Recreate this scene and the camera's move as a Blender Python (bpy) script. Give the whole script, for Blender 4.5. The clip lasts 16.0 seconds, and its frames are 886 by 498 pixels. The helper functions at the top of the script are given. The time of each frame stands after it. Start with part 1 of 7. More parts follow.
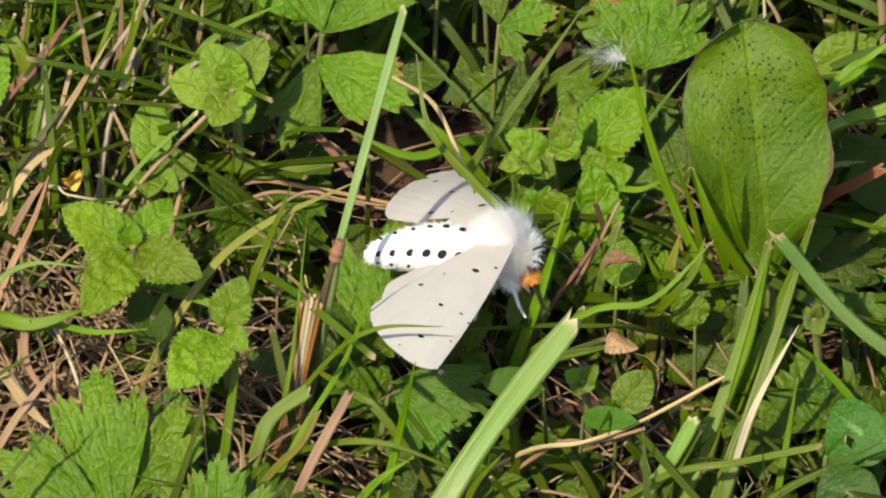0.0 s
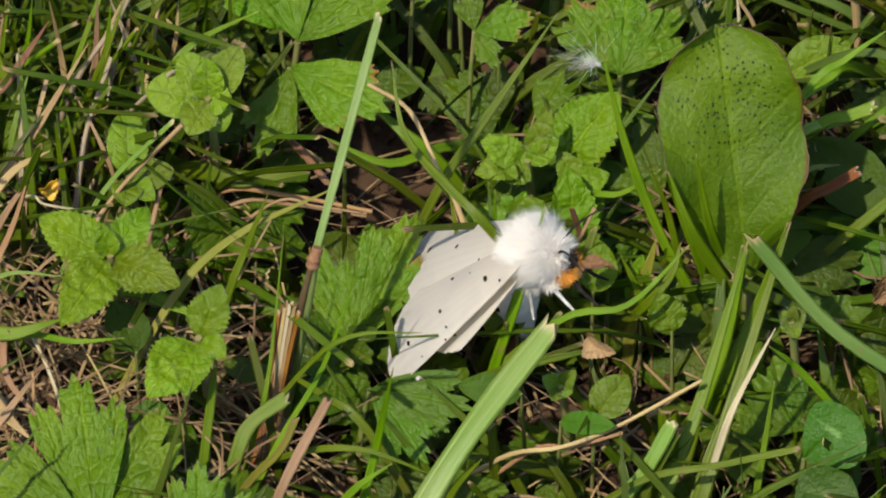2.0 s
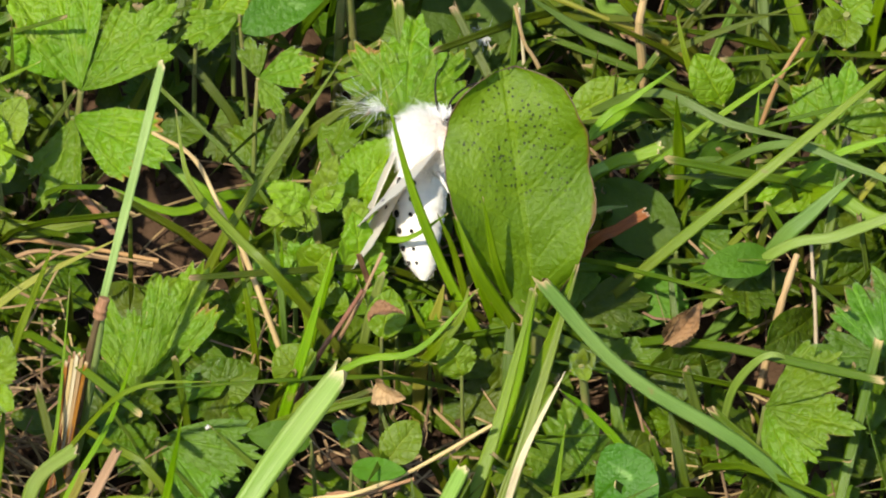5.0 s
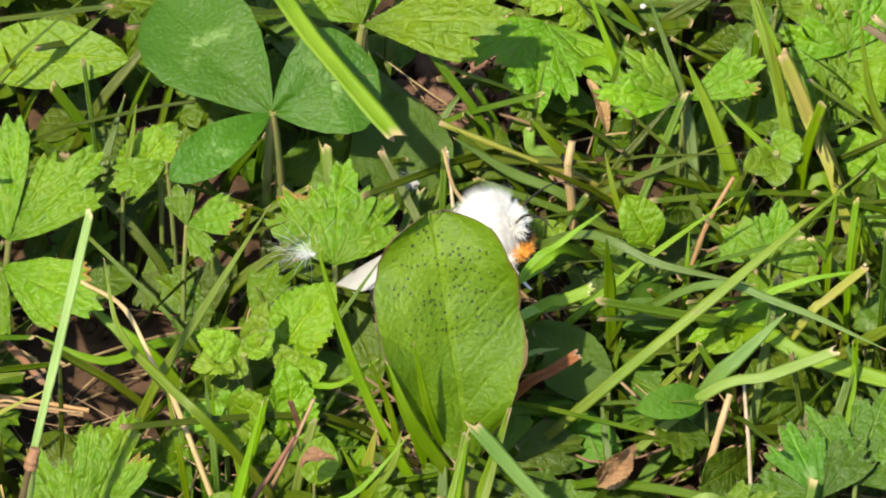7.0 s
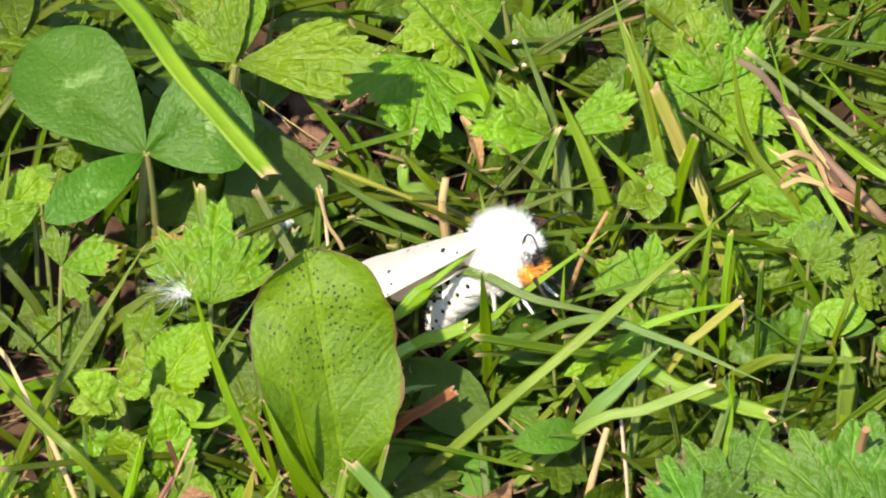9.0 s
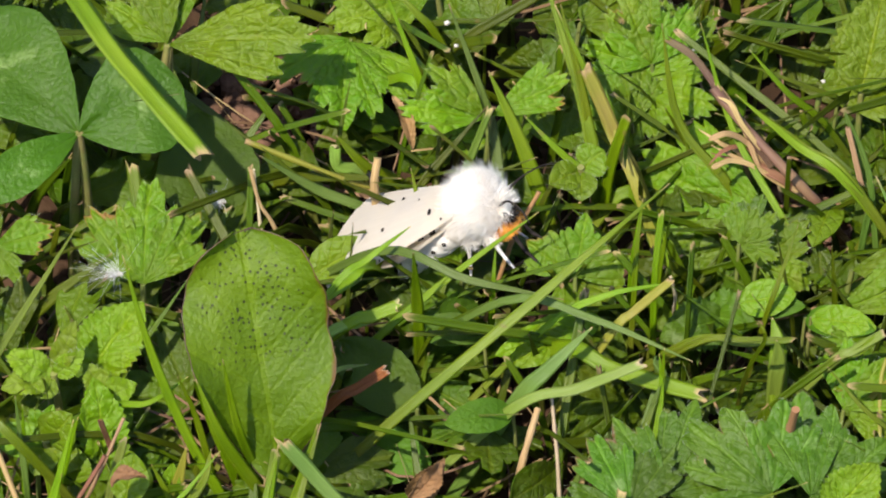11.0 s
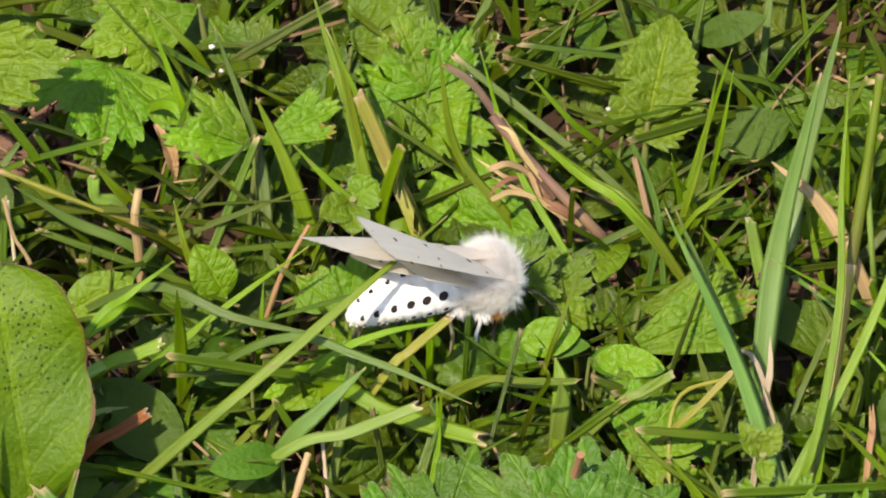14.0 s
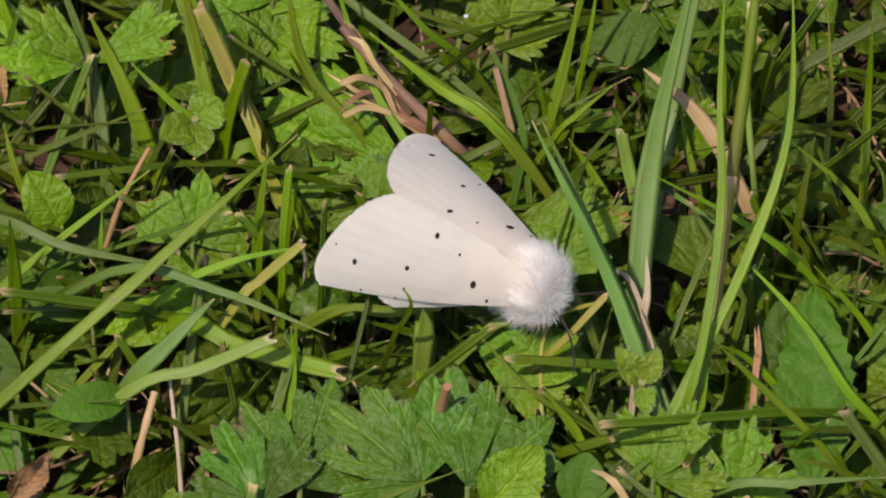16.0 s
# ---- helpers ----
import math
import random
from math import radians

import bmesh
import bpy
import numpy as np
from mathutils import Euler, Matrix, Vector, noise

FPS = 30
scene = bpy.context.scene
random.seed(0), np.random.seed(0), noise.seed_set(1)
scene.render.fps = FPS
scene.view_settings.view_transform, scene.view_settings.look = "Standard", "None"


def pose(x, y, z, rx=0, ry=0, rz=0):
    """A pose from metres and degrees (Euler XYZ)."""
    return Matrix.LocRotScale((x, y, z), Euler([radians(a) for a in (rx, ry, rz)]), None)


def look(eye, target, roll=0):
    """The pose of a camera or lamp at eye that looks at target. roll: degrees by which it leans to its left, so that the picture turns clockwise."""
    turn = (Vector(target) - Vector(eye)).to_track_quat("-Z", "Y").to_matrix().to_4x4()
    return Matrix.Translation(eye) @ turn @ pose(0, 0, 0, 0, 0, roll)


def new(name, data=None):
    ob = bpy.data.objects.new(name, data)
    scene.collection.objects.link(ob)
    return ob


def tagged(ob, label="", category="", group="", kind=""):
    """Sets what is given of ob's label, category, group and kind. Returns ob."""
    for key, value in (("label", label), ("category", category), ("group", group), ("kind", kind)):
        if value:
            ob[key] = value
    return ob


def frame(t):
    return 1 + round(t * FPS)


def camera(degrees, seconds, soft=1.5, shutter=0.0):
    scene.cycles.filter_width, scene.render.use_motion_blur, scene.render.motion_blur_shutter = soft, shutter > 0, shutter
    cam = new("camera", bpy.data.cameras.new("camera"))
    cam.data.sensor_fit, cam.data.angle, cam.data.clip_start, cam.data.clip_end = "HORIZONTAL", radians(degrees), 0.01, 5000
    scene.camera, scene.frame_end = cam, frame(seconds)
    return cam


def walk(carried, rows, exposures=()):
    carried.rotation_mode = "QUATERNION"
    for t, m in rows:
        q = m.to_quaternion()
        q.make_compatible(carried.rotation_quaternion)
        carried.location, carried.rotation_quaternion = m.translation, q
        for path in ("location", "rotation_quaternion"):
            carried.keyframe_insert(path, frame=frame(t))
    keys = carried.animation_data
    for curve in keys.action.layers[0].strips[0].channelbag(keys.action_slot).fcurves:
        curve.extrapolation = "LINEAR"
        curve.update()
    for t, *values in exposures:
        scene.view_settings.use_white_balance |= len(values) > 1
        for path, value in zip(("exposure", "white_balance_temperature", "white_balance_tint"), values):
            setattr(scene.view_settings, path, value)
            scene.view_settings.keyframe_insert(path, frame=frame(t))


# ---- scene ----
cam = camera(5.0, 16.0, soft=2.0)
PATH = [
    (0.0, 0.00000, -0.55923, 0.67646, 40.000, -0.000, 0.000),
    (0.5, 0.00000, -0.55912, 0.67633, 39.861, 0.073, 0.027),
    (1.0, 0.00000, -0.56018, 0.67760, 39.847, 0.042, 0.094),
    (1.5, 0.00000, -0.56007, 0.67746, 39.907, -0.007, 0.094),
    (2.0, 0.00000, -0.56041, 0.67787, 40.035, 0.206, -0.449),
    (2.5, 0.00000, -0.56051, 0.67799, 39.965, 0.090, -0.640),
    (3.0, 0.00000, -0.55964, 0.67696, 39.925, -0.054, -1.000),
    (5.5, 0.00000, -0.55731, 0.67417, 40.526, -0.029, -2.164),
    (6.0, 0.00000, -0.55676, 0.67352, 40.780, 0.065, -2.391),
    (6.5, 0.00000, -0.55680, 0.67357, 40.944, 0.040, -2.483),
    (7.0, 0.00000, -0.55565, 0.67220, 41.115, 0.141, -2.843),
    (7.5, 0.00000, -0.55626, 0.67293, 41.217, 0.238, -3.263),
    (8.0, 0.00000, -0.55603, 0.67265, 41.349, 0.223, -3.500),
    (8.5, 0.00000, -0.55577, 0.67235, 41.324, 0.122, -3.563),
    (9.0, 0.00000, -0.55621, 0.67287, 41.321, 0.124, -3.890),
    (11.5, 0.00000, -0.55838, 0.67545, 41.194, -0.311, -4.138),
    (12.0, 0.00000, -0.55854, 0.67564, 41.219, -0.357, -4.494),
    (12.5, 0.00000, -0.55892, 0.67610, 41.250, -0.718, -4.453),
    (13.0, 0.00000, -0.54935, 0.66469, 41.257, -0.988, -4.507),
    (13.5, 0.00000, -0.53945, 0.65289, 41.352, -1.262, -4.556),
    (14.0, 0.00000, -0.52834, 0.63965, 41.492, -1.364, -5.014),
    (14.5, 0.00000, -0.51724, 0.62642, 41.407, -1.413, -5.405),
    (15.0, 0.00000, -0.50693, 0.61413, 41.272, -1.235, -5.838),
    (15.5, 0.00000, -0.49663, 0.60186, 41.246, -1.225, -6.310),
    (16.0, 0.00000, -0.49237, 0.59678, 41.191, -1.355, -6.755),
]
EXPOSURES = [(0.0, 0.62, 6500, 10), (0.5, 0.63, 6450, 10), (1.5, 0.4, 6450, 10), (2.5, 0.29, 6450, 10), (3.0, 0.6, 6600, 5), (5.5, 0.96, 6600, 7), (7.0, 1.17, 6550, 7), (8.0, 1.36, 6650, 7), (8.5, 1.5, 6600, 9), (9.0, 1.36, 6600, 9), (11.5, 0.77, 6450, 14), (12.5, 0.72, 6650, 13), (14.5, 0.98, 6650, 14), (15.0, 0.92, 6700, 15), (16.0, 0.38, 6400, 20)]
walk(cam, [(t, pose(x, y, z, rx, ry, rz)) for t, x, y, z, rx, ry, rz in PATH], EXPOSURES)

# ---- daylight ----
SUN_AZ, SUN_EL = 230.0, 59.0      # degrees: azimuth counted from +x towards +y, and height
world = bpy.data.worlds.new("sky")
scene.world = world
world.use_nodes = True
sky = world.node_tree.nodes.new("ShaderNodeTexSky")
sky.sky_type, sky.sun_disc = "NISHITA", False
sky.sun_elevation, sky.sun_rotation = radians(SUN_EL), radians(90.0 - SUN_AZ)
background = world.node_tree.nodes["Background"]
background.inputs[1].default_value = 0.15
world.node_tree.links.new(sky.outputs[0], background.inputs[0])
sun = new("sun", bpy.data.lights.new("sun", "SUN"))
sun.data.energy, sun.data.angle, sun.data.color = 4.0, radians(1.2), (1.0, 0.93, 0.8)
sun_way = Vector((math.cos(radians(SUN_AZ)) * math.cos(radians(SUN_EL)), math.sin(radians(SUN_AZ)) * math.cos(radians(SUN_EL)), math.sin(radians(SUN_EL))))
sun.matrix_world = look(sun_way * 3, (0, 0, 0))

# ---- materials ----
class Nodes:
    """A short way to write node trees."""

    def __init__(self, name):
        self.mat = bpy.data.materials.new(name)
        self.mat.use_nodes = True
        self.tree = self.mat.node_tree
        self.tree.nodes.clear()

    def add(self, kind, ins=(), out=0, operation="", interpolation_type=""):
        n = self.tree.nodes.new(kind)
        if operation:
            n.operation = operation
        if interpolation_type:
            n.interpolation_type = interpolation_type
        for k, v in dict(ins).items():
            if isinstance(v, bpy.types.NodeSocket):
                self.tree.links.new(v, n.inputs[k])
            else:
                n.inputs[k].default_value = v
        return n.outputs[out]

    def math(self, op, a, b=0.0, c=0.0):
        return self.add("ShaderNodeMath", {0: a, 1: b, 2: c}, operation=op)

    def mix(self, f, a, b, mode="MIX"):
        n = self.tree.nodes.new("ShaderNodeMix")
        n.data_type, n.blend_type = "RGBA", mode
        for k, v in ((0, f), (6, a), (7, b)):
            if isinstance(v, bpy.types.NodeSocket):
                self.tree.links.new(v, n.inputs[k])
            else:
                n.inputs[k].default_value = (*v, 1) if k > 0 else v
        return n.outputs[2]

    def ramp(self, x, lo, hi):
        return self.add("ShaderNodeMapRange", {0: x, 1: lo, 2: hi, 3: 0.0, 4: 1.0}, interpolation_type="SMOOTHSTEP")

    def noise(self, scale, detail=3.0, vector=None):
        v = vector or self.add("ShaderNodeTexCoord", out=3)
        return self.add("ShaderNodeTexNoise", {"Vector": v, "Scale": scale, "Detail": detail})

    def finish(self, surface):
        out = self.tree.nodes.new("ShaderNodeOutputMaterial")
        self.tree.links.new(surface, out.inputs[0])
        return self.mat


def leaf_material(name, base, vary, vein=(0.3, 0.42, 0.12), veins=7.0, slant=0.5, rib=0.05, rough=0.42, spec=0.4, through_light=0.44,
                  mark=None, specks=None, edge=None, vein_amount=0.35, blotch=None, island=False, net_scale=760.0, net_amount=0.5, tips=False):
    n = Nodes(name)
    uv = n.add("ShaderNodeSeparateXYZ", {0: n.add("ShaderNodeUVMap")})
    split = uv.node
    u, v = split.outputs[0], n.math("ABSOLUTE", n.math("MULTIPLY_ADD", split.outputs[1], 2.0, -1.0))
    big, fine = n.noise(110.0, 3.0), n.noise(2400.0, 4.0)
    colour = n.mix(n.ramp(big, 0.35, 0.68), base, vary)
    if tips:
        near = n.math("MINIMUM", v, n.math("ABSOLUTE", n.math("SUBTRACT", v, 0.62)))
        phase = n.math("FRACT", n.math("SUBTRACT", n.math("MULTIPLY", u, veins), n.math("MULTIPLY", near, slant * veins)))
    else:
        phase = n.math("FRACT", n.math("SUBTRACT", n.math("MULTIPLY", u, veins), n.math("MULTIPLY", v, slant * veins * 0.5)))
    side = n.math("ABSOLUTE", n.math("SUBTRACT", phase, 0.5))
    side_mask = n.math("SUBTRACT", 1.0, n.ramp(side, 0.02, 0.12))
    rib_mask = n.math("SUBTRACT", 1.0, n.ramp(v, rib * 0.5, rib * 1.6))
    if tips:
        rib = rib * 0.7
        rib_mask = n.math("MAXIMUM", rib_mask, n.math("SUBTRACT", 1.0, n.ramp(n.math("ABSOLUTE", n.math("SUBTRACT", v, 0.64)), rib * 0.4, rib * 1.3)))
    veined = n.math("MAXIMUM", rib_mask, n.math("MULTIPLY", side_mask, 0.55))
    colour = n.mix(n.math("MULTIPLY", veined, vein_amount), colour, vein)
    if mark:
        d = n.math("ABSOLUTE", n.math("SUBTRACT", n.math("SUBTRACT", u, 0.62), n.math("MULTIPLY", v, -0.22)))
        m = n.math("MULTIPLY", n.math("SUBTRACT", 1.0, n.ramp(d, 0.015, 0.07)), n.ramp(n.noise(700.0), 0.4, 0.6))
        colour = n.mix(n.math("MULTIPLY", m, n.math("SUBTRACT", 0.85, v)), colour, mark)
    if blotch:
        colour = n.mix(n.math("MULTIPLY", n.ramp(n.noise(260.0, 5.0), 0.62, 0.72), 0.8), colour, blotch)
    if edge:
        m = n.ramp(n.math("ADD", u if tips else v, n.math("MULTIPLY", n.noise(150.0), 0.5)), 1.24, 1.31)
        colour = n.mix(m, colour, edge)
    rand = n.add("ShaderNodeNewGeometry", out=8) if island else n.add("ShaderNodeObjectInfo", out=5)
    colour = n.add("ShaderNodeHueSaturation", {"Hue": n.math("MULTIPLY_ADD", rand, 0.03, 0.487), "Saturation": 1.16, "Fac": 1.0,
                                               "Value": n.math("ADD", n.math("MULTIPLY_ADD", rand, 0.62, 0.5), n.math("MULTIPLY", fine, 0.5)), "Color": colour})
    if specks:
        cell = n.add("ShaderNodeTexVoronoi", {"Vector": n.add("ShaderNodeTexCoord", out=3), "Scale": 2300.0, "Randomness": 1.0})
        dots = n.math("SUBTRACT", 1.0, n.ramp(n.math("ADD", cell, n.math("MULTIPLY", n.noise(5000.0, 2.0), 0.2)), 0.33, 0.45))
        tone = n.add("ShaderNodeSeparateColor", {0: cell.node.outputs[1]})
        dots = n.math("MULTIPLY", dots, n.ramp(tone, 0.3, 0.35))
        crowd = n.ramp(n.math("SUBTRACT", n.noise(330.0, 2.0), n.math("MULTIPLY", v, 0.18)), 0.27, 0.38)
        area = n.math("MULTIPLY", n.ramp(u, 0.42, 0.56), n.math("MULTIPLY", crowd, n.math("SUBTRACT", 1.0, n.ramp(v, 0.7, 0.85))))
        colour = n.mix(n.math("MULTIPLY", dots, area), colour, specks)
    net = n.add("ShaderNodeTexVoronoi", {"Vector": n.add("ShaderNodeTexCoord", out=3), "Scale": net_scale, "Randomness": 0.9})
    net.node.feature = "DISTANCE_TO_EDGE"
    cells = n.ramp(net, 0.0, 0.22)
    colour = n.mix(n.math("MULTIPLY", n.math("SUBTRACT", 1.0, cells), 0.3 * net_amount), colour, vein)
    height = n.math("ADD", n.math("MULTIPLY", veined, -1.4 * vein_amount), n.math("ADD", n.math("MULTIPLY", cells, 0.8 * net_amount), n.math("ADD", n.math("MULTIPLY", n.noise(900.0, 2.0), 0.4), n.math("MULTIPLY", fine, 0.9))))
    bump = n.add("ShaderNodeBump", {"Strength": 0.7, "Distance": 0.0003, "Height": height})
    gloss = n.math("MULTIPLY_ADD", fine, 0.2, rough - 0.08)
    skin = n.add("ShaderNodeBsdfPrincipled", {"Base Color": colour, "Roughness": gloss, "Normal": bump, "Specular IOR Level": spec})
    glow = n.add("ShaderNodeBsdfTranslucent", {"Color": n.mix(0.55, colour, (0.32, 0.42, 0.02))})
    return n.finish(n.add("ShaderNodeMixShader", {0: through_light, 1: skin, 2: glow}))


def blade_material(name, base, vary, tip=None, rough=0.3, through_light=0.44, stripe=0.22, foot=None, island=False):
    n = Nodes(name)
    split = n.add("ShaderNodeSeparateXYZ", {0: n.add("ShaderNodeUVMap")}).node
    u, v = split.outputs[0], split.outputs[1]
    along = n.add("ShaderNodeCombineXYZ", {0: n.math("MULTIPLY", u, 1.2), 1: n.math("MULTIPLY", v, 9.0), 2: n.add("ShaderNodeObjectInfo", out=5)})
    lines = n.noise(2.4, 3.0, along)
    big = n.noise(140.0, 3.0)
    colour = n.mix(n.ramp(big, 0.35, 0.7), base, vary)
    colour = n.mix(n.math("MULTIPLY", n.ramp(lines, 0.42, 0.66), stripe), colour, tuple(min(1.0, 1.7 * c + 0.03) for c in base))
    if foot:
        colour = n.mix(n.math("SUBTRACT", 1.0, n.ramp(u, 0.05, 0.4)), colour, foot)
    if tip:
        m = n.ramp(n.math("ADD", u, n.math("MULTIPLY", lines, 0.05)), 0.99, 1.03)
        colour = n.mix(m, colour, tip)
    spots = n.ramp(n.noise(600.0, 3.0), 0.68, 0.76)
    colour = n.mix(n.math("MULTIPLY", spots, 0.5), colour, (0.22, 0.15, 0.06))
    rand = n.add("ShaderNodeNewGeometry", out=8) if island else n.add("ShaderNodeObjectInfo", out=5)
    colour = n.add("ShaderNodeHueSaturation", {"Hue": n.math("MULTIPLY_ADD", rand, 0.035, 0.483), "Saturation": 1.1, "Fac": 1.0,
                                               "Value": n.math("MULTIPLY_ADD", rand, 0.62, 0.74), "Color": colour})
    bump = n.add("ShaderNodeBump", {"Strength": 0.5, "Distance": 0.00012, "Height": lines})
    skin = n.add("ShaderNodeBsdfPrincipled", {"Base Color": colour, "Roughness": rough + 0.12, "Normal": bump, "Specular IOR Level": 0.5})
    glow = n.add("ShaderNodeBsdfTranslucent", {"Color": colour})
    return n.finish(n.add("ShaderNodeMixShader", {0: through_light, 1: skin, 2: glow}))


def plain_material(name, base, vary, scale=500.0, rough=0.6, bump=0.0001, through_light=0.0, island=False, lo=0.35, hi=0.65):
    n = Nodes(name)
    tone, fine = n.noise(scale, 4.0), n.noise(scale * 6, 3.0)
    colour = n.mix(n.ramp(tone, lo, hi), base, vary)
    rand = n.add("ShaderNodeNewGeometry", out=8) if island else n.add("ShaderNodeObjectInfo", out=5)
    colour = n.add("ShaderNodeHueSaturation", {"Hue": 0.5, "Saturation": 1.0, "Fac": 1.0, "Value": n.math("MULTIPLY_ADD", rand, 0.3 if not island else 0.9, 0.85 if not island else 0.5), "Color": colour})
    relief = n.add("ShaderNodeBump", {"Strength": 0.5, "Distance": bump, "Height": n.math("ADD", tone, fine)})
    skin = n.add("ShaderNodeBsdfPrincipled", {"Base Color": colour, "Roughness": rough, "Normal": relief, "Specular IOR Level": 0.1 if rough > 0.85 else 0.5})
    if through_light:
        glow = n.add("ShaderNodeBsdfTranslucent", {"Color": colour})
        return n.finish(n.add("ShaderNodeMixShader", {0: through_light, 1: skin, 2: glow}))
    return n.finish(skin)


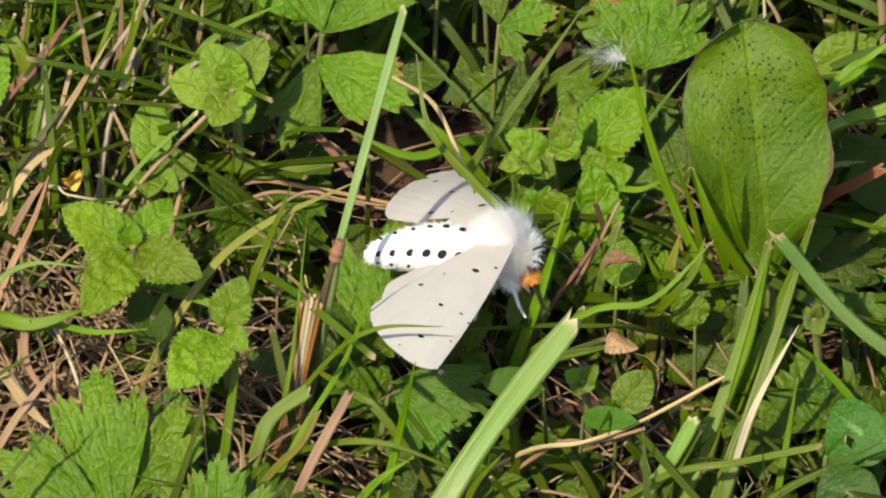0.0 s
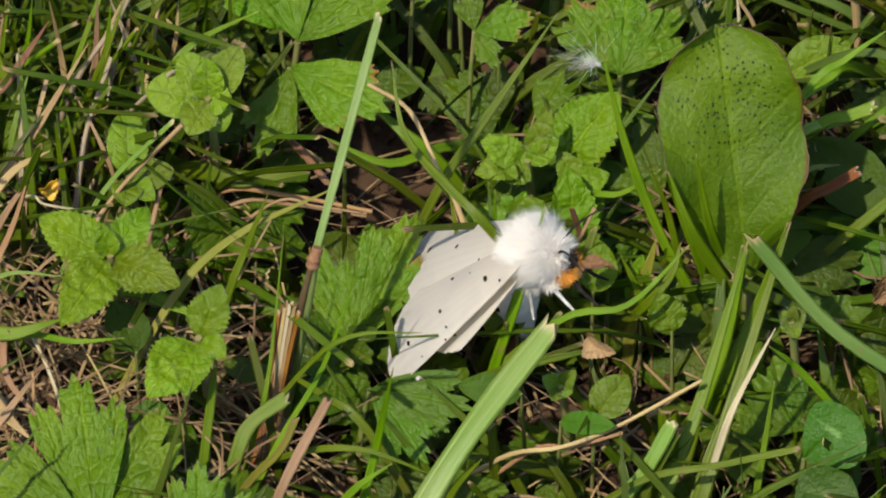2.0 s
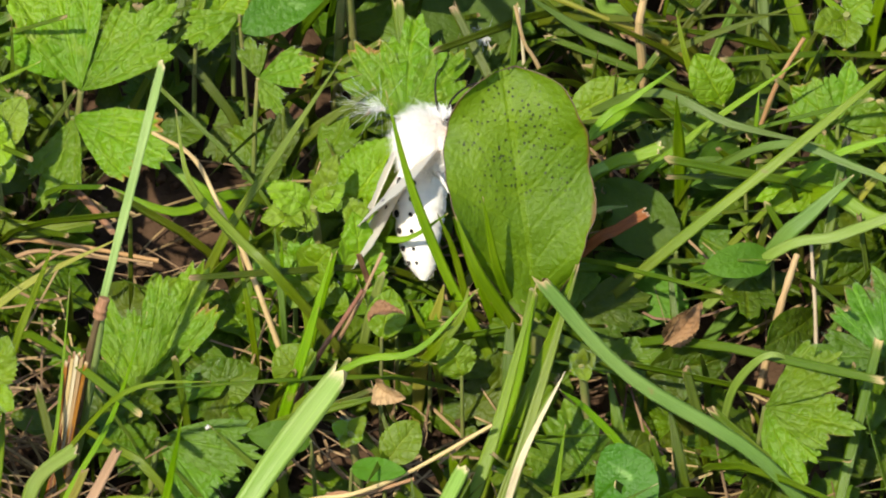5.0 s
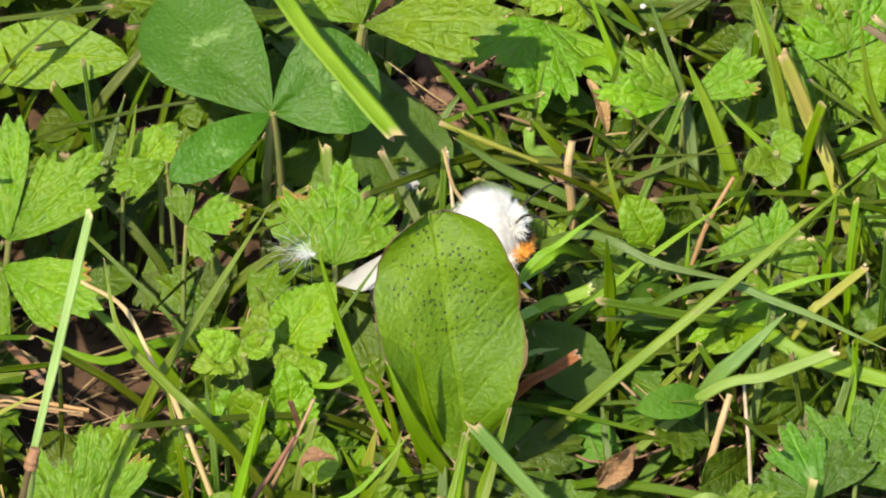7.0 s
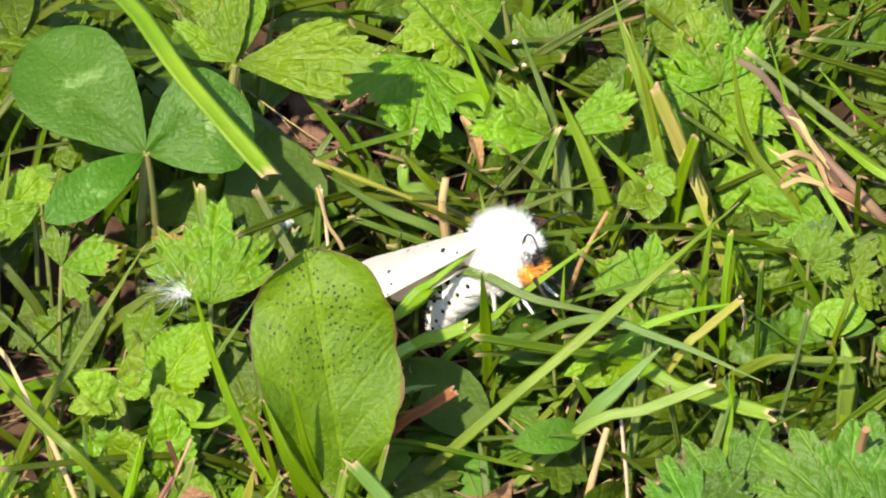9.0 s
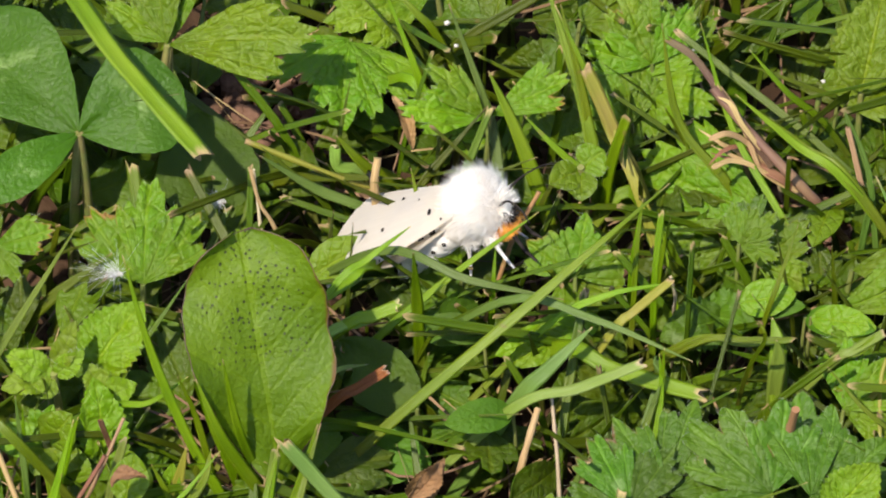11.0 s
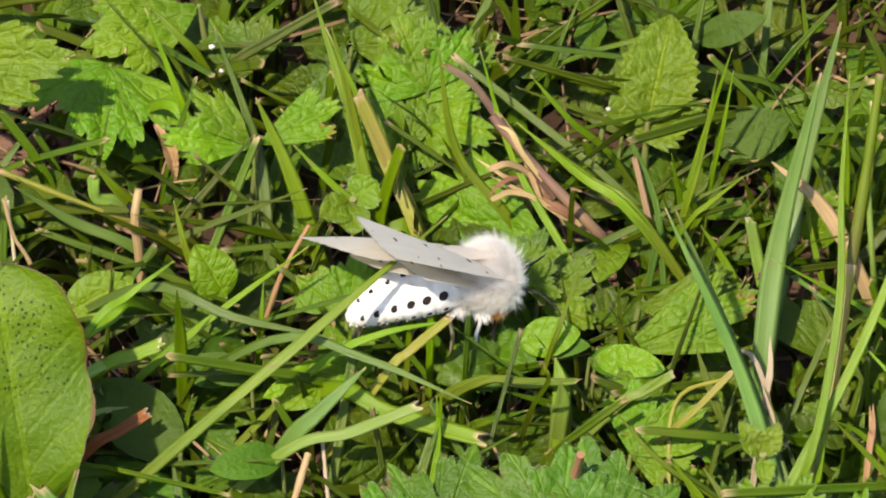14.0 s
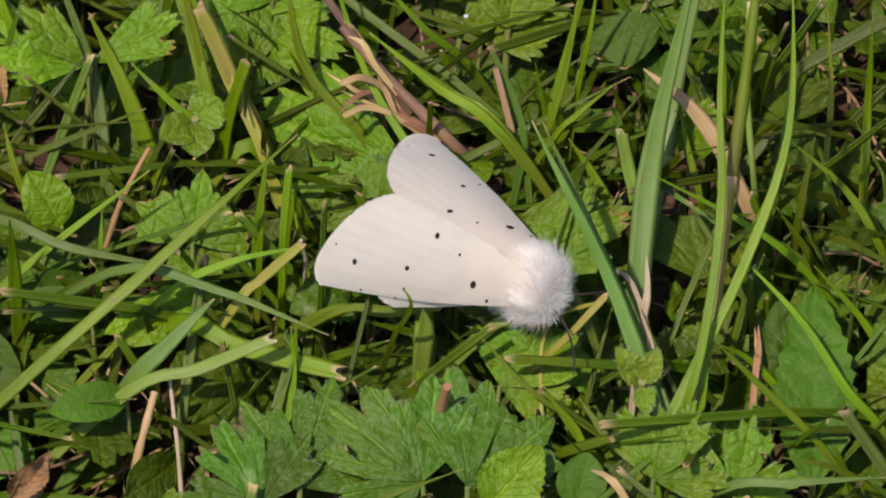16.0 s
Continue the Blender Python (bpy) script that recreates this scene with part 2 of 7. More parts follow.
STRAW_TIP = (0.5, 0.36, 0.2)
M = {
    "grass": blade_material("grass_green", (0.138, 0.222, 0.015), (0.2, 0.28, 0.03), STRAW_TIP, foot=(0.180, 0.186, 0.039)),
    "grass_blue": blade_material("grass_blue_green", (0.12, 0.195, 0.04), (0.165, 0.238, 0.06), STRAW_TIP),
    "grass_pale": blade_material("grass_pale", (0.2, 0.285, 0.056), (0.26, 0.325, 0.095), (0.6, 0.48, 0.3), stripe=0.25),
    "grass_yellow": blade_material("grass_yellowing", (0.27, 0.27, 0.05), (0.33, 0.27, 0.08), STRAW_TIP),
    "purple": blade_material("grass_sheath_purple", (0.13, 0.075, 0.045), (0.24, 0.2, 0.1), (0.3, 0.2, 0.08), stripe=0.5),
    "stem": blade_material("stem_grey_green", (0.22, 0.29, 0.09), (0.3, 0.36, 0.14), (0.6, 0.48, 0.3), stripe=0.5),
    "burnt": blade_material("straw_burnt_orange", (0.29, 0.115, 0.033), (0.4, 0.2, 0.075), (0.65, 0.5, 0.32), stripe=0.6),
    "straw": blade_material("straw_dry", (0.3, 0.2, 0.1), (0.4, 0.28, 0.15), rough=0.6, through_light=0.15, stripe=0.5),
    "straw_red": blade_material("straw_reddish", (0.2, 0.1, 0.05), (0.3, 0.18, 0.1), rough=0.6, through_light=0.1, stripe=0.5),
    "straw_pale": blade_material("straw_bleached", (0.42, 0.35, 0.23), (0.34, 0.26, 0.15), rough=0.6, through_light=0.15, stripe=0.5),
    "stalk": blade_material("stalk_brown", (0.15, 0.085, 0.055), (0.29, 0.2, 0.1), (0.16, 0.1, 0.06), rough=0.5, through_light=0.08, stripe=0.6, foot=(0.42, 0.31, 0.1)),
    "litter": blade_material("straw_litter", (0.15, 0.092, 0.045), (0.36, 0.25, 0.13), rough=0.65, through_light=0.1, stripe=0.6, island=True),
    "turf": blade_material("turf_green", (0.068, 0.112, 0.007), (0.118, 0.155, 0.016), STRAW_TIP, foot=(0.182, 0.180, 0.050), island=True),
    "dock": leaf_material("dock_leaf", (0.093, 0.161, 0.005), (0.134, 0.209, 0.007), vein=(0.22, 0.31, 0.03), veins=7.0, vein_amount=0.28, through_light=0.46, slant=0.5, rib=0.05, net_amount=0.1, specks=(0.012, 0.008, 0.004), edge=(0.13, 0.07, 0.03), rough=0.5),
    # oval leaf green, deepened to carry the shade under the dock leaf
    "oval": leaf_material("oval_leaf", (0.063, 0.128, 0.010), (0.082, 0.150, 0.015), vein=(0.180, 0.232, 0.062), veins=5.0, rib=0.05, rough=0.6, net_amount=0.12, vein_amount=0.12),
    # paler copy of the oval leaf, sunlight put into its colour
    "oval_sunlit": leaf_material("oval_leaf_sunlit", (0.135, 0.228, 0.014), (0.178, 0.268, 0.02), vein=(0.297, 0.371, 0.070), veins=5.0, rib=0.05, rough=0.45),
    "toothed": leaf_material("toothed_leaf", (0.141, 0.235, 0.012), (0.198, 0.27, 0.018), vein=(0.270, 0.348, 0.062), veins=8.0, slant=0.8, rib=0.05, rough=0.5, vein_amount=0.5, edge=(0.3, 0.16, 0.06)),
    "sprig": leaf_material("sprig_leaf", (0.180, 0.263, 0.039), (0.225, 0.302, 0.046), vein=(0.235, 0.286, 0.093), veins=5.0, rib=0.05, rough=0.55),
    "clover": leaf_material("clover_leaf", (0.057, 0.128, 0.016), (0.069, 0.143, 0.018), vein=(0.115, 0.203, 0.039), veins=14.0, slant=0.9, rib=0.025, rough=0.45, net_amount=0.15, mark=(0.24, 0.34, 0.12), vein_amount=0.07),
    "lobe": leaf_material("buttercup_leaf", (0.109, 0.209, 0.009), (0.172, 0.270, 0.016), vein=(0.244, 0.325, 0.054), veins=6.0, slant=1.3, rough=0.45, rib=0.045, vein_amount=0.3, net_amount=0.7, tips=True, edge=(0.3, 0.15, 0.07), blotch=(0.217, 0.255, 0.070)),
    # the buttercup green again, darkened to put shade into the colour
    "lobe_shaded": leaf_material("buttercup_leaf_shaded", (0.05, 0.106, 0.007), (0.085, 0.148, 0.012), vein=(0.16, 0.25, 0.06), veins=6.0, slant=1.3, rough=0.48, spec=0.36, through_light=0.3, rib=0.045, vein_amount=0.35, net_amount=0.35, tips=True, edge=(0.13, 0.07, 0.04), blotch=(0.16, 0.22, 0.08)),
    "under": leaf_material("undergrowth_leaf", (0.056, 0.108, 0.006), (0.105, 0.158, 0.012), vein=(0.169, 0.209, 0.037), veins=7.0, rib=0.06, rough=0.45, island=True),
    "dead": leaf_material("withered_leaf", (0.25, 0.15, 0.075), (0.38, 0.26, 0.15), vein=(0.2, 0.1, 0.05), rough=0.7, through_light=0.15, vein_amount=0.4),
    "margin": plain_material("leaf_margin", (0.05, 0.022, 0.012), (0.12, 0.07, 0.02), 400.0, 0.5),
    "petiole": plain_material("leaf_stalk", (0.144, 0.186, 0.039), (0.24, 0.2, 0.07), 200.0, 0.5, through_light=0.1),
    "hair": plain_material("plant_hair", (0.36, 0.42, 0.26), (0.3, 0.36, 0.2), 300.0, 0.6, through_light=0.4),
    "soil": plain_material("soil", (0.035, 0.02, 0.011), (0.075, 0.043, 0.024), 160.0, 0.9, 0.0006),
    "clod": plain_material("soil_clod", (0.09, 0.05, 0.032), (0.18, 0.1, 0.065), 300.0, 0.9, 0.0005),
    "petal": plain_material("yellow_petal", (0.7, 0.42, 0.02), (0.8, 0.5, 0.04), 500.0, 0.5, through_light=0.3),
    "fluff": plain_material("seed_fluff", (0.75, 0.75, 0.7), (0.8, 0.8, 0.78), 500.0, 0.6, through_light=0.4),
    "crumb": plain_material("pale_crumb", (0.5, 0.48, 0.42), (0.4, 0.35, 0.27), 900.0, 0.7),
    "fur": plain_material("moth_fur", (0.93, 0.89, 0.83), (0.95, 0.92, 0.87), 700.0, 0.8, through_light=0.55),
    "abdomen": plain_material("moth_abdomen", (0.76, 0.7, 0.61), (0.84, 0.79, 0.71), 900.0, 0.8),
    "black": plain_material("moth_black", (0.014, 0.011, 0.01), (0.035, 0.028, 0.025), 900.0, 0.9),
    "eye": plain_material("moth_eye", (0.01, 0.008, 0.008), (0.02, 0.015, 0.012), 900.0, 0.2),
    "orange": plain_material("moth_orange", (0.8, 0.33, 0.035), (0.86, 0.45, 0.09), 1200.0, 0.7, through_light=0.2),
    "legwhite": plain_material("moth_leg_white", (0.7, 0.66, 0.6), (0.5, 0.46, 0.42), 1500.0, 0.7),
}


def ground_material(name):
    """Dark soil where the turf is open, the far lawn's green beyond it."""
    n = Nodes(name)
    tone, fine = n.noise(160.0, 4.0), n.noise(960.0, 3.0)
    colour = n.mix(n.ramp(tone, 0.35, 0.65), (0.035, 0.02, 0.011), (0.075, 0.043, 0.024))
    place = n.add("ShaderNodeSeparateXYZ", {0: n.add("ShaderNodeTexCoord", out=3)}).node
    away = n.math("MAXIMUM", n.math("MULTIPLY", n.math("ABSOLUTE", n.math("SUBTRACT", place.outputs[0], 0.048)), 0.58), n.math("ABSOLUTE", n.math("SUBTRACT", place.outputs[1], 0.023)))
    lawn = n.mix(n.ramp(n.noise(30.0, 4.0), 0.35, 0.65), (0.05, 0.09, 0.012), (0.1, 0.13, 0.03))
    colour = n.mix(n.ramp(away, 0.056, 0.085), colour, lawn)
    relief = n.add("ShaderNodeBump", {"Strength": 0.6, "Distance": 0.0006, "Height": n.math("ADD", tone, fine)})
    return n.finish(n.add("ShaderNodeBsdfPrincipled", {"Base Color": colour, "Roughness": 0.9, "Normal": relief, "Specular IOR Level": 0.1}))


M["ground"] = ground_material("ground")


def wing_material(name):
    n = Nodes(name)
    split = n.add("ShaderNodeSeparateXYZ", {0: n.add("ShaderNodeUVMap")}).node
    u, v = split.outputs[0], split.outputs[1]
    phase = n.math("ABSOLUTE", n.math("SUBTRACT", n.math("FRACT", n.math("MULTIPLY", v, 9.0)), 0.5))
    ribs = n.math("MULTIPLY", n.math("SUBTRACT", 1.0, n.ramp(phase, 0.02, 0.1)), n.ramp(u, 0.2, 0.4))
    fine = n.noise(2500.0, 3.0)
    colour = n.mix(n.ramp(u, 0.1, 0.6), (0.78, 0.71, 0.595), (0.75, 0.7, 0.61))
    colour = n.mix(n.math("MULTIPLY", ribs, 0.4), colour, (0.82, 0.77, 0.7))
    colour = n.mix(n.math("MULTIPLY", n.ramp(n.noise(420.0, 3.0), 0.45, 0.7), 0.25), colour, (0.58, 0.54, 0.49))
    colour = n.mix(n.math("MULTIPLY", fine, 0.12), colour, (0.7, 0.65, 0.6))
    bump = n.add("ShaderNodeBump", {"Strength": 0.25, "Distance": 0.00008, "Height": n.math("ADD", n.math("MULTIPLY", ribs, 0.15), n.math("MULTIPLY", fine, 0.5))})
    skin = n.add("ShaderNodeBsdfPrincipled", {"Base Color": colour, "Roughness": 0.7, "Normal": bump, "Sheen Weight": 0.15, "Specular IOR Level": 0.25})
    glow = n.add("ShaderNodeBsdfTranslucent", {"Color": n.mix(0.4, colour, (0.84, 0.775, 0.67))})
    return n.finish(n.add("ShaderNodeMixShader", {0: 0.58, 1: skin, 2: glow}))


M["wing"] = wing_material("moth_wing")

# ---- builders; all lengths in millimetres ----
MM = 0.001
SKYWARD = Vector((0.0, -0.5, 0.87)).normalized()


class Sheet:
    """Collects points and faces in millimetres, with a place on the leaf for each point."""

    def __init__(self):
        self.verts, self.faces, self.uvs, self.slots = [], [], [], []

    def grid(self, rows, uvs, close=False, slot=0):
        k, w = len(self.verts), len(rows[0])
        for r, q in zip(rows, uvs):
            self.verts.extend(r)
            self.uvs.extend(q)
        for i in range(len(rows) - 1):
            for j in range(w if close else w - 1):
                a, b = k + i * w + j, k + i * w + (j + 1) % w
                self.faces.append((a, b, b + w, a + w))
                self.slots.append(slot)

    def fan(self, points, uv, slot=0):
        k = len(self.verts)
        self.verts.extend(points)
        self.uvs.extend([uv] * len(points))
        self.faces.append(tuple(range(k, k + len(points))))
        self.slots.append(slot)

    def mesh(self, name, materials, smooth=True):
        me = bpy.data.meshes.new(name)
        me.from_pydata([tuple(c * MM for c in v) for v in self.verts], [], self.faces)
        layer = me.uv_layers.new(name="UVMap")
        loop = np.empty(len(me.loops), dtype=np.int32)
        me.loops.foreach_get("vertex_index", loop)
        layer.data.foreach_set("uv", np.array(self.uvs, dtype=np.float32)[loop].ravel())
        for m in materials:
            me.materials.append(m)
        me.polygons.foreach_set("material_index", np.array(self.slots, dtype=np.int32))
        me.polygons.foreach_set("use_smooth", np.full(len(self.faces), smooth))
        me.update()
        return me


def part(name, sheet, materials, parent=None, label="", smooth=True):
    ob = new(name, sheet.mesh(name, materials if isinstance(materials, (list, tuple)) else [materials], smooth))
    if parent is not None:
        ob.parent = parent
    return tagged(ob, label)


def spline(points, steps):
    """A smooth way through the points."""
    p = [Vector(q) for q in points]
    p = [2 * p[0] - p[1], *p, 2 * p[-1] - p[-2]]
    out = []
    for i in range(1, len(p) - 2):
        for k in range(steps):
            s = k / steps
            a, b, c, d = p[i - 1:i + 3]
            out.append(0.5 * (2 * b + (c - a) * s + (2 * a - 5 * b + 4 * c - d) * s * s + (3 * b - a - 3 * c + d) * s ** 3))
    return out + [p[-2]]


def tube(sheet, points, radii, sides=6, slot=0):
    rows, uvs = [], []
    for i, q in enumerate(points):
        way = (points[min(i + 1, len(points) - 1)] - points[max(i - 1, 0)]).normalized()
        a = way.orthogonal().normalized() if i == 0 else (a - way * a.dot(way)).normalized()
        b = way.cross(a)
        rows.append([q + (a * math.cos(2 * math.pi * s / sides) + b * math.sin(2 * math.pi * s / sides)) * radii[i] for s in range(sides)])
        uvs.append([(i / (len(points) - 1), s / sides) for s in range(sides)])
    sheet.grid(rows, uvs, close=True, slot=slot)
    sheet.fan(rows[-1], (1, 0.5), slot)
    sheet.fan(rows[0][::-1], (0, 0.5), slot)


def ribbon(sheet, points, width, fold=0.25, thick=0.12, lean=0.0, shape="taper", rng=random, steps=5):
    """A grass blade: a folded strip with thickness along the points."""
    way = spline(points, steps)
    count = len(way)
    rows, uvs = [], []
    for i, q in enumerate(way):
        s = i / (count - 1)
        ahead = (way[min(i + 1, count - 1)] - way[max(i - 1, 0)]).normalized()
        up = (SKYWARD - ahead * SKYWARD.dot(ahead)).normalized()
        up = Matrix.Rotation(radians(lean), 3, ahead) @ up
        side = ahead.cross(up)
        if shape == "cut":
            w = width * 0.5 * (0.75 + 0.25 * min(1.0, s * 4)) * (1 if s < 0.97 else 0.9)
        elif shape == "stem":
            w = width * 0.5 * (1.0 - 0.15 * s)
        else:
            w = width * 0.5 * (0.7 + 0.3 * min(1.0, s * 4)) * max(0.03, min(1.0, (1 - s) * 2.6)) ** 0.7
        w *= 1 + 0.05 * math.sin(s * 17 + width * 9)
        t = min(thick, w * 0.5)
        dip = up * (-fold * w)
        ends = [0.0] * 5
        if shape == "cut" and i == count - 1:
            ends = [rng.uniform(-1.3, 0.9) * width * 0.45 for _ in range(5)]
        top = [q + side * (w * v) + dip * (1 - abs(v)) + ahead * e for v, e in zip((-1, -0.5, 0, 0.5, 1), ends)]
        bottom = [top[3] - up * t, top[2] - up * t, top[1] - up * t]
        rows.append(top + bottom)
        uvs.append([(s, 0), (s, 0.25), (s, 0.5), (s, 0.75), (s, 1), (s, 0.75), (s, 0.5), (s, 0.25)])
    sheet.grid(rows, uvs, close=True)
    sheet.fan(rows[-1], (1, 0.5))


def leaf_axes(base, tip, roll):
    ahead = Vector(tip) - Vector(base)
    length = ahead.length
    ahead.normalize()
    up = (SKYWARD - ahead * SKYWARD.dot(ahead)).normalized()
    up = Matrix.Rotation(radians(roll), 3, ahead) @ up
    return length, ahead, ahead.cross(up), up


PROFILES = {
    "oval": lambda s: math.sin(math.pi * min(1.0, s ** 0.85)) ** 0.62,
    "toothed": lambda s: math.sin(math.pi * s ** 0.8) ** 0.72 * (1 - 0.12 * s),
    "clover": lambda s: math.sin(math.pi * s ** 1.45) ** 0.55,
    "dock": lambda s: (0.14 + 0.86 * min(1.0, s / 0.46) ** 0.85) * max(0.0, 1 - max(0.0, (s - 0.5) / 0.5) ** 3.2) ** 0.5,
}


nu_of_dock = 48


def leaf(sheet, base, tip, width, kind="oval", roll=0.0, bend=0.12, cup=0.12, wave=0.0, seed=1, thick=0.12, nu=18, nv=10):
    """A leaf blade from its base to its tip with teeth, a sunk midrib, side veins and thickness."""
    length, ahead, side, up = leaf_axes(base, tip, roll)
    base = Vector(base)
    rng = random.Random(seed)
    prof, ph = PROFILES[kind], rng.uniform(0, 6)
    if kind == "toothed" and nu > 12:
        nu = 36
    if kind == "dock":
        nu = nu_of_dock
    top, bottom, uvs = [], [], []
    for i in range(nu + 1):
        s = i / nu
        half = 0.5 * width * max(0.015, prof(min(max(s, 0.004), 0.996)))
        if kind == "toothed":
            half *= 1.0 + (0.085 if i % 3 == 1 else -0.045 if i % 3 == 2 else 0.0) * (0.12 < s < 0.97)
        elif kind == "dock":
            half *= 1 + 0.09 * noise.noise((s * 5, ph, 0)) + 0.05 * noise.noise((s * 14, ph, 4))
        else:
            half *= 1 + 0.015 * math.sin(s * 41 + ph)
        r, q, b = [], [], []
        for j in range(nv + 1):
            v = 2 * j / nv - 1
            z = length * bend * (s * (1 - s) * 4 * 0.5) + half * cup * (abs(v) ** 1.6) - 0.05 * width * math.exp(-(v * 9) ** 2) * (1 - s)
            z += wave * width * 0.08 * math.sin(s * 11 + ph + (2 if v > 0 else 0)) * v * v
            z += width * 0.012 * math.sin((s * 8 - abs(v) * 1.3) * 2 * math.pi) * (0.3 + abs(v)) * (kind == "toothed")
            z += 0.05 * width * noise.noise((s * length * 0.3, v * width * 0.3, seed))
            if kind == "toothed":
                z += 0.1 * min(width, 6.0) * noise.noise((s * length * 1.1, v * half * 1.1, seed + 0.5)) * (1 - s ** 6)
            reach = half * (1 + 0.1 * noise.noise((s * 6, v, seed)) * v) if kind == "dock" else half
            p = base + ahead * (length * s) + side * (reach * v) + up * z
            r.append(p)
            b.append(p - up * thick)
            q.append((s, j / nv))
        top.append(r), bottom.append(b), uvs.append(q)
    sheet.grid(top, uvs)
    sheet.grid([x[::-1] for x in bottom], [x[::-1] for x in uvs])
    for j in (0, nv):
        rim = [[a[j], b[j]] if j else [b[j], a[j]] for a, b in zip(top, bottom)]
        sheet.grid(rim, [[u[j], u[j]] for u in uvs])


def lobe(sheet, centre, ahead, side, up, length, half_angle=34.0, teeth=3, seed=1, thick=0.12, droop=0.1, notch=0.42, nu=13, nv=64):
    """One lobe of a cut leaf: a wedge fanning out from its base, split into three points, each with coarse pointed teeth."""
    rng = random.Random(seed)
    centre = Vector(centre)
    wide = rng.uniform(0.56, 0.66)
    points = ((rng.uniform(-0.05, 0.05), 1.0), (wide, 0.84 + rng.uniform(-0.07, 0.06)), (-wide + rng.uniform(-0.05, 0.05), 0.84 + rng.uniform(-0.07, 0.06)))
    deep, ph = notch * rng.uniform(0.35, 0.85), rng.random()
    lean = rng.uniform(-0.14, 0.14)

    def rim_at(v):
        best = 0.0
        for at, high in points:
            d = abs(v - at) / 0.36
            best = max(best, high * (1 - 0.16 * d ** 1.6) - deep * 1.7 * max(0.0, d - 0.74))
        best = max(best, 0.44) if abs(v) < 0.9 else max(best, 0.34)
        saw = (v * teeth * 1.25 + ph + 0.12 * math.sin(v * 5 + seed)) % 1.0
        point = (1 - abs(2 * saw - 1)) ** 0.9
        return best * (0.95 + 0.1 * point + 0.03 * noise.noise((v * 6, seed, 0)))

    top, bottom, uvs = [], [], []
    for i in range(nu + 1):
        s = max(i / nu, 0.01)
        a_row, b_row, q = [], [], []
        for j in range(nv + 1):
            v = 2 * j / nv - 1
            r = rim_at(v) * s
            a = radians(half_angle) * v * (1.12 - 0.12 * s) + lean * s * s * 0.5
            x, y = length * r * math.cos(a), length * r * math.sin(a)
            ribs = sum(math.exp(-((v - at) * 10) ** 2) for at, _ in points)
            z = -droop * length * r * r + 0.16 * abs(y) ** 1.3 * 0.4 - 0.021 * length * ribs * s * (1.15 - s)
            z += 0.009 * length * math.sin((s * 6 - abs(v) * 1.4) * 2 * math.pi) * abs(v) * s
            z += 0.1 * length * noise.noise((x * 0.2 + seed, y * 0.2, 3.0)) + 0.036 * length * noise.noise((x * 0.7 + seed, y * 0.7, 5.0)) + 0.02 * length * noise.noise((x * 1.6 + seed, y * 1.6, 8.0))
            p = centre + ahead * x + side * y + up * z
            a_row.append(p)
            b_row.append(p - up * thick)
            q.append((s, j / nv))
        top.append(a_row), bottom.append(b_row), uvs.append(q)
    sheet.grid(top, uvs)
    sheet.grid([x[::-1] for x in bottom], [x[::-1] for x in uvs])
    sheet.grid([top[-1], bottom[-1]], [uvs[-1], uvs[-1]])
    for j in (0, nv):
        sheet.grid([[a[j], b[j]] if j else [b[j], a[j]] for a, b in zip(top, bottom)], [[u[j], u[j]] for u in uvs])
    return [top[-1]]


def bristles(sheet, edge, up, length, rng, count=40):
    """Short pale hairs along a leaf's edge."""
    for _ in range(count):
        i = rng.randrange(len(edge) - 1)
        p = edge[i].lerp(edge[i + 1], rng.random())
        out = (edge[i] - edge[len(edge) // 2]) * 0.0 + up * rng.uniform(0.2, 1) + Vector((rng.uniform(-1, 1), rng.uniform(-1, 1), rng.uniform(-0.2, 0.6)))
        out.normalize()
        side = out.orthogonal().normalized() * 0.011
        q = p + out * length * rng.uniform(0.5, 1.2)
        sheet.fan([p - side, p + side, q], (0.5, 0.5))


def stalk(name, parent, top, foot, radius, material="petiole"):
    """A stalk from a leaf's base down to the ground; points in the parent's space."""
    a, b = Vector(top), Vector(foot)
    mid = a.lerp(b, 0.45) + Vector((0, 0, 0.12 * (a - b).length))
    sh = Sheet()
    way = spline([b, mid, a], 5)
    tube(sh, way, [radius * (1.15 - 0.3 * i / (len(way) - 1)) for i in range(len(way))])
    return part(name, sh, M[material], parent)


def root_of(name, place, label, category, group=""):
    ob = new(name)
    ob.empty_display_size = 0.002
    ob.location = Vector(place) * MM
    return tagged(ob, label, category, group)


count_of = {}


def seed_for(kind):
    count_of[kind] = count_of.get(kind, 0) + 1
    return count_of[kind] * 7 + len(kind)


BLADE_LABELS = {
    "grass": "narrow fresh green grass blade rising from the turf", "grass_blue": "broad blue-green grass blade with a smooth surface",
    "grass_pale": "broad pale green mown grass blade with frayed tip", "grass_yellow": "yellowing grass blade bent over the turf",
    "stem": "pale grey-green mown grass stem", "purple": "purplish red grass sheath with a swollen node", "stalk": "thick old brown stalk turning yellow at its foot", "burnt": "split orange-brown dry grass stub with frayed top",
    "straw": "dry tan straw stalk lying among the grass", "straw_red": "thin reddish brown dead stalk in the grass", "straw_pale": "bleached dry straw piece lying on the grass"}


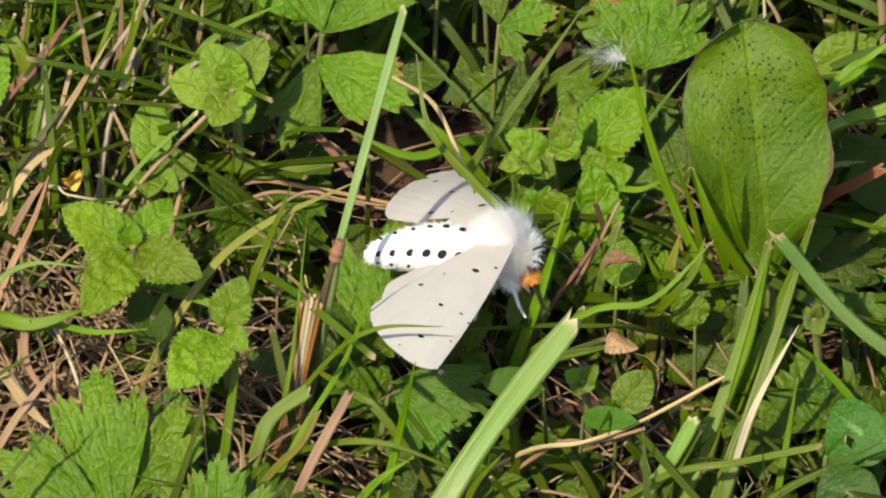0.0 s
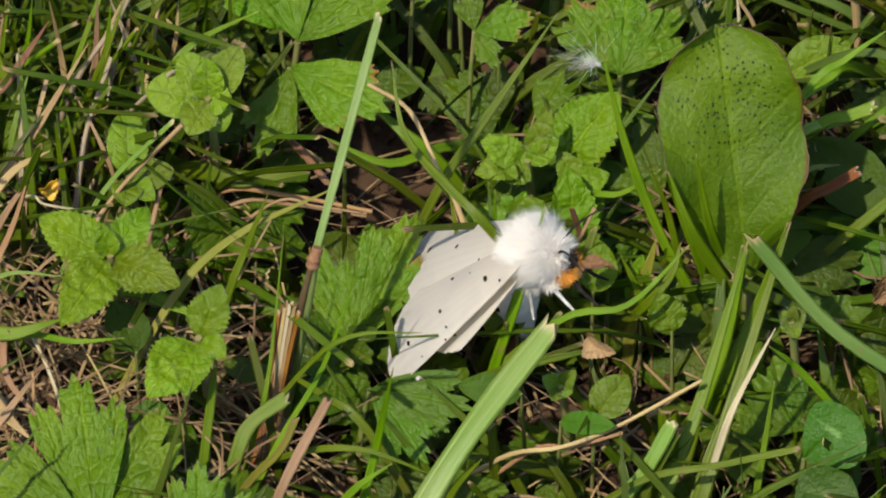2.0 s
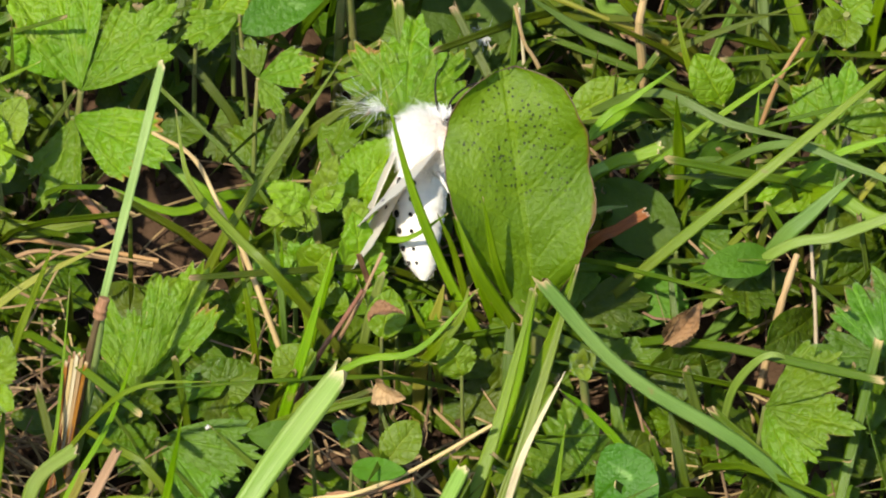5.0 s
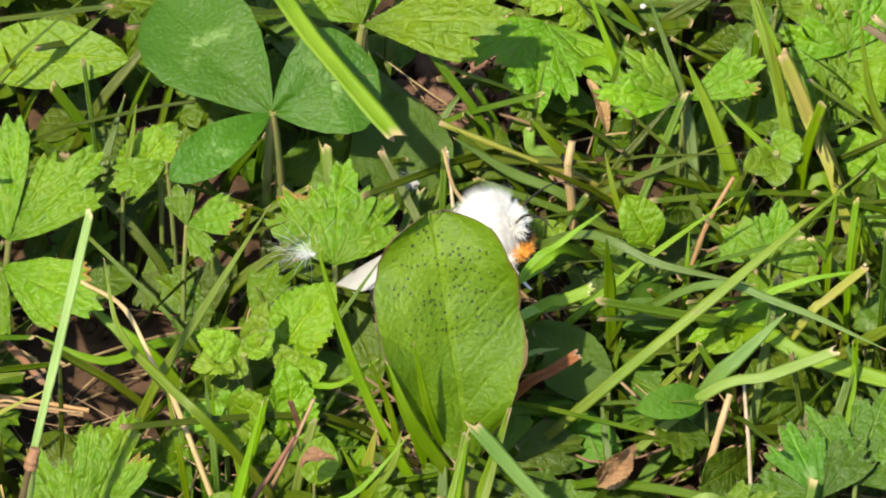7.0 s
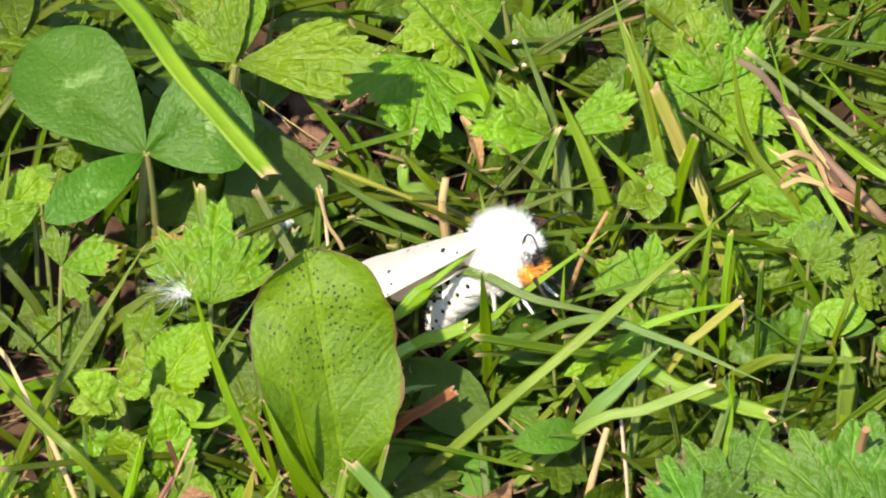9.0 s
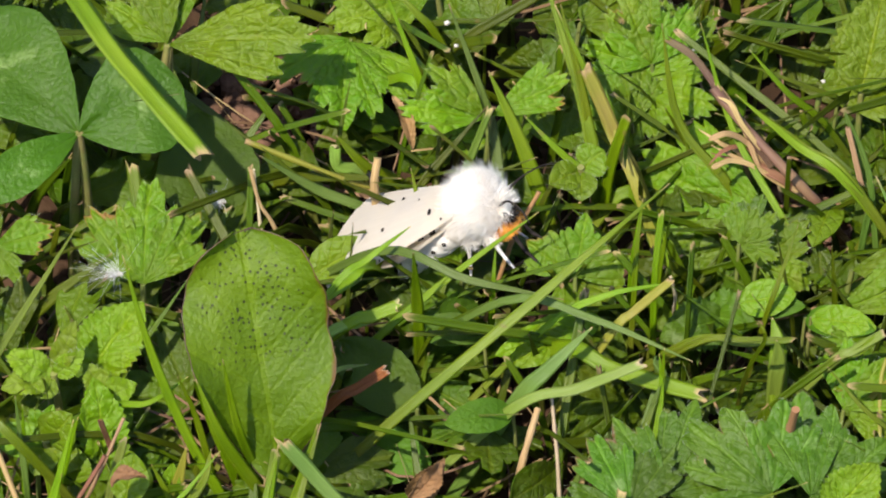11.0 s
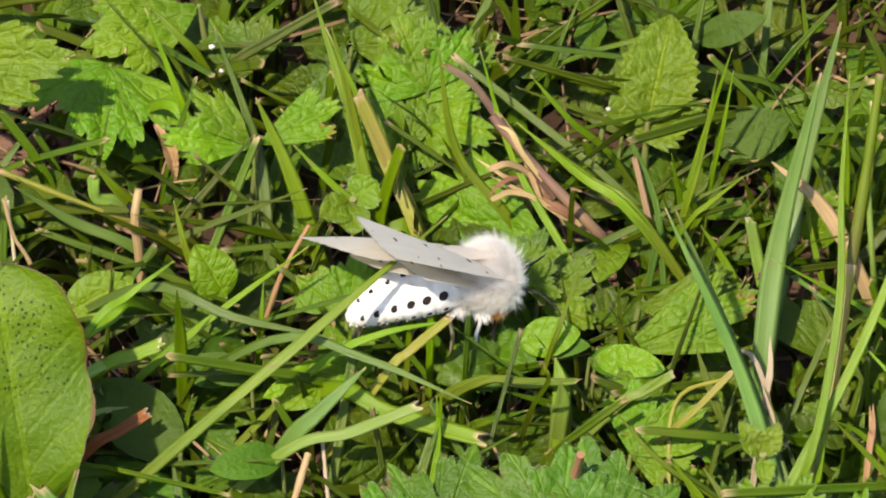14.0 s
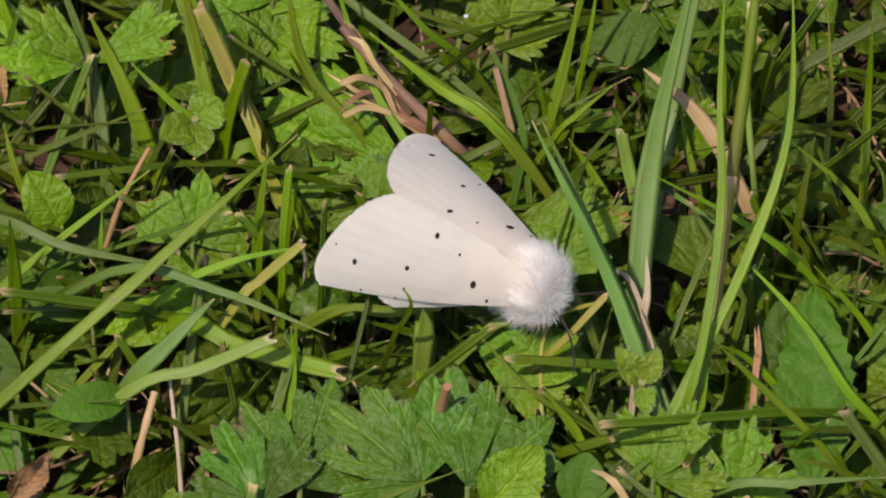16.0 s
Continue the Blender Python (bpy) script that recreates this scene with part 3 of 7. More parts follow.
def blade(points, width, material="grass", shape="taper", lean=0.0, fold=0.3):
    """One grass blade or straw; its first point is its foot."""
    foot = Vector(points[0])
    sh = Sheet()
    seed = seed_for("blade")
    if shape == "stem":
        way = spline([Vector(p) - foot for p in points], 6)
        rough = random.Random(seed)
        tube(sh, way, [width * 0.5 * (1.0 - 0.25 * i / len(way)) * rough.uniform(0.85, 1.12) for i in range(len(way))], 7)
    else:
        ribbon(sh, [Vector(p) - foot for p in points], width, fold=fold, lean=lean, shape=shape, rng=random.Random(seed), thick=0.18 if shape == "stem" else 0.1)
    dry = material.startswith("straw") or material in ("burnt", "stalk")
    ob = part("straw" if dry else "grass_blade", sh, M[material])
    ob.location = foot * MM
    return tagged(ob, BLADE_LABELS[material], "straw" if dry else "grass", "dry straws in the turf" if dry else "grass blades of the lawn")


def single_leaf(base, tip, width, kind="oval", material="oval", roll=0.0, bend=0.12, cup=0.12, wave=0.3, foot=None,
                name="oval_leaf", label="smooth oval green leaf on a short stalk", category="leaf", group="", hairs=0):
    """A leaf of its own with a stalk to the ground."""
    base, tip = Vector(base), Vector(tip)
    foot = Vector(foot) if foot else Vector((base.x + 0.1 * (base.x - tip.x), base.y - 1.0, -4.8))
    thing = root_of(name, foot, label, category, group)
    seed = seed_for("leaf")
    sh = Sheet()
    leaf(sh, base - foot, tip - foot, width, kind, roll, bend, cup, wave, seed)
    ob = part("leaf_blade", sh, M[material], thing)
    if kind == "dock":
        rows = [sh.verts[i * 11:i * 11 + 11] for i in range(len(sh.verts) // 11)][:nu_of_dock + 1]
        way = [Vector(r[0]) for r in rows] + [Vector(r[-1]) for r in rows[::-1]]
        rim = Sheet()
        tube(rim, way, [0.05 + 0.05 * noise.noise((k * 0.7, 0, 0)) for k in range(len(way))], 5)
        part("leaf_margin", rim, M["margin"], ob, "thin reddish brown margin")
    if hairs:
        hs = Sheet()
        nv = 11
        rows = [Vector(v) for v in sh.verts]
        edge = [rows[i * nv] for i in range(len(rows) // 2 // nv)] + [rows[i * nv + nv - 1] for i in range(len(rows) // 2 // nv)][::-1]
        bristles(hs, edge, Vector((0, 0, 1)), 0.9, random.Random(seed), hairs)
        part("leaf_hairs", hs, M["hair"], ob)
    stalk("stalk", thing, base - foot, (0, 0, 0), max(0.18, width * 0.045))
    return thing


def buttercup(centre, tip, size=1.0, sides=(62.0, 62.0), spread=34.0, teeth=3, roll=0.0, label="", hairs=60, material="lobe", third=0.88, droop=0.1):
    """A three-lobed, toothed leaf on a stalk. The middle lobe points to tip."""
    centre, tip = Vector(centre), Vector(tip)
    foot = Vector((centre.x - 0.15 * (tip.x - centre.x), centre.y - 2.0, -4.8))
    length, ahead, side, up = leaf_axes(centre, tip, roll)
    thing = root_of("buttercup_leaf", foot, label or "lobed, toothed green leaf with fine hairs on a stalk", "leaf", "lobed leaves in the turf")
    seed = seed_for("cup")
    rng = random.Random(seed)
    for k, (turn, scale) in enumerate(((0.0, 1.0), (sides[0], third), (-sides[1], third))):
        if abs(turn) < 1 and k:
            continue
        rot = Matrix.Rotation(radians(turn), 3, up)
        a, s = rot @ ahead, rot @ side
        sh = Sheet()
        grid = lobe(sh, centre - foot, a, s, up, length * scale * size, spread, teeth, seed + k, droop=droop)
        ob = part("lobe", sh, M[material], thing)
        if hairs:
            hs = Sheet()
            bristles(hs, grid[0], up, 0.6, rng, hairs)
            part("leaf_hairs", hs, M["hair"], ob)
    stalk("stalk", thing, centre - foot, (0, 0, 0), max(0.22, length * 0.03))
    return thing


def sprig(foot, heart, leaves, kind="toothed", material="toothed", label="small upright hairy plant with wrinkled leaves in pairs", name="leafy_sprig", hairs=70):
    """A small plant: a stem and leaves given as (tip, width, roll)."""
    foot, heart = Vector(foot), Vector(heart)
    thing = root_of(name, foot, label, "plant", "small leafy plants")
    stalk("stem", thing, heart - foot, (0, 0, 0), 0.4)
    for tip, width, roll in leaves:
        seed = seed_for("sprig")
        rng = random.Random(seed)
        tip = Vector(tip)
        base = heart.lerp(tip, 0.06) - Vector((0, 0, 0.4))
        sh = Sheet()
        leaf(sh, base - foot, tip - foot, width, kind, roll, 0.16, 0.15, 0.4, seed, nu=16, nv=10)
        ob = part("leaf_blade", sh, M[material], thing)
        if hairs:
            hs = Sheet()
            rows = [Vector(v) for v in sh.verts]
            m = len(rows) // 2 // 11
            bristles(hs, [rows[i * 11] for i in range(m)] + [rows[i * 11 + 10] for i in range(m)][::-1], Vector((0, 0, 1)), 0.8, rng, hairs)
            part("leaf_hairs", hs, M["hair"], ob)
    return thing


def seed_fluff(place, size, seed):
    """A tuft of silky seed hairs round a tiny seed."""
    rng = random.Random(seed)
    thing = root_of("seed_fluff", place, "tuft of silky white seed hairs caught on a leaf", "seed")
    sh = Sheet()
    for k in range(150):
        far = 0.35 if k < 80 else 1.0
        d = Vector((rng.gauss(-0.75, 0.55), rng.gauss(0.05, 0.5), abs(rng.gauss(0, 0.4)))).normalized() * size * rng.uniform(0.5, 1.5) * far
        tube(sh, spline([Vector((0, 0, 0)), d * 0.5 + Vector((0, 0, 0.2)), d + Vector((rng.gauss(0, 0.2), rng.gauss(0, 0.3), -0.2))], 3), [0.011 if k < 80 else 0.007] * 7, 3)
    part("hairs", sh, M["fluff"], thing)
    sh = Sheet()
    tube(sh, spline([Vector((-0.5, 0, -0.1)), Vector((0, 0.1, 0.1)), Vector((0.4, 0, 0))], 3), [0.1, 0.2, 0.25, 0.25, 0.22, 0.18, 0.08], 6)
    part("seed", sh, M["crumb"], thing)
    return thing


def crumb(place, size, material="crumb", name="pale_crumb", label="tiny pale crumb lying on a leaf", category="debris", seed=1):
    sh = Sheet()
    rows, uvs = [], []
    for i in range(7):
        a = math.pi * (i / 6 - 0.5)
        row = []
        for j in range(9):
            b = 2 * math.pi * j / 9
            d = Vector((math.cos(a) * math.cos(b), math.cos(a) * math.sin(b), 0.7 * math.sin(a)))
            row.append(d * size * (1 + 0.6 * noise.noise(d * 1.7 + Vector((seed, 0, 0)))))
        rows.append(row), uvs.append([(0.5, 0.5)] * 9)
    sh.grid(rows, uvs, close=True)
    ob = part(name, sh, M[material])
    ob.location = Vector(place) * MM
    return tagged(ob, label, category)


def withered(base, tip, width, roll=30.0, name="withered_leaf", label="curled brown withered leaf in the turf", material="dead"):
    """A dry leaf, rolled in along its length."""
    base, tip = Vector(base), Vector(tip)
    sh = Sheet()
    leaf(sh, Vector((0, 0, 0)), tip - base, width, "toothed", roll, 0.5, 0.9, 1.6, seed_for("dead"), nu=20)
    ob = part(name, sh, M[material])
    ob.location = base * MM
    return tagged(ob, label, "leaf")

# ---- the ground: one sheet of soil, fine near the moth, coarse far away ----
def ground_height(x, y):
    far = math.exp(-((x - 40) ** 2 + (y - 10) ** 2) / 250.0 ** 2)
    return far * (1.6 * noise.noise((x * 0.06, y * 0.06, 0)) + 0.9 * noise.noise((x * 0.3, y * 0.3, 3)) + 0.4 * noise.noise((x * 0.9, y * 0.9, 7))) - 5.0


def spread_axis(mid, near, count):
    return [mid + near * (k / count + 9000000 / near * (abs(k) / count) ** 41 * (1 if k > 0 else -1)) for k in range(-count, count + 1)]


def build_ground():
    xs, ys = spread_axis(40, 130, 120), spread_axis(12, 90, 90)
    sh = Sheet()
    sh.grid([[(x, y, ground_height(x, y)) for x in xs] for y in ys], [[(0.5, 0.5) for _ in xs] for _ in ys])
    return tagged(part("ground", sh, M["ground"]), "dark brown soil under the lawn", "ground", kind="structure")


build_ground()


def build_clods(x0, x1, y0, y1, count, seed, size=(0.3, 1.3), material="clod"):
    """Loose crumbs of reddish soil in a bare gap of the turf."""
    rng = random.Random(seed)
    sh = Sheet()
    for _ in range(count):
        c = Vector((rng.uniform(x0, x1), rng.uniform(y0, y1), rng.uniform(-4.6, -2.6)))
        r = rng.uniform(*size)
        rows, uvs = [], []
        for i in range(6):
            a = math.pi * (i / 5 - 0.5)
            row = []
            for j in range(8):
                b = 2 * math.pi * j / 8
                d = Vector((math.cos(a) * math.cos(b), math.cos(a) * math.sin(b), 0.8 * math.sin(a)))
                row.append(c + d * r * (1 + 0.5 * noise.noise(d * 1.5 + c)))
            rows.append(row), uvs.append([(0.5, 0.5)] * 8)
        sh.grid(rows, uvs, close=True)
    return tagged(part("soil_crumbs", sh, M[material]), "loose reddish brown soil crumbs in a bare gap", "soil", kind="stuff")


build_clods(20, 40, 42, 62, 330, 5)
build_clods(74, 86, 32, 42, 60, 6)
build_clods(-48, 60, -30, 30, 900, 7, (0.2, 0.7), "soil")


# ---- the turf that nobody could count ----
def build_litter(name, count, box, seed, green=0.0, material="litter", low=-4.0, high=2.0, gaps=(), steep=0.25, size=(12, 36), wide=(0.08, 0.34)):
    rng = random.Random(seed)
    sh = Sheet()
    for _ in range(count):
        x, y, z = rng.uniform(box[0], box[1]), rng.uniform(box[2], box[3]), rng.uniform(low, high)
        if any(a < x < b and c < y < d for a, b, c, d in gaps) and rng.random() < 0.75:
            continue
        a, n = rng.uniform(0, 2 * math.pi), rng.uniform(*size)
        d = Vector((math.cos(a), math.sin(a), rng.uniform(-steep, steep))) * n * 0.5
        c = Vector((x, y, z))
        k = Vector((rng.gauss(0, 0.09), rng.gauss(0, 0.09), 0)) * n + Vector((0, 0, rng.uniform(-0.5, 2.0)))
        m = Vector((rng.gauss(0, 0.06), rng.gauss(0, 0.06), 0)) * n
        ribbon(sh, [c - d + Vector((0, 0, -rng.uniform(0, 2))), c - d * 0.4 + k, c + d * 0.35 + k * 0.6 + m, c + d + Vector((0, 0, rng.uniform(-2, 1.5)))], rng.uniform(*wide), rng=rng, shape="stem", lean=rng.uniform(-40, 40), steps=4)
    return tagged(part(name, sh, M[material]), "tangle of dead brown straw lying on the soil", "straw", kind="stuff")


def build_turf(name, count, box, seed, height=(5, 13), wide=(0.35, 0.95), label="short mown lawn grass filling the gaps", gaps=()):
    rng = random.Random(seed)
    sh = Sheet()
    made = 0
    while made < count:
        x, y = rng.uniform(box[0], box[1]), rng.uniform(box[2], box[3])
        if any(a < x < b and c < y < d for a, b, c, d in gaps):
            made += 0.3
            continue
        made += 1
        h = rng.uniform(*height) + 4
        lean = Vector((rng.gauss(0, 0.55), rng.gauss(0, 0.45), 0))
        p = Vector((x, y, -4.8))
        ribbon(sh, [p, p + lean * h * 0.4 + Vector((0, 0, h * 0.6)), p + lean * h * 1.25 + Vector((0, 0, h))], rng.uniform(*wide), rng=rng,
               shape="cut" if rng.random() < 0.45 else "taper", lean=rng.uniform(-60, 60), steps=3)
    return tagged(part(name, sh, M["turf"]), label, "grass", kind="stuff")


def build_undergrowth(name, count, box, seed, low=-2.5, high=3.5, size=(5, 11), gaps=()):
    rng = random.Random(seed)
    sh = Sheet()
    for k in range(count):
        x, y = rng.uniform(box[0], box[1]), rng.uniform(box[2], box[3])
        if any(a < x < b and c < y < d for a, b, c, d in gaps):
            continue
        z, a, n = rng.uniform(low, high), rng.uniform(0, 2 * math.pi), rng.uniform(*size)
        b = Vector((x, y, z))
        tip = b + Vector((math.cos(a) * n, math.sin(a) * n, rng.uniform(-0.5, 2.5)))
        if rng.random() < 0.4:
            span, ahead, side, up = leaf_axes(b, tip, rng.uniform(-35, 35))
            for turn in (0.0, 62.0, -62.0):
                rot = Matrix.Rotation(radians(turn), 3, up)
                lobe(sh, b, rot @ ahead, rot @ side, up, span * (0.85 if turn else 1.0), 33.0, 3, k + int(turn), nu=5, nv=26)
        else:
            leaf(sh, b, tip, n * rng.uniform(0.42, 0.7), rng.choice(("oval", "toothed", "oval", "clover")), rng.uniform(-35, 35), 0.15, 0.2, 0.8, k, nu=12, nv=6)
        tube(sh, spline([b, Vector((x, y, -5))], 2), [0.2, 0.2, 0.2], 4)
    return tagged(part(name, sh, M["under"]), "low small green leaves between the grass", "undergrowth", kind="stuff")


BARE = ((23, 36, 44, 59), (-42, -24, -24, 3), (-14, 4, 12, 26), (32, 50, -3, 7))
build_litter("straw_litter", 300, (-48, 40, -32, 24), 11, gaps=BARE[2:3])
build_litter("straw_litter", 300, (-46, -14, -30, 12), 12, high=5.0, size=(8, 24), steep=0.6)
build_litter("straw_litter", 250, (20, 135, -30, 70), 13, high=1.0)
build_turf("turf_grass", 980, (-50, 145, -34, 80), 21, wide=(0.4, 1.15), gaps=BARE)
build_turf("turf_grass", 420, (20, 145, -5, 80), 22, height=(7, 15), gaps=BARE)
build_turf("turf_grass", 130, (-48, -16, 5, 42), 23, height=(9, 20), wide=(0.3, 0.8))
build_undergrowth("undergrowth", 620, (-46, 145, -34, 80), 31, low=-3.6, high=1.5, size=(4, 8.5), gaps=BARE)
build_undergrowth("undergrowth", 330, (-46, 145, -34, 80), 37, low=-0.5, high=4.5, size=(4.5, 8), gaps=BARE)


def build_far_lawn(count, seed):
    """The lawn that goes on around, in plain short blades."""
    rng = random.Random(seed)
    sh = Sheet()
    made = 0
    while made < count:
        reach = rng.choice((130, 260, 500))
        x, y = rng.gauss(48, reach), rng.gauss(23, reach)
        if -49 < x < 144 and -33 < y < 79:
            continue
        made += 1
        h, w = rng.uniform(9, 22), rng.uniform(0.5, 1.1)
        lean = Vector((rng.gauss(0, 0.5), rng.gauss(0, 0.5), 0))
        a = rng.uniform(0, math.pi)
        side = Vector((math.cos(a), math.sin(a), 0)) * w
        foot = Vector((x, y, -5.5))
        mid, tip = foot + lean * h * 0.4 + Vector((0, 0, h * 0.65)), foot + lean * h * 1.2 + Vector((0, 0, h))
        sh.grid([[foot - side, foot + side], [mid - side * 0.9, mid + side * 0.9], [tip - side * 0.1, tip + side * 0.1]],
                [[(0, 0), (0, 1)], [(0.6, 0), (0.6, 1)], [(0.98, 0), (0.98, 1)]])
    return tagged(part("lawn_grass", sh, M["turf"]), "short green lawn going on all around", "grass", kind="stuff")


build_far_lawn(30000, 41)

# ---- the moth: local space in millimetres, head towards +x, back towards +z ----
def ball(sheet, centre, radii, nu=14, nv=20, wobble=0.0, slot=0):
    rows, uvs = [], []
    for i in range(nu + 1):
        a = math.pi * (i / nu - 0.5)
        row = []
        for j in range(nv):
            b = 2 * math.pi * j / nv
            d = Vector((math.sin(a), math.cos(a) * math.cos(b), math.cos(a) * math.sin(b)))
            row.append(Vector(centre) + Vector((d.x * radii[0], d.y * radii[1], d.z * radii[2])) * (1 + wobble * noise.noise(d * 3)))
        rows.append(row), uvs.append([(i / nu, j / nv) for j in range(nv)])
    sheet.grid(rows, uvs, close=True, slot=slot)


def furry(sheet, centre, radii, count, length, rng, comb=(-0.5, 0, 0.1), thick=0.05, keep=None):
    """Fine hairs standing off an ellipsoid, combed in one direction."""
    made = 0
    while made < count:
        d = Vector((rng.gauss(0, 1), rng.gauss(0, 1), rng.gauss(0, 1))).normalized()
        if keep and not keep(d):
            continue
        made += 1
        p = Vector(centre) + Vector((d.x * radii[0], d.y * radii[1], d.z * radii[2])) * 0.96
        way = (d + Vector(comb) * rng.uniform(0.4, 1.2) + Vector((rng.gauss(0, 0.22), rng.gauss(0, 0.22), rng.gauss(0, 0.22)))).normalized()
        n = length * rng.uniform(0.55, 1.25)
        side = way.cross(d).normalized() * thick
        m = p + way * n * 0.55
        q = p + (way + Vector(comb) * 0.35).normalized() * n
        k = len(sheet.verts)
        sheet.verts.extend([p - side, p + side, m + side * 0.8, m - side * 0.8, q])
        sheet.uvs.extend([(0, 0.5)] * 5)
        sheet.faces.extend([(k, k + 1, k + 2, k + 3), (k + 3, k + 2, k + 4)])
        sheet.slots.extend([0, 0])


def spot(sheet, p, n, a, b, turn, slot):
    """A dark scale patch lying on a surface."""
    n = Vector(n).normalized()
    s = Matrix.Rotation(turn, 3, n) @ n.orthogonal().normalized()
    t = n.cross(s)
    k = 10
    sheet.fan([Vector(p) + n * 0.05 + s * (a * math.cos(2 * math.pi * i / k) * (1 + 0.15 * math.sin(3.1 * i))) + t * (b * math.sin(2 * math.pi * i / k)) for i in range(k)], (0.5, 0.5), slot)


def bowed(a, b, bow, t):
    """A point on a shallow arc from a to b; bow lifts its middle to the right of the way."""
    x, y = a[0] + (b[0] - a[0]) * t, a[1] + (b[1] - a[1]) * t
    n = math.hypot(b[0] - a[0], b[1] - a[1])
    k = bow * 4 * t * (1 - t) / n
    return x + (b[1] - a[1]) * k, y - (b[0] - a[0]) * k


class Wing:
    """A wing in its own space: the front edge along +x, the surface towards +y (or -y where mirrored)."""

    def __init__(self, mirror, base, apex, corner, bows, blunt, dome):
        self.side = -1 if mirror else 1
        self.base, self.apex, self.corner = base, apex, corner
        self.bows, self.blunt, self.dome = bows, blunt, dome

    def place(self, r, v):
        """A point r of the way out from the root, v of the way from the front edge to the hind edge."""
        s = r * (1 - self.blunt * abs(2 * v - 1) ** 5)
        root, out = bowed((0.0, 0.0), self.base, 0.0, v), bowed(self.apex, self.corner, self.bows[1], v)
        fore, hind = bowed((0.0, 0.0), self.apex, self.bows[0], s), bowed(self.base, self.corner, -self.bows[2], s)
        flat = [(1 - v) * fore[k] + v * hind[k] + (1 - s) * root[k] + s * out[k]
                - ((1 - s) * (1 - v) * 0.0 + (1 - s) * v * self.base[k] + s * (1 - v) * self.apex[k] + s * v * self.corner[k]) for k in (0, 1)]
        z = self.dome * math.sin(math.pi * min(1.0, v * 0.9 + 0.1)) * (0.35 + 0.65 * math.sin(math.pi * r * 0.8))
        z -= 0.5 * r * (1 - v) ** 3 + 0.018 * math.cos(v * 8 * 2 * math.pi) * r
        z += 0.16 * noise.noise((flat[0] * 0.22, flat[1] * 0.3, self.dome * 9)) * r
        return Vector((flat[0], self.side * flat[1], z))

    def sheet(self, spots):
        sh = Sheet()
        na, nr = 32, 24
        top = [[self.place(i / nr, j / na) for j in range(na + 1)] for i in range(nr + 1)]
        low = [[p - Vector((0, 0, 0.08)) for p in row] for row in top]
        uvs = [[(i / nr, j / na) for j in range(na + 1)] for i in range(nr + 1)]
        sh.grid(top, uvs), sh.grid(low, uvs)
        sh.grid([top[-1], low[-1]], [uvs[-1], uvs[-1]])
        for j in (0, na):
            sh.grid([[a[j], b[j]] for a, b in zip(top, low)], [[u[j], u[j]] for u in uvs])
        for x, y, a, b in spots:
            _, r, v = min((math.hypot(p.x - x, abs(p.y) - y), i / nr, j / na) for i, row in enumerate(top) for j, p in enumerate(row))
            r, v = min(r, 0.97), min(max(v, 0.02), 0.97)
            p, n = self.place(r, v), (self.place(r + 0.03, v) - self.place(r, v)).cross(self.place(r, v + 0.03) - self.place(r, v))
            p = Vector((x, self.side * y, p.z))
            n = n if n.z > 0 else -n
            spot(sh, p, n, a, b, 0.6, 1)
            spot(sh, p - Vector((0, 0, 0.08)), -n, a * 0.9, b * 0.9, 0.6, 1)
        return sh

    def fringe(self, rng, count):
        """Short white scales standing off the outer and hind edge."""
        sh = Sheet()
        for _ in range(count):
            v, along = rng.random(), rng.random()
            if along < 0.6:
                p, q = self.place(1.0, v), self.place(0.96, v)
            else:
                r = rng.uniform(0.25, 1.0)
                p, q = self.place(r, 1.0), self.place(r, 0.95)
            way = (p - q).normalized() + Vector((rng.gauss(0, 0.25), rng.gauss(0, 0.25), rng.gauss(0, 0.1)))
            side = Vector((-way.y, way.x, 0)).normalized() * 0.07
            sh.fan([p - side, p + side, p + way.normalized() * rng.uniform(0.12, 0.3)], (0.9, 0.5))
        return sh


FORE = dict(base=(0.6, 2.6), apex=(17.6, 1.3), corner=(11.5, 9.3), bows=(0.55, 0.95, 0.25), blunt=0.06, dome=0.6)
HIND = dict(base=(0.5, 2.8), apex=(10.8, 0.4), corner=(7.2, 8.2), bows=(0.3, 1.6, 0.5), blunt=0.12, dome=0.3)
FORE_SPOTS = ((5.0, 1.85, 0.36, 0.22), (10.0, 3.15, 0.24, 0.17), (14.0, 3.5, 0.3, 0.17), (7.7, 5.8, 0.25, 0.17), (6.0, 4.3, 0.13, 0.09),
              (10.3, 1.25, 0.17, 0.1), (11.0, 0.35, 0.14, 0.08), (4.0, 0.4, 0.18, 0.11), (13.6, 1.0, 0.11, 0.07), (15.4, 4.9, 0.1, 0.06))
HIND_SPOTS = ((6.0, 3.2, 0.22, 0.16), (9.3, 2.4, 0.3, 0.2), (8.6, 5.2, 0.26, 0.18))


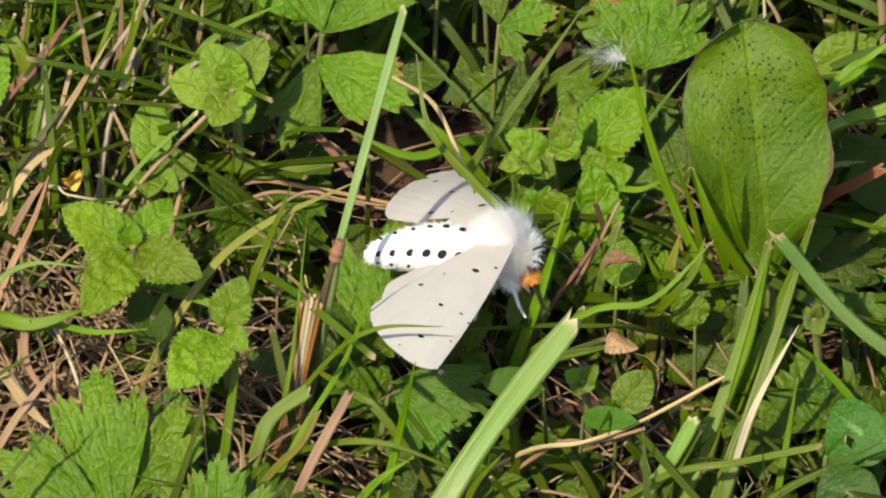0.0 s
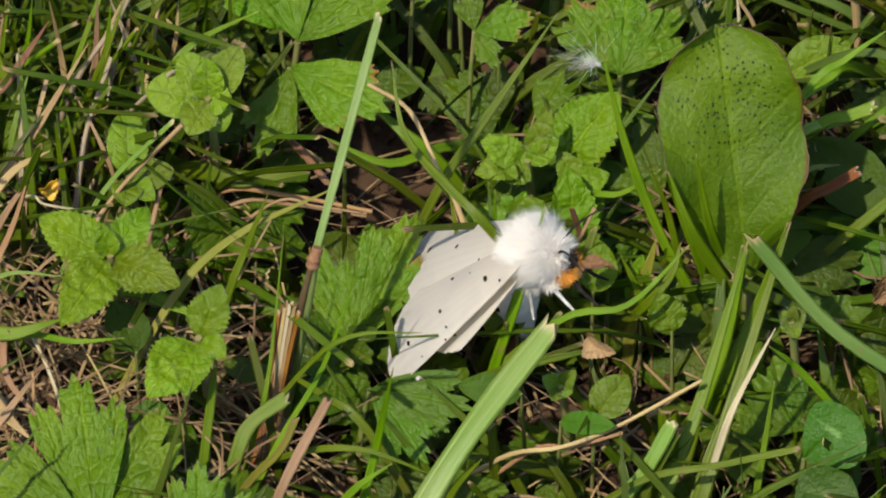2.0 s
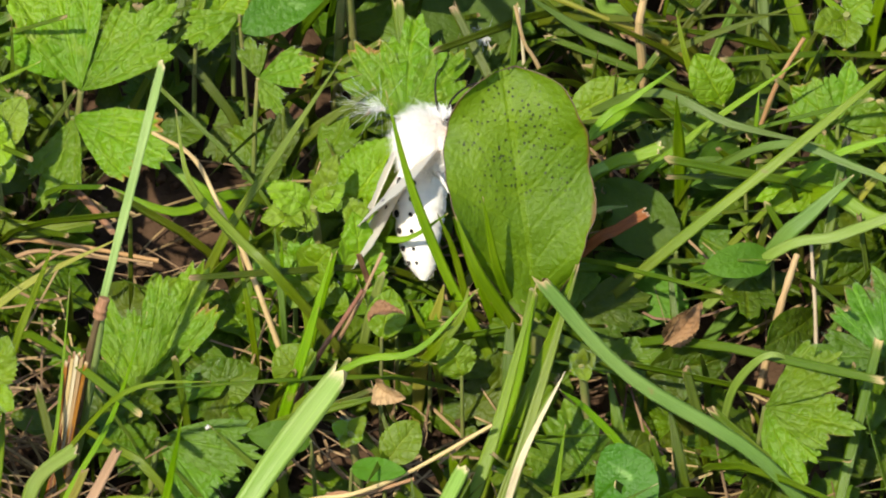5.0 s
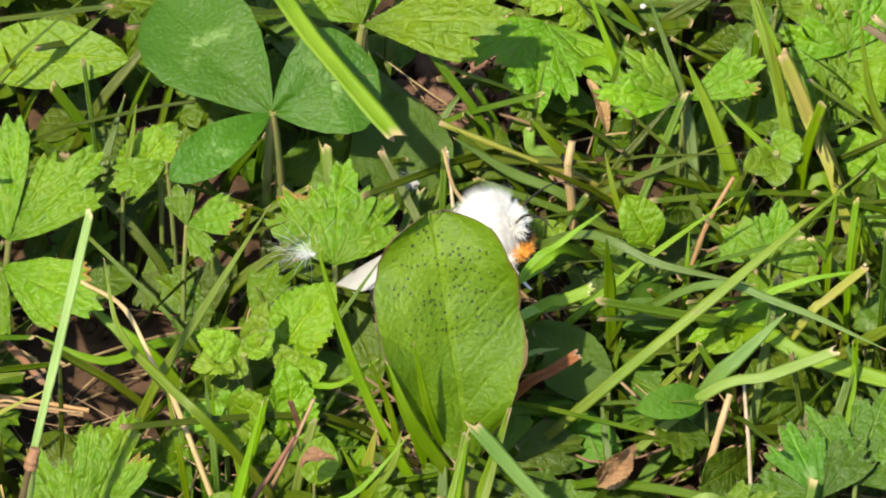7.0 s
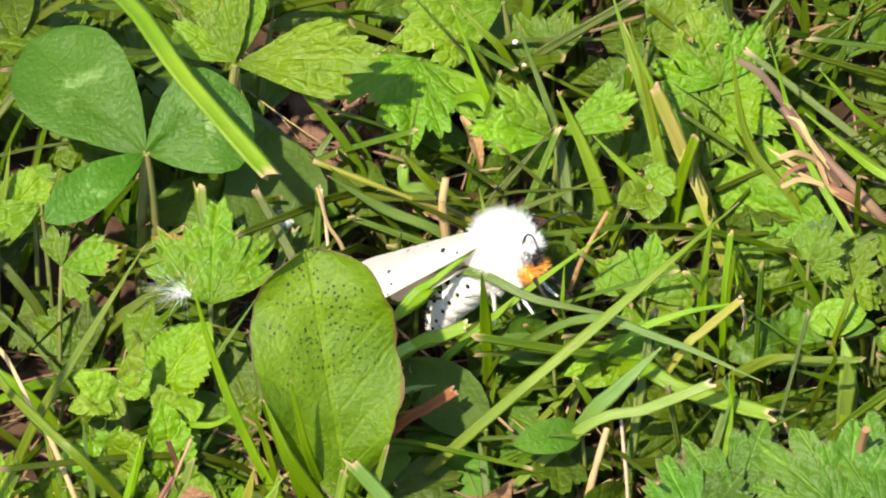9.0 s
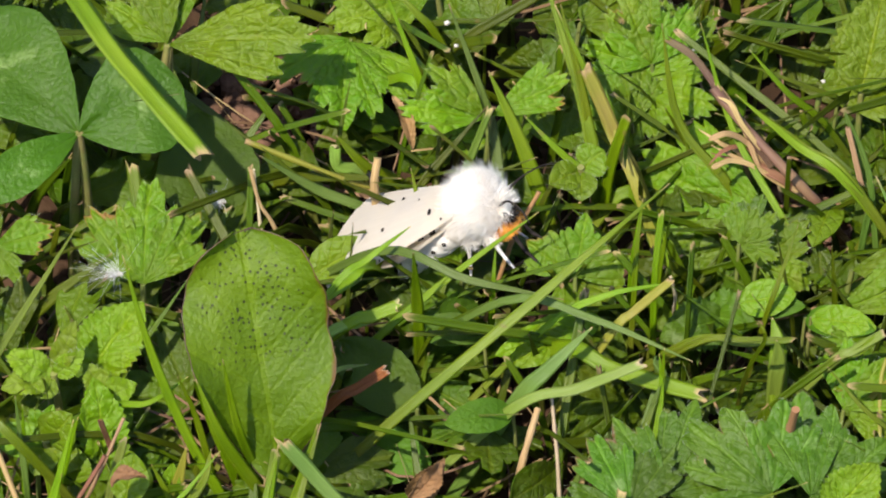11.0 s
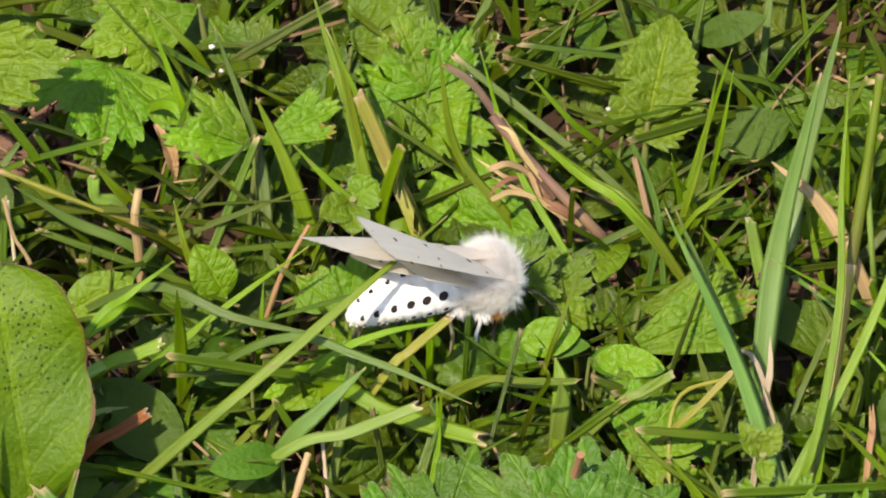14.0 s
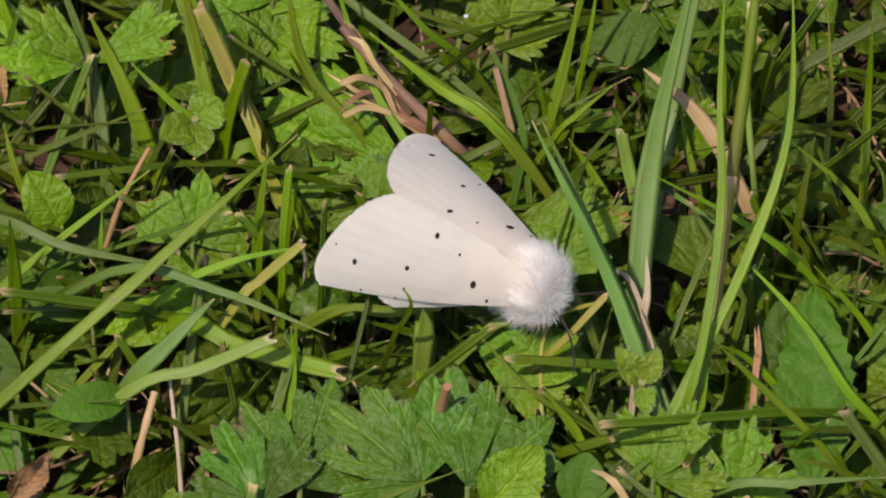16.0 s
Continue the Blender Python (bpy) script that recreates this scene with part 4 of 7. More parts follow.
def build_moth():
    rng = random.Random(77)
    moth = tagged(new("moth"), "white furry moth with small black wing spots crawling over grass", "moth")
    moth.empty_display_size = 0.003
    sh = Sheet()
    ball(sh, (-0.6, 0, -0.3), (2.6, 2.25, 1.9), wobble=0.05)
    ball(sh, (1.0, 0, 0.25), (1.95, 2.3, 2.25), wobble=0.06)
    furry(sh, (-0.6, 0, -0.3), (2.7, 2.35, 2.0), 6500, 0.95, rng, comb=(-1.3, 0, 0.0), thick=0.028)
    furry(sh, (1.0, 0, 0.3), (2.0, 2.4, 2.3), 7500, 1.15, rng, comb=(-0.8, 0, 0.05), thick=0.028)
    furry(sh, (0.9, 0, 0.35), (2.0, 2.3, 2.25), 3600, 1.85, rng, comb=(-0.7, 0, 0.2), thick=0.017, keep=lambda d: d.z > -0.3 and d.x < 0.8)
    for y in (1.5, -1.5):
        furry(sh, (0.9, y * 0.9, 1.6), (1.5, 1.0, 0.7), 1300, 1.2, rng, comb=(-1.6, 0, 0.1), thick=0.026, keep=lambda d: d.z > -0.3)
    part("thorax", sh, M["fur"], moth, "dense white fur on the thorax")
    # abdomen, bowed downwards, in seven ringed segments with rows of black spots
    sh = Sheet()
    line = spline([(0.0, 0, 0.0), (-3.2, 0, 0.15), (-6.8, 0, -0.35), (-9.9, 0, -1.3)], 16)
    last = len(line) - 1

    def girth(i):
        s = i / last
        return 2.5 * (0.82 + 0.18 * math.sin(math.pi * min(1.0, s * 1.6))) * max(0.05, 1 - max(0.0, (s - 0.45) / 0.55) ** 2.3) ** 0.6

    rows, uvs = [], []
    for i, c in enumerate(line):
        ring = (i / last * 7.5) % 1.0
        r = girth(i) * (1.0 - 0.07 * math.exp(-(min(ring, 1 - ring) / 0.13) ** 2))
        rows.append([c + Vector((0, math.sin(2 * math.pi * k / 28), math.cos(2 * math.pi * k / 28) * 0.93)) * r for k in range(28)])
        uvs.append([(i / last, k / 28) for k in range(28)])
    sh.grid(rows, uvs, close=True)
    sh.fan(rows[-1], (1, 0.5))
    for j in range(6):
        i = int(last * (j + 1.5) / 7.5)
        size = 1 - 0.07 * j
        for ang, a, b in ((0, 0.32, 0.36), (66, 0.38, 0.48), (-66, 0.38, 0.48), (104, 0.22, 0.27), (-104, 0.22, 0.27)):
            n = Vector((0, math.sin(radians(ang)), math.cos(radians(ang)) * 0.93))
            spot(sh, line[i] + n * girth(i) * 1.0, n, a * size, b * size, 1.57, 1)
    furry_rng = random.Random(5)
    for _ in range(1500):
        i, k = furry_rng.randrange(1, last - 1), furry_rng.randrange(28)
        p = rows[i][k]
        way = ((p - line[i]).normalized() + Vector((-2.4, furry_rng.gauss(0, 0.4), furry_rng.gauss(0, 0.4)))).normalized()
        s = way.orthogonal().normalized() * 0.018
        if furry_rng.random() < 0.85 and abs((i / last * 7.5) % 1.0 - 0.5) < 0.3:
            continue
        sh.fan([p - s, p + s, p + way * furry_rng.uniform(0.2, 0.5)], (0.5, 0.5))
    abdomen = part("abdomen", sh, [M["abdomen"], M["black"]], moth, "white abdomen with rows of black spots")
    # head
    sh = Sheet()
    ball(sh, (2.3, 0, -0.5), (1.15, 1.15, 1.05), 10, 14)
    furry(sh, (2.3, 0, -0.4), (1.2, 1.25, 1.15), 1400, 1.0, rng, comb=(0.1, 0, 0.1), thick=0.03, keep=lambda d: d.z > -0.25 and d.x < 0.85)
    part("head", sh, M["fur"], moth, "small furry white head")
    for y in (1, -1):
        sh = Sheet()
        ball(sh, (2.85, 0.85 * y, -0.85), (0.5, 0.42, 0.52), 8, 12)
        part("eye", sh, M["eye"], moth, "round black eye")
        sh = Sheet()
        way = spline([(2.8, 0.5 * y, 0.1), (4.5, 1.5 * y, 1.0), (6.2, 3.0 * y, 0.9), (7.1, 4.2 * y, 0.1)], 5)
        tube(sh, way, [0.13 - 0.08 * i / (len(way) - 1) for i in range(len(way))], 5)
        part("antenna", sh, M["black"], moth, "thin dark antenna")
    sh = Sheet()
    ball(sh, (2.9, 0, -1.35), (0.65, 0.75, 0.5), 8, 12, 0.2)
    furry(sh, (2.9, 0, -1.3), (0.65, 0.75, 0.5), 260, 0.5, rng, comb=(0.4, 0, -0.2))
    part("face", sh, M["black"], moth, "dark brown face and mouthparts")
    # three pairs of legs
    for y in (1, -1):
        for k, (hip, knee, ankle, toe) in enumerate((((1.6, 0.6, -1.6), (2.9, 1.0, -2.9), (3.3, 1.2, -4.6), (4.0, 1.5, -5.8)),
                                                     ((0.8, 1.2, -1.7), (1.2, 1.7, -2.8), (1.5, 1.8, -4.5), (2.0, 2.1, -5.6)),
                                                     ((-0.8, 1.2, -1.7), (-1.3, 1.7, -2.8), (-2.0, 1.8, -4.5), (-2.4, 2.1, -5.6)))):
            pts = [Vector((p[0], p[1] * y, p[2])) for p in (hip, knee, ankle, toe)]
            sh = Sheet()
            tube(sh, spline(pts[:2], 4), [0.5, 0.62, 0.6, 0.45, 0.32], 8)
            tube(sh, spline(pts[1:3], 3), [0.26, 0.2, 0.17, 0.15], 7, slot=1)
            tube(sh, spline(pts[2:], 3), [0.18, 0.15, 0.12, 0.1], 6, slot=2)
            mid = pts[0].lerp(pts[1], 0.5)
            furry(sh, mid, ((pts[1] - pts[0]).length * 0.45, 0.5, 0.5), 520 if k == 0 else 420, 0.75, rng, comb=(0.2, 0, -0.3), thick=0.03)
            part("leg", sh, [M["orange"] if k == 0 else M["fur"], M["legwhite"] if k else M["black"], M["black"] if k == 0 else M["legwhite"]], moth,
                 "front leg with orange hairs and dark foot" if k == 0 else "white hairy leg")
    wings = {}
    for name, mirror in (("left", False), ("right", True)):
        for key, shape, spots, label, hairs in (("fore", FORE, FORE_SPOTS, "white forewing with small black spots", 1500), ("hind", HIND, HIND_SPOTS, "rounded white hindwing", 900)):
            wing = Wing(mirror, **shape)
            wings[key, name] = part(key + "wing", wing.sheet(spots), [M["wing"], M["black"]], moth, label)
            part("wing_fringe", wing.fringe(rng, hairs), M["wing"], wings[key, name])
    return moth, wings, abdomen


moth, wings, abdomen = build_moth()


# ---- plants and straws, placed one by one ----

# big leaf with dark specks, and the oval leaves beside it
single_leaf((28.1, -2.0, 9.0), (25.6, 11.2, 27.0), 12.3, "dock", "dock", roll=4, bend=0.13, cup=0.2, wave=1.3, name='dock_leaf', label='upright broad green leaf with dark specks and reddish edge')
single_leaf((32.7, 9.0, 0.5), (41.6, 4.7, 2.5), 6.2, "oval", "oval", roll=8, bend=0.15, label='broad low oval leaf with shade put into its dark green')
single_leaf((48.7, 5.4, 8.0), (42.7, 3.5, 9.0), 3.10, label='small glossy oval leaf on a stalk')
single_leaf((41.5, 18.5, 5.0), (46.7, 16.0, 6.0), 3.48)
single_leaf((32.3, 24.7, 5.0), (38.0, 26.4, 7.0), 3.97, "oval", "oval_sunlit", label='rounded leaf with sunlight put into its bright green')
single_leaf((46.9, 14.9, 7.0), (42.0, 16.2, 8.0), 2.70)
single_leaf((57.3, 17.1, 6.0), (47.8, 12.7, 7.0), 3.38, "oval", "oval_sunlit")
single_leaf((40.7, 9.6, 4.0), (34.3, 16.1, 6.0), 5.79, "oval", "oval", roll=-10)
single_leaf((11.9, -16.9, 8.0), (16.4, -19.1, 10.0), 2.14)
single_leaf((14.8, -16.3, 8.0), (17.6, -13.6, 10.0), 3.50, "oval", "oval_sunlit")
single_leaf((8.5, -13.8, 8.0), (3.2, -13.7, 9.0), 2.92)
single_leaf((14.8, -4.2, 10.0), (15.8, -1.4, 13.0), 3.40, "oval", "oval_sunlit")
single_leaf((31.9, -27.0, 6.0), (36.0, -24.6, 10.0), 5.84, "clover", "clover")
single_leaf((32.4, -21.2, 8.0), (37.1, -19.3, 11.0), 6.32, "clover", "clover")
single_leaf((-24.4, -7.2, 6.0), (-26.3, -3.2, 8.0), 4.13, "oval", "oval", roll=20)

# clover with pale chevrons
single_leaf((12.8, 35.6, 13.0), (3.2, 48.5, 14.0), 10.3, "clover", "clover", name='clover_leaflet', label='large round clover leaflet with pale chevron mark', group='clover leaflets', wave=0.2)
single_leaf((12.8, 35.6, 13.0), (22.0, 38.9, 15.0), 9.90, "clover", "clover", name='clover_leaflet', label='large round clover leaflet with pale chevron mark', group='clover leaflets', wave=0.2)
single_leaf((12.8, 35.6, 13.0), (3.7, 29.2, 12.0), 4.25, "clover", "clover", name='clover_leaflet', label='large round clover leaflet with pale chevron mark', group='clover leaflets', wave=0.2)
single_leaf((24.4, 32.5, 3.0), (23.5, 41.8, 8.0), 9.17, "oval", "oval", roll=6, label='broad leaf with shade put into its dark green')

# lobed leaves
buttercup((-27.4, -28.6, 7.0), (-28.7, -15.2, 13.0), sides=(50, 27), spread=24, teeth=4, third=0.86, hairs=110)
buttercup((-19.4, -29.7, 6.0), (-18.5, -23.6, 11.0), sides=(45, 38), spread=26, teeth=4, third=0.9, hairs=90)
buttercup((17.7, 23.8, 6.0), (18.5, 31.8, 11.0), sides=(42, 42), spread=30, third=0.85)
single_leaf((12.4, 13.9, 6.0), (17.5, 18.3, 10.0), 6.05, "toothed", "toothed", roll=-10, hairs=30, name='toothed_leaf', label='soft toothed green leaf')
buttercup((21.1, 44.6, 14.0), (33.4, 42.1, 18.0), sides=(100, 0), spread=27, teeth=4)
buttercup((21.4, 45.8, 13.0), (22.2, 51.3, 18.0), sides=(60, 0), spread=30, teeth=4)
buttercup((48.7, 37.6, 10.0), (41.6, 37.3, 13.0), sides=(0, 35), spread=26, teeth=4)
buttercup((49.2, 37.9, 10.0), (56.1, 39.0, 13.0), sides=(0, 0), spread=24, teeth=4)
buttercup((37.6, 50.5, 7.0), (35.8, 41.7, 6.0), sides=(55, 55), spread=32, teeth=3)
buttercup((55.3, 20.4, 8.0), (56.4, 24.3, 11.5), sides=(66, 62), spread=37, teeth=2, third=0.95, hairs=40, label='bright lobed leaf lit by the sun')
buttercup((54.3, 22.0, 6.5), (59.1, 18.0, 7.5), sides=(0, 55), spread=32, teeth=3, third=0.8, hairs=30)
buttercup((3.4, 30.3, 13.0), (-1.3, 27.8, 13.0), sides=(0, 0), spread=34)
buttercup((3.0, 33.4, 14.0), (4.7, 32.6, 14.0), sides=(0, 0))
single_leaf((-0.4, 29.6, 11.0), (4.5, 34.0, 14.0), 4.60, "toothed", "toothed", hairs=14, name='toothed_leaf', label='bright toothed leaf with brown edge')
buttercup((47.2, -11.3, 8.0), (54.6, -15.6, 10.0), sides=(50, 50), spread=28)
# these four leaves wear the darkened green that stands in for shade
buttercup((70.1, -5.3, 8.0), (63.7, 0.0, 12.0), sides=(75, 60), spread=36, teeth=2, label='glossy hairy lobed leaf with partial shade put into its dark colour', hairs=110, material='lobe_shaded')
buttercup((73.5, -6.1, 8.0), (73.2, 2.6, 12.0), sides=(0, 60), spread=34, teeth=2, hairs=90, material='lobe_shaded')
buttercup((57.9, -6.3, 8.0), (55.0, -0.1, 11.0), sides=(60, 60), spread=30, teeth=3, material='lobe_shaded')
buttercup((60.9, -4.8, 8.0), (63.9, 3.2, 11.0), sides=(45, 60), spread=25, teeth=2, hairs=90, material='lobe_shaded')
buttercup((77.9, 15.7, 7.0), (88.4, 17.2, 11.0), sides=(0, 0), spread=26, teeth=5)
buttercup((71.4, 22.6, 6.0), (76.3, 25.0, 8.0), sides=(60, 60), spread=32)
buttercup((62.6, 44.5, 6.0), (69.0, 39.7, 8.0), sides=(70, 70), spread=36, teeth=5)
buttercup((58.2, 51.1, 7.0), (65.8, 49.2, 10.0), sides=(60, 0), spread=36, teeth=5)
single_leaf((82.4, 41.1, 7.0), (85.0, 48.6, 12.0), 7.02, "toothed", "toothed", name='toothed_leaf', label='broad pale green leaf lit by the sun')
single_leaf((80.5, 42.1, 5.0), (87.1, 40.8, 7.0), 3.28, "toothed", "toothed", name='toothed_leaf')
single_leaf((87.4, 49.1, 8.0), (93.1, 48.7, 11.0), 2.81)
single_leaf((88.2, 40.2, 4.0), (94.6, 41.3, 6.0), 4.68, label='oval leaf with shade put into its dark green')
single_leaf((69.4, 16.8, 7.0), (75.0, 15.6, 8.0), 2.34)
single_leaf((75.5, 15.2, 7.0), (80.9, 12.7, 8.0), 2.81, "oval", "oval_sunlit")
buttercup((79.7, 21.2, 6.0), (88.9, 18.9, 9.0), sides=(0, 0), spread=30, teeth=5)
buttercup((87.6, -6.7, 8.0), (91.4, -3.3, 12.0), sides=(60, 60), spread=30, teeth=3)
buttercup((82.4, 11.0, 6.0), (78.1, 4.7, 7.0), sides=(60, 60), spread=30)
buttercup((73.5, 29.4, 4.0), (61.6, 35.6, 5.0), sides=(60, 0), spread=34, teeth=5)
single_leaf((99.6, 3.6, 6.0), (99.1, 8.3, 10.0), 4.31, "toothed", "oval", name='toothed_leaf')
single_leaf((72.3, 8.3, 6.0), (71.9, 12.1, 7.0), 1.80, "oval", "oval_sunlit")

# small leafy plants
sprig((-25.5, -1.7, -4.8), (-26.5, -2.2, 13.0), [((-32.6, 1.2, 14.0), 4.62, 0), ((-23.2, 2.2, 14.0), 3.40, 0), ((-20.5, -5.6, 13.0), 4.62, 0), ((-30.6, -9.2, 12.0), 4.86, 0), ((-27.2, -1.1, 16.0), 2.19, 0)])
sprig((-17.9, -10.1, -4.8), (-18.9, -10.6, 12.0), [((-16.9, -7.2, 15.0), 3.89, 0), ((-23.1, -16.3, 11.0), 5.35, 0), ((-16.5, -12.8, 12.0), 2.92, 0), ((-20.0, -16.3, 11.0), 3.40, 0)])
sprig((-17.2, 14.3, -4.8), (-18.2, 13.8, 15.0), [((-23.6, 14.8, 15.0), 4.38, 0), ((-20.4, 17.3, 17.0), 3.40, 0), ((-15.3, 17.0, 18.0), 3.40, 0), ((-16.2, 13.0, 16.0), 3.01, 0), ((-19.9, 10.5, 14.0), 3.40, 0), ((-16.8, 11.7, 13.0), 2.92, 0), ((-18.2, 14.9, 19.0), 2.92, 0)], kind='oval', material='sprig', label='pale hairy sprig with rounded leaves in a rosette')
sprig((-24.1, 10.5, -4.8), (-25.1, 10.0, 9.0), [((-25.4, 16.0, 11.0), 3.65, 0), ((-21.2, 9.8, 10.0), 2.92, 0), ((-25.5, 6.7, 9.0), 2.82, 0), ((-22.9, 7.4, 9.0), 2.19, 0)], kind='oval', material='sprig', label='small plant with rounded grey-green leaves')
sprig((32.6, -8.8, -4.8), (31.6, -9.3, 12.0), [((30.6, -9.2, 13.0), 1.36, 0), ((32.8, -9.2, 13.0), 1.46, 0), ((32.0, -11.2, 12.0), 1.46, 0), ((30.9, -10.5, 12.0), 1.26, 0), ((31.8, -9.4, 14.0), 1.07, 0)], kind='oval', material='sprig', label='tiny bright whorl of young leaves')
sprig((12.9, -13.2, -4.8), (11.9, -13.7, 9.0), [((10.4, -13.6, 10.0), 1.75, 0), ((13.1, -13.8, 11.0), 1.56, 0), ((12.8, -14.6, 9.0), 1.75, 0), ((11.1, -15.3, 9.0), 1.46, 0)], kind='oval', material='sprig')
sprig((88.7, 1.8, -4.8), (87.7, 1.3, 10.0), [((85.9, 3.2, 12.0), 2.16, 0), ((89.1, 2.9, 12.0), 2.16, 0), ((87.8, -1.3, 9.0), 1.72, 0)], material='sprig')
sprig((57.8, 33.6, -4.8), (56.8, 33.1, 8.0), [((53.9, 31.3, 8.0), 2.90, 0), ((58.9, 34.1, 9.0), 3.38, 0), ((56.6, 30.0, 7.0), 2.90, 0)], kind='oval', material='oval_sunlit', label='small plant with rounded bright leaves')

# tall mown stem with purple sheath
blade([(-8.9, -8.3, 20.0), (-6.2, -2.5, 28.0), (-3.2, 4.0, 37.0)], 0.78, "stem", "cut")
blade([(-13.0, -12.0, -4.8), (-12.3, -10.5, -0.0), (-10.7, -9.5, 11.0), (-9.0, -8.6, 20.0)], 0.92, "purple", "stem")
blade([(-12.3, -10.2, -4.8), (-11.6, -9.3, 0.0), (-10.0, -9.5, 11.0), (-8.7, -8.6, 20.0)], 0.73, "stem", "stem")
blade([(-9.1, -8.9, 19.3), (-8.9, -8.7, 20.2), (-8.6, -8.3, 21.0)], 1.2, "straw_red", "stem")

# frayed, torn stub of a dry stem
blade([(-15.0, -17.1, -4.8), (-14.2, -14.9, 2.0), (-13.0, -12.0, 8.0), (-12.0, -9.3, 14.0)], 0.34, "burnt", "cut")
blade([(-14.9, -17.1, -4.8), (-14.0, -14.9, 2.0), (-12.8, -12.0, 8.0), (-11.7, -8.8, 14.2)], 0.29, "straw_red", "cut")
blade([(-14.8, -17.1, -4.8), (-13.9, -14.9, 2.0), (-12.6, -12.0, 8.0), (-11.5, -9.3, 14.3)], 0.34, "straw", "cut")
blade([(-14.7, -17.1, -4.8), (-13.7, -14.9, 2.0), (-12.5, -12.0, 8.0), (-11.3, -8.6, 14.4)], 0.24, "burnt", "cut")
blade([(-14.6, -17.1, -4.8), (-13.6, -14.9, 2.0), (-12.3, -12.0, 8.0), (-11.1, -9.2, 14.5)], 0.34, "straw_pale", "cut")
blade([(-14.4, -17.1, -4.8), (-13.4, -14.9, 2.0), (-12.1, -12.0, 8.0), (-10.9, -8.9, 14.6)], 0.29, "burnt", "cut")
blade([(-14.3, -17.1, -4.8), (-13.3, -14.9, 2.0), (-12.0, -12.0, 8.0), (-10.7, -9.7, 14.8)], 0.34, "straw", "cut")
blade([(-14.2, -17.1, -4.8), (-13.2, -14.9, 2.0), (-11.8, -12.0, 8.0), (-10.5, -9.3, 14.9)], 0.24, "straw_red", "cut")
blade([(-14.1, -17.1, -4.8), (-13.0, -14.9, 2.0), (-11.7, -12.0, 8.0), (-10.3, -10.3, 15.0)], 0.34, "burnt", "cut")

# broad and narrow blades
blade([(-6.1, -32.5, -4.8), (-1.3, -26.8, 5.0), (4.2, -20.3, 11.0), (11.1, -14.6, 18.0)], 2.14, "grass_pale", "cut")
blade([(-16.4, -19.4, -4.8), (-15.1, -17.0, 2.0), (-13.1, -13.4, 9.0), (-11.6, -4.6, 18.0)], 0.44)
blade([(-19.7, -5.6, -4.8), (-16.7, -1.5, 6.0), (-15.0, 0.8, 10.0), (-12.9, 3.1, 15.0)], 0.68)
blade([(-19.4, -22.4, -4.8), (-18.7, -18.5, 3.0), (-17.9, -14.5, 8.0), (-17.3, -12.2, 12.0)], 0.88)
blade([(-29.3, -10.8, -4.8), (-21.7, -3.8, 8.0), (-16.2, 1.2, 11.0), (-7.0, 5.3, 13.0)], 0.78, "grass_yellow")
blade([(-18.0, -25.7, -4.8), (-12.9, -19.0, 6.0), (-8.3, -14.8, 13.0), (-5.0, -11.6, 23.0)], 0.49)
blade([(-18.8, -14.4, -4.8), (-10.2, -16.3, 14.0), (-5.8, -17.2, 20.0), (0.1, -17.7, 21.0)], 0.44)
blade([(4.3, -10.1, -4.8), (6.2, -8.1, 4.0), (8.3, -5.7, 11.0), (10.7, -2.3, 19.0)], 0.97)
blade([(-4.0, 4.7, -4.8), (1.3, 9.2, 7.0), (5.8, 12.9, 13.0), (12.1, 18.8, 20.0)], 0.83)
blade([(15.1, -2.2, -4.8), (11.0, -1.7, 6.0), (5.8, -1.0, 15.0), (2.5, 2.2, 16.5), (-1.2, 7.8, 17.0), (-2.3, 13.5, 20.0)], 0.87)
blade([(9.6, -6.3, -4.8), (3.7, 4.0, 10.0), (1.8, 7.4, 12.0), (-0.7, 12.8, 14.0), (-4.3, 16.9, 13.0)], 0.53, "straw", "stem")
blade([(4.5, -6.4, -4.8), (9.3, -3.9, 7.0), (11.2, -2.9, 10.0), (13.3, -1.4, 13.0)], 0.53, "straw_red", "stem")
blade([(-0.4, -8.1, -4.8), (11.4, -7.7, 10.0), (17.7, -7.4, 12.0), (23.1, -3.2, 15.0)], 0.63)
blade([(26.7, -2.9, -4.8), (24.1, -0.6, 3.0), (20.6, 2.5, 10.0), (17.6, 6.0, 18.0), (15.6, 9.8, 26.0)], 0.92)
blade([(28.8, 0.2, -4.8), (27.0, -0.7, 6.0), (24.7, -1.8, 16.0), (23.5, -0.7, 24.0)], 0.87)
blade([(30.9, -2.4, -4.8), (27.9, -2.4, 5.0), (23.5, -2.4, 15.0), (21.2, -0.2, 21.0)], 1.16)
blade([(56.2, -21.6, -4.8), (46.9, -17.4, 8.0), (35.5, -12.4, 14.0), (27.9, -7.2, 21.0)], 1.26, "grass_blue", "cut")
blade([(22.5, -15.3, -4.8), (25.1, -12.1, 4.0), (28.8, -7.6, 12.0), (31.3, -4.2, 19.0)], 1.06)
blade([(21.5, -16.2, -4.8), (23.6, -13.3, 4.0), (26.1, -9.8, 11.0), (27.8, -6.3, 18.0)], 1.35)
blade([(7.3, -23.6, -4.8), (17.5, -24.0, 8.0), (25.1, -24.2, 11.0), (31.8, -24.9, 14.0)], 0.63, "grass", "cut")
blade([(20.0, -28.0, -4.8), (22.3, -24.0, 3.0), (25.7, -18.0, 10.0), (29.6, -13.5, 15.0)], 0.58, "grass_pale")
blade([(20.5, -30.6, -4.8), (22.9, -25.4, 4.0), (25.7, -19.1, 10.0), (31.5, -5.0, 20.0)], 1.36)
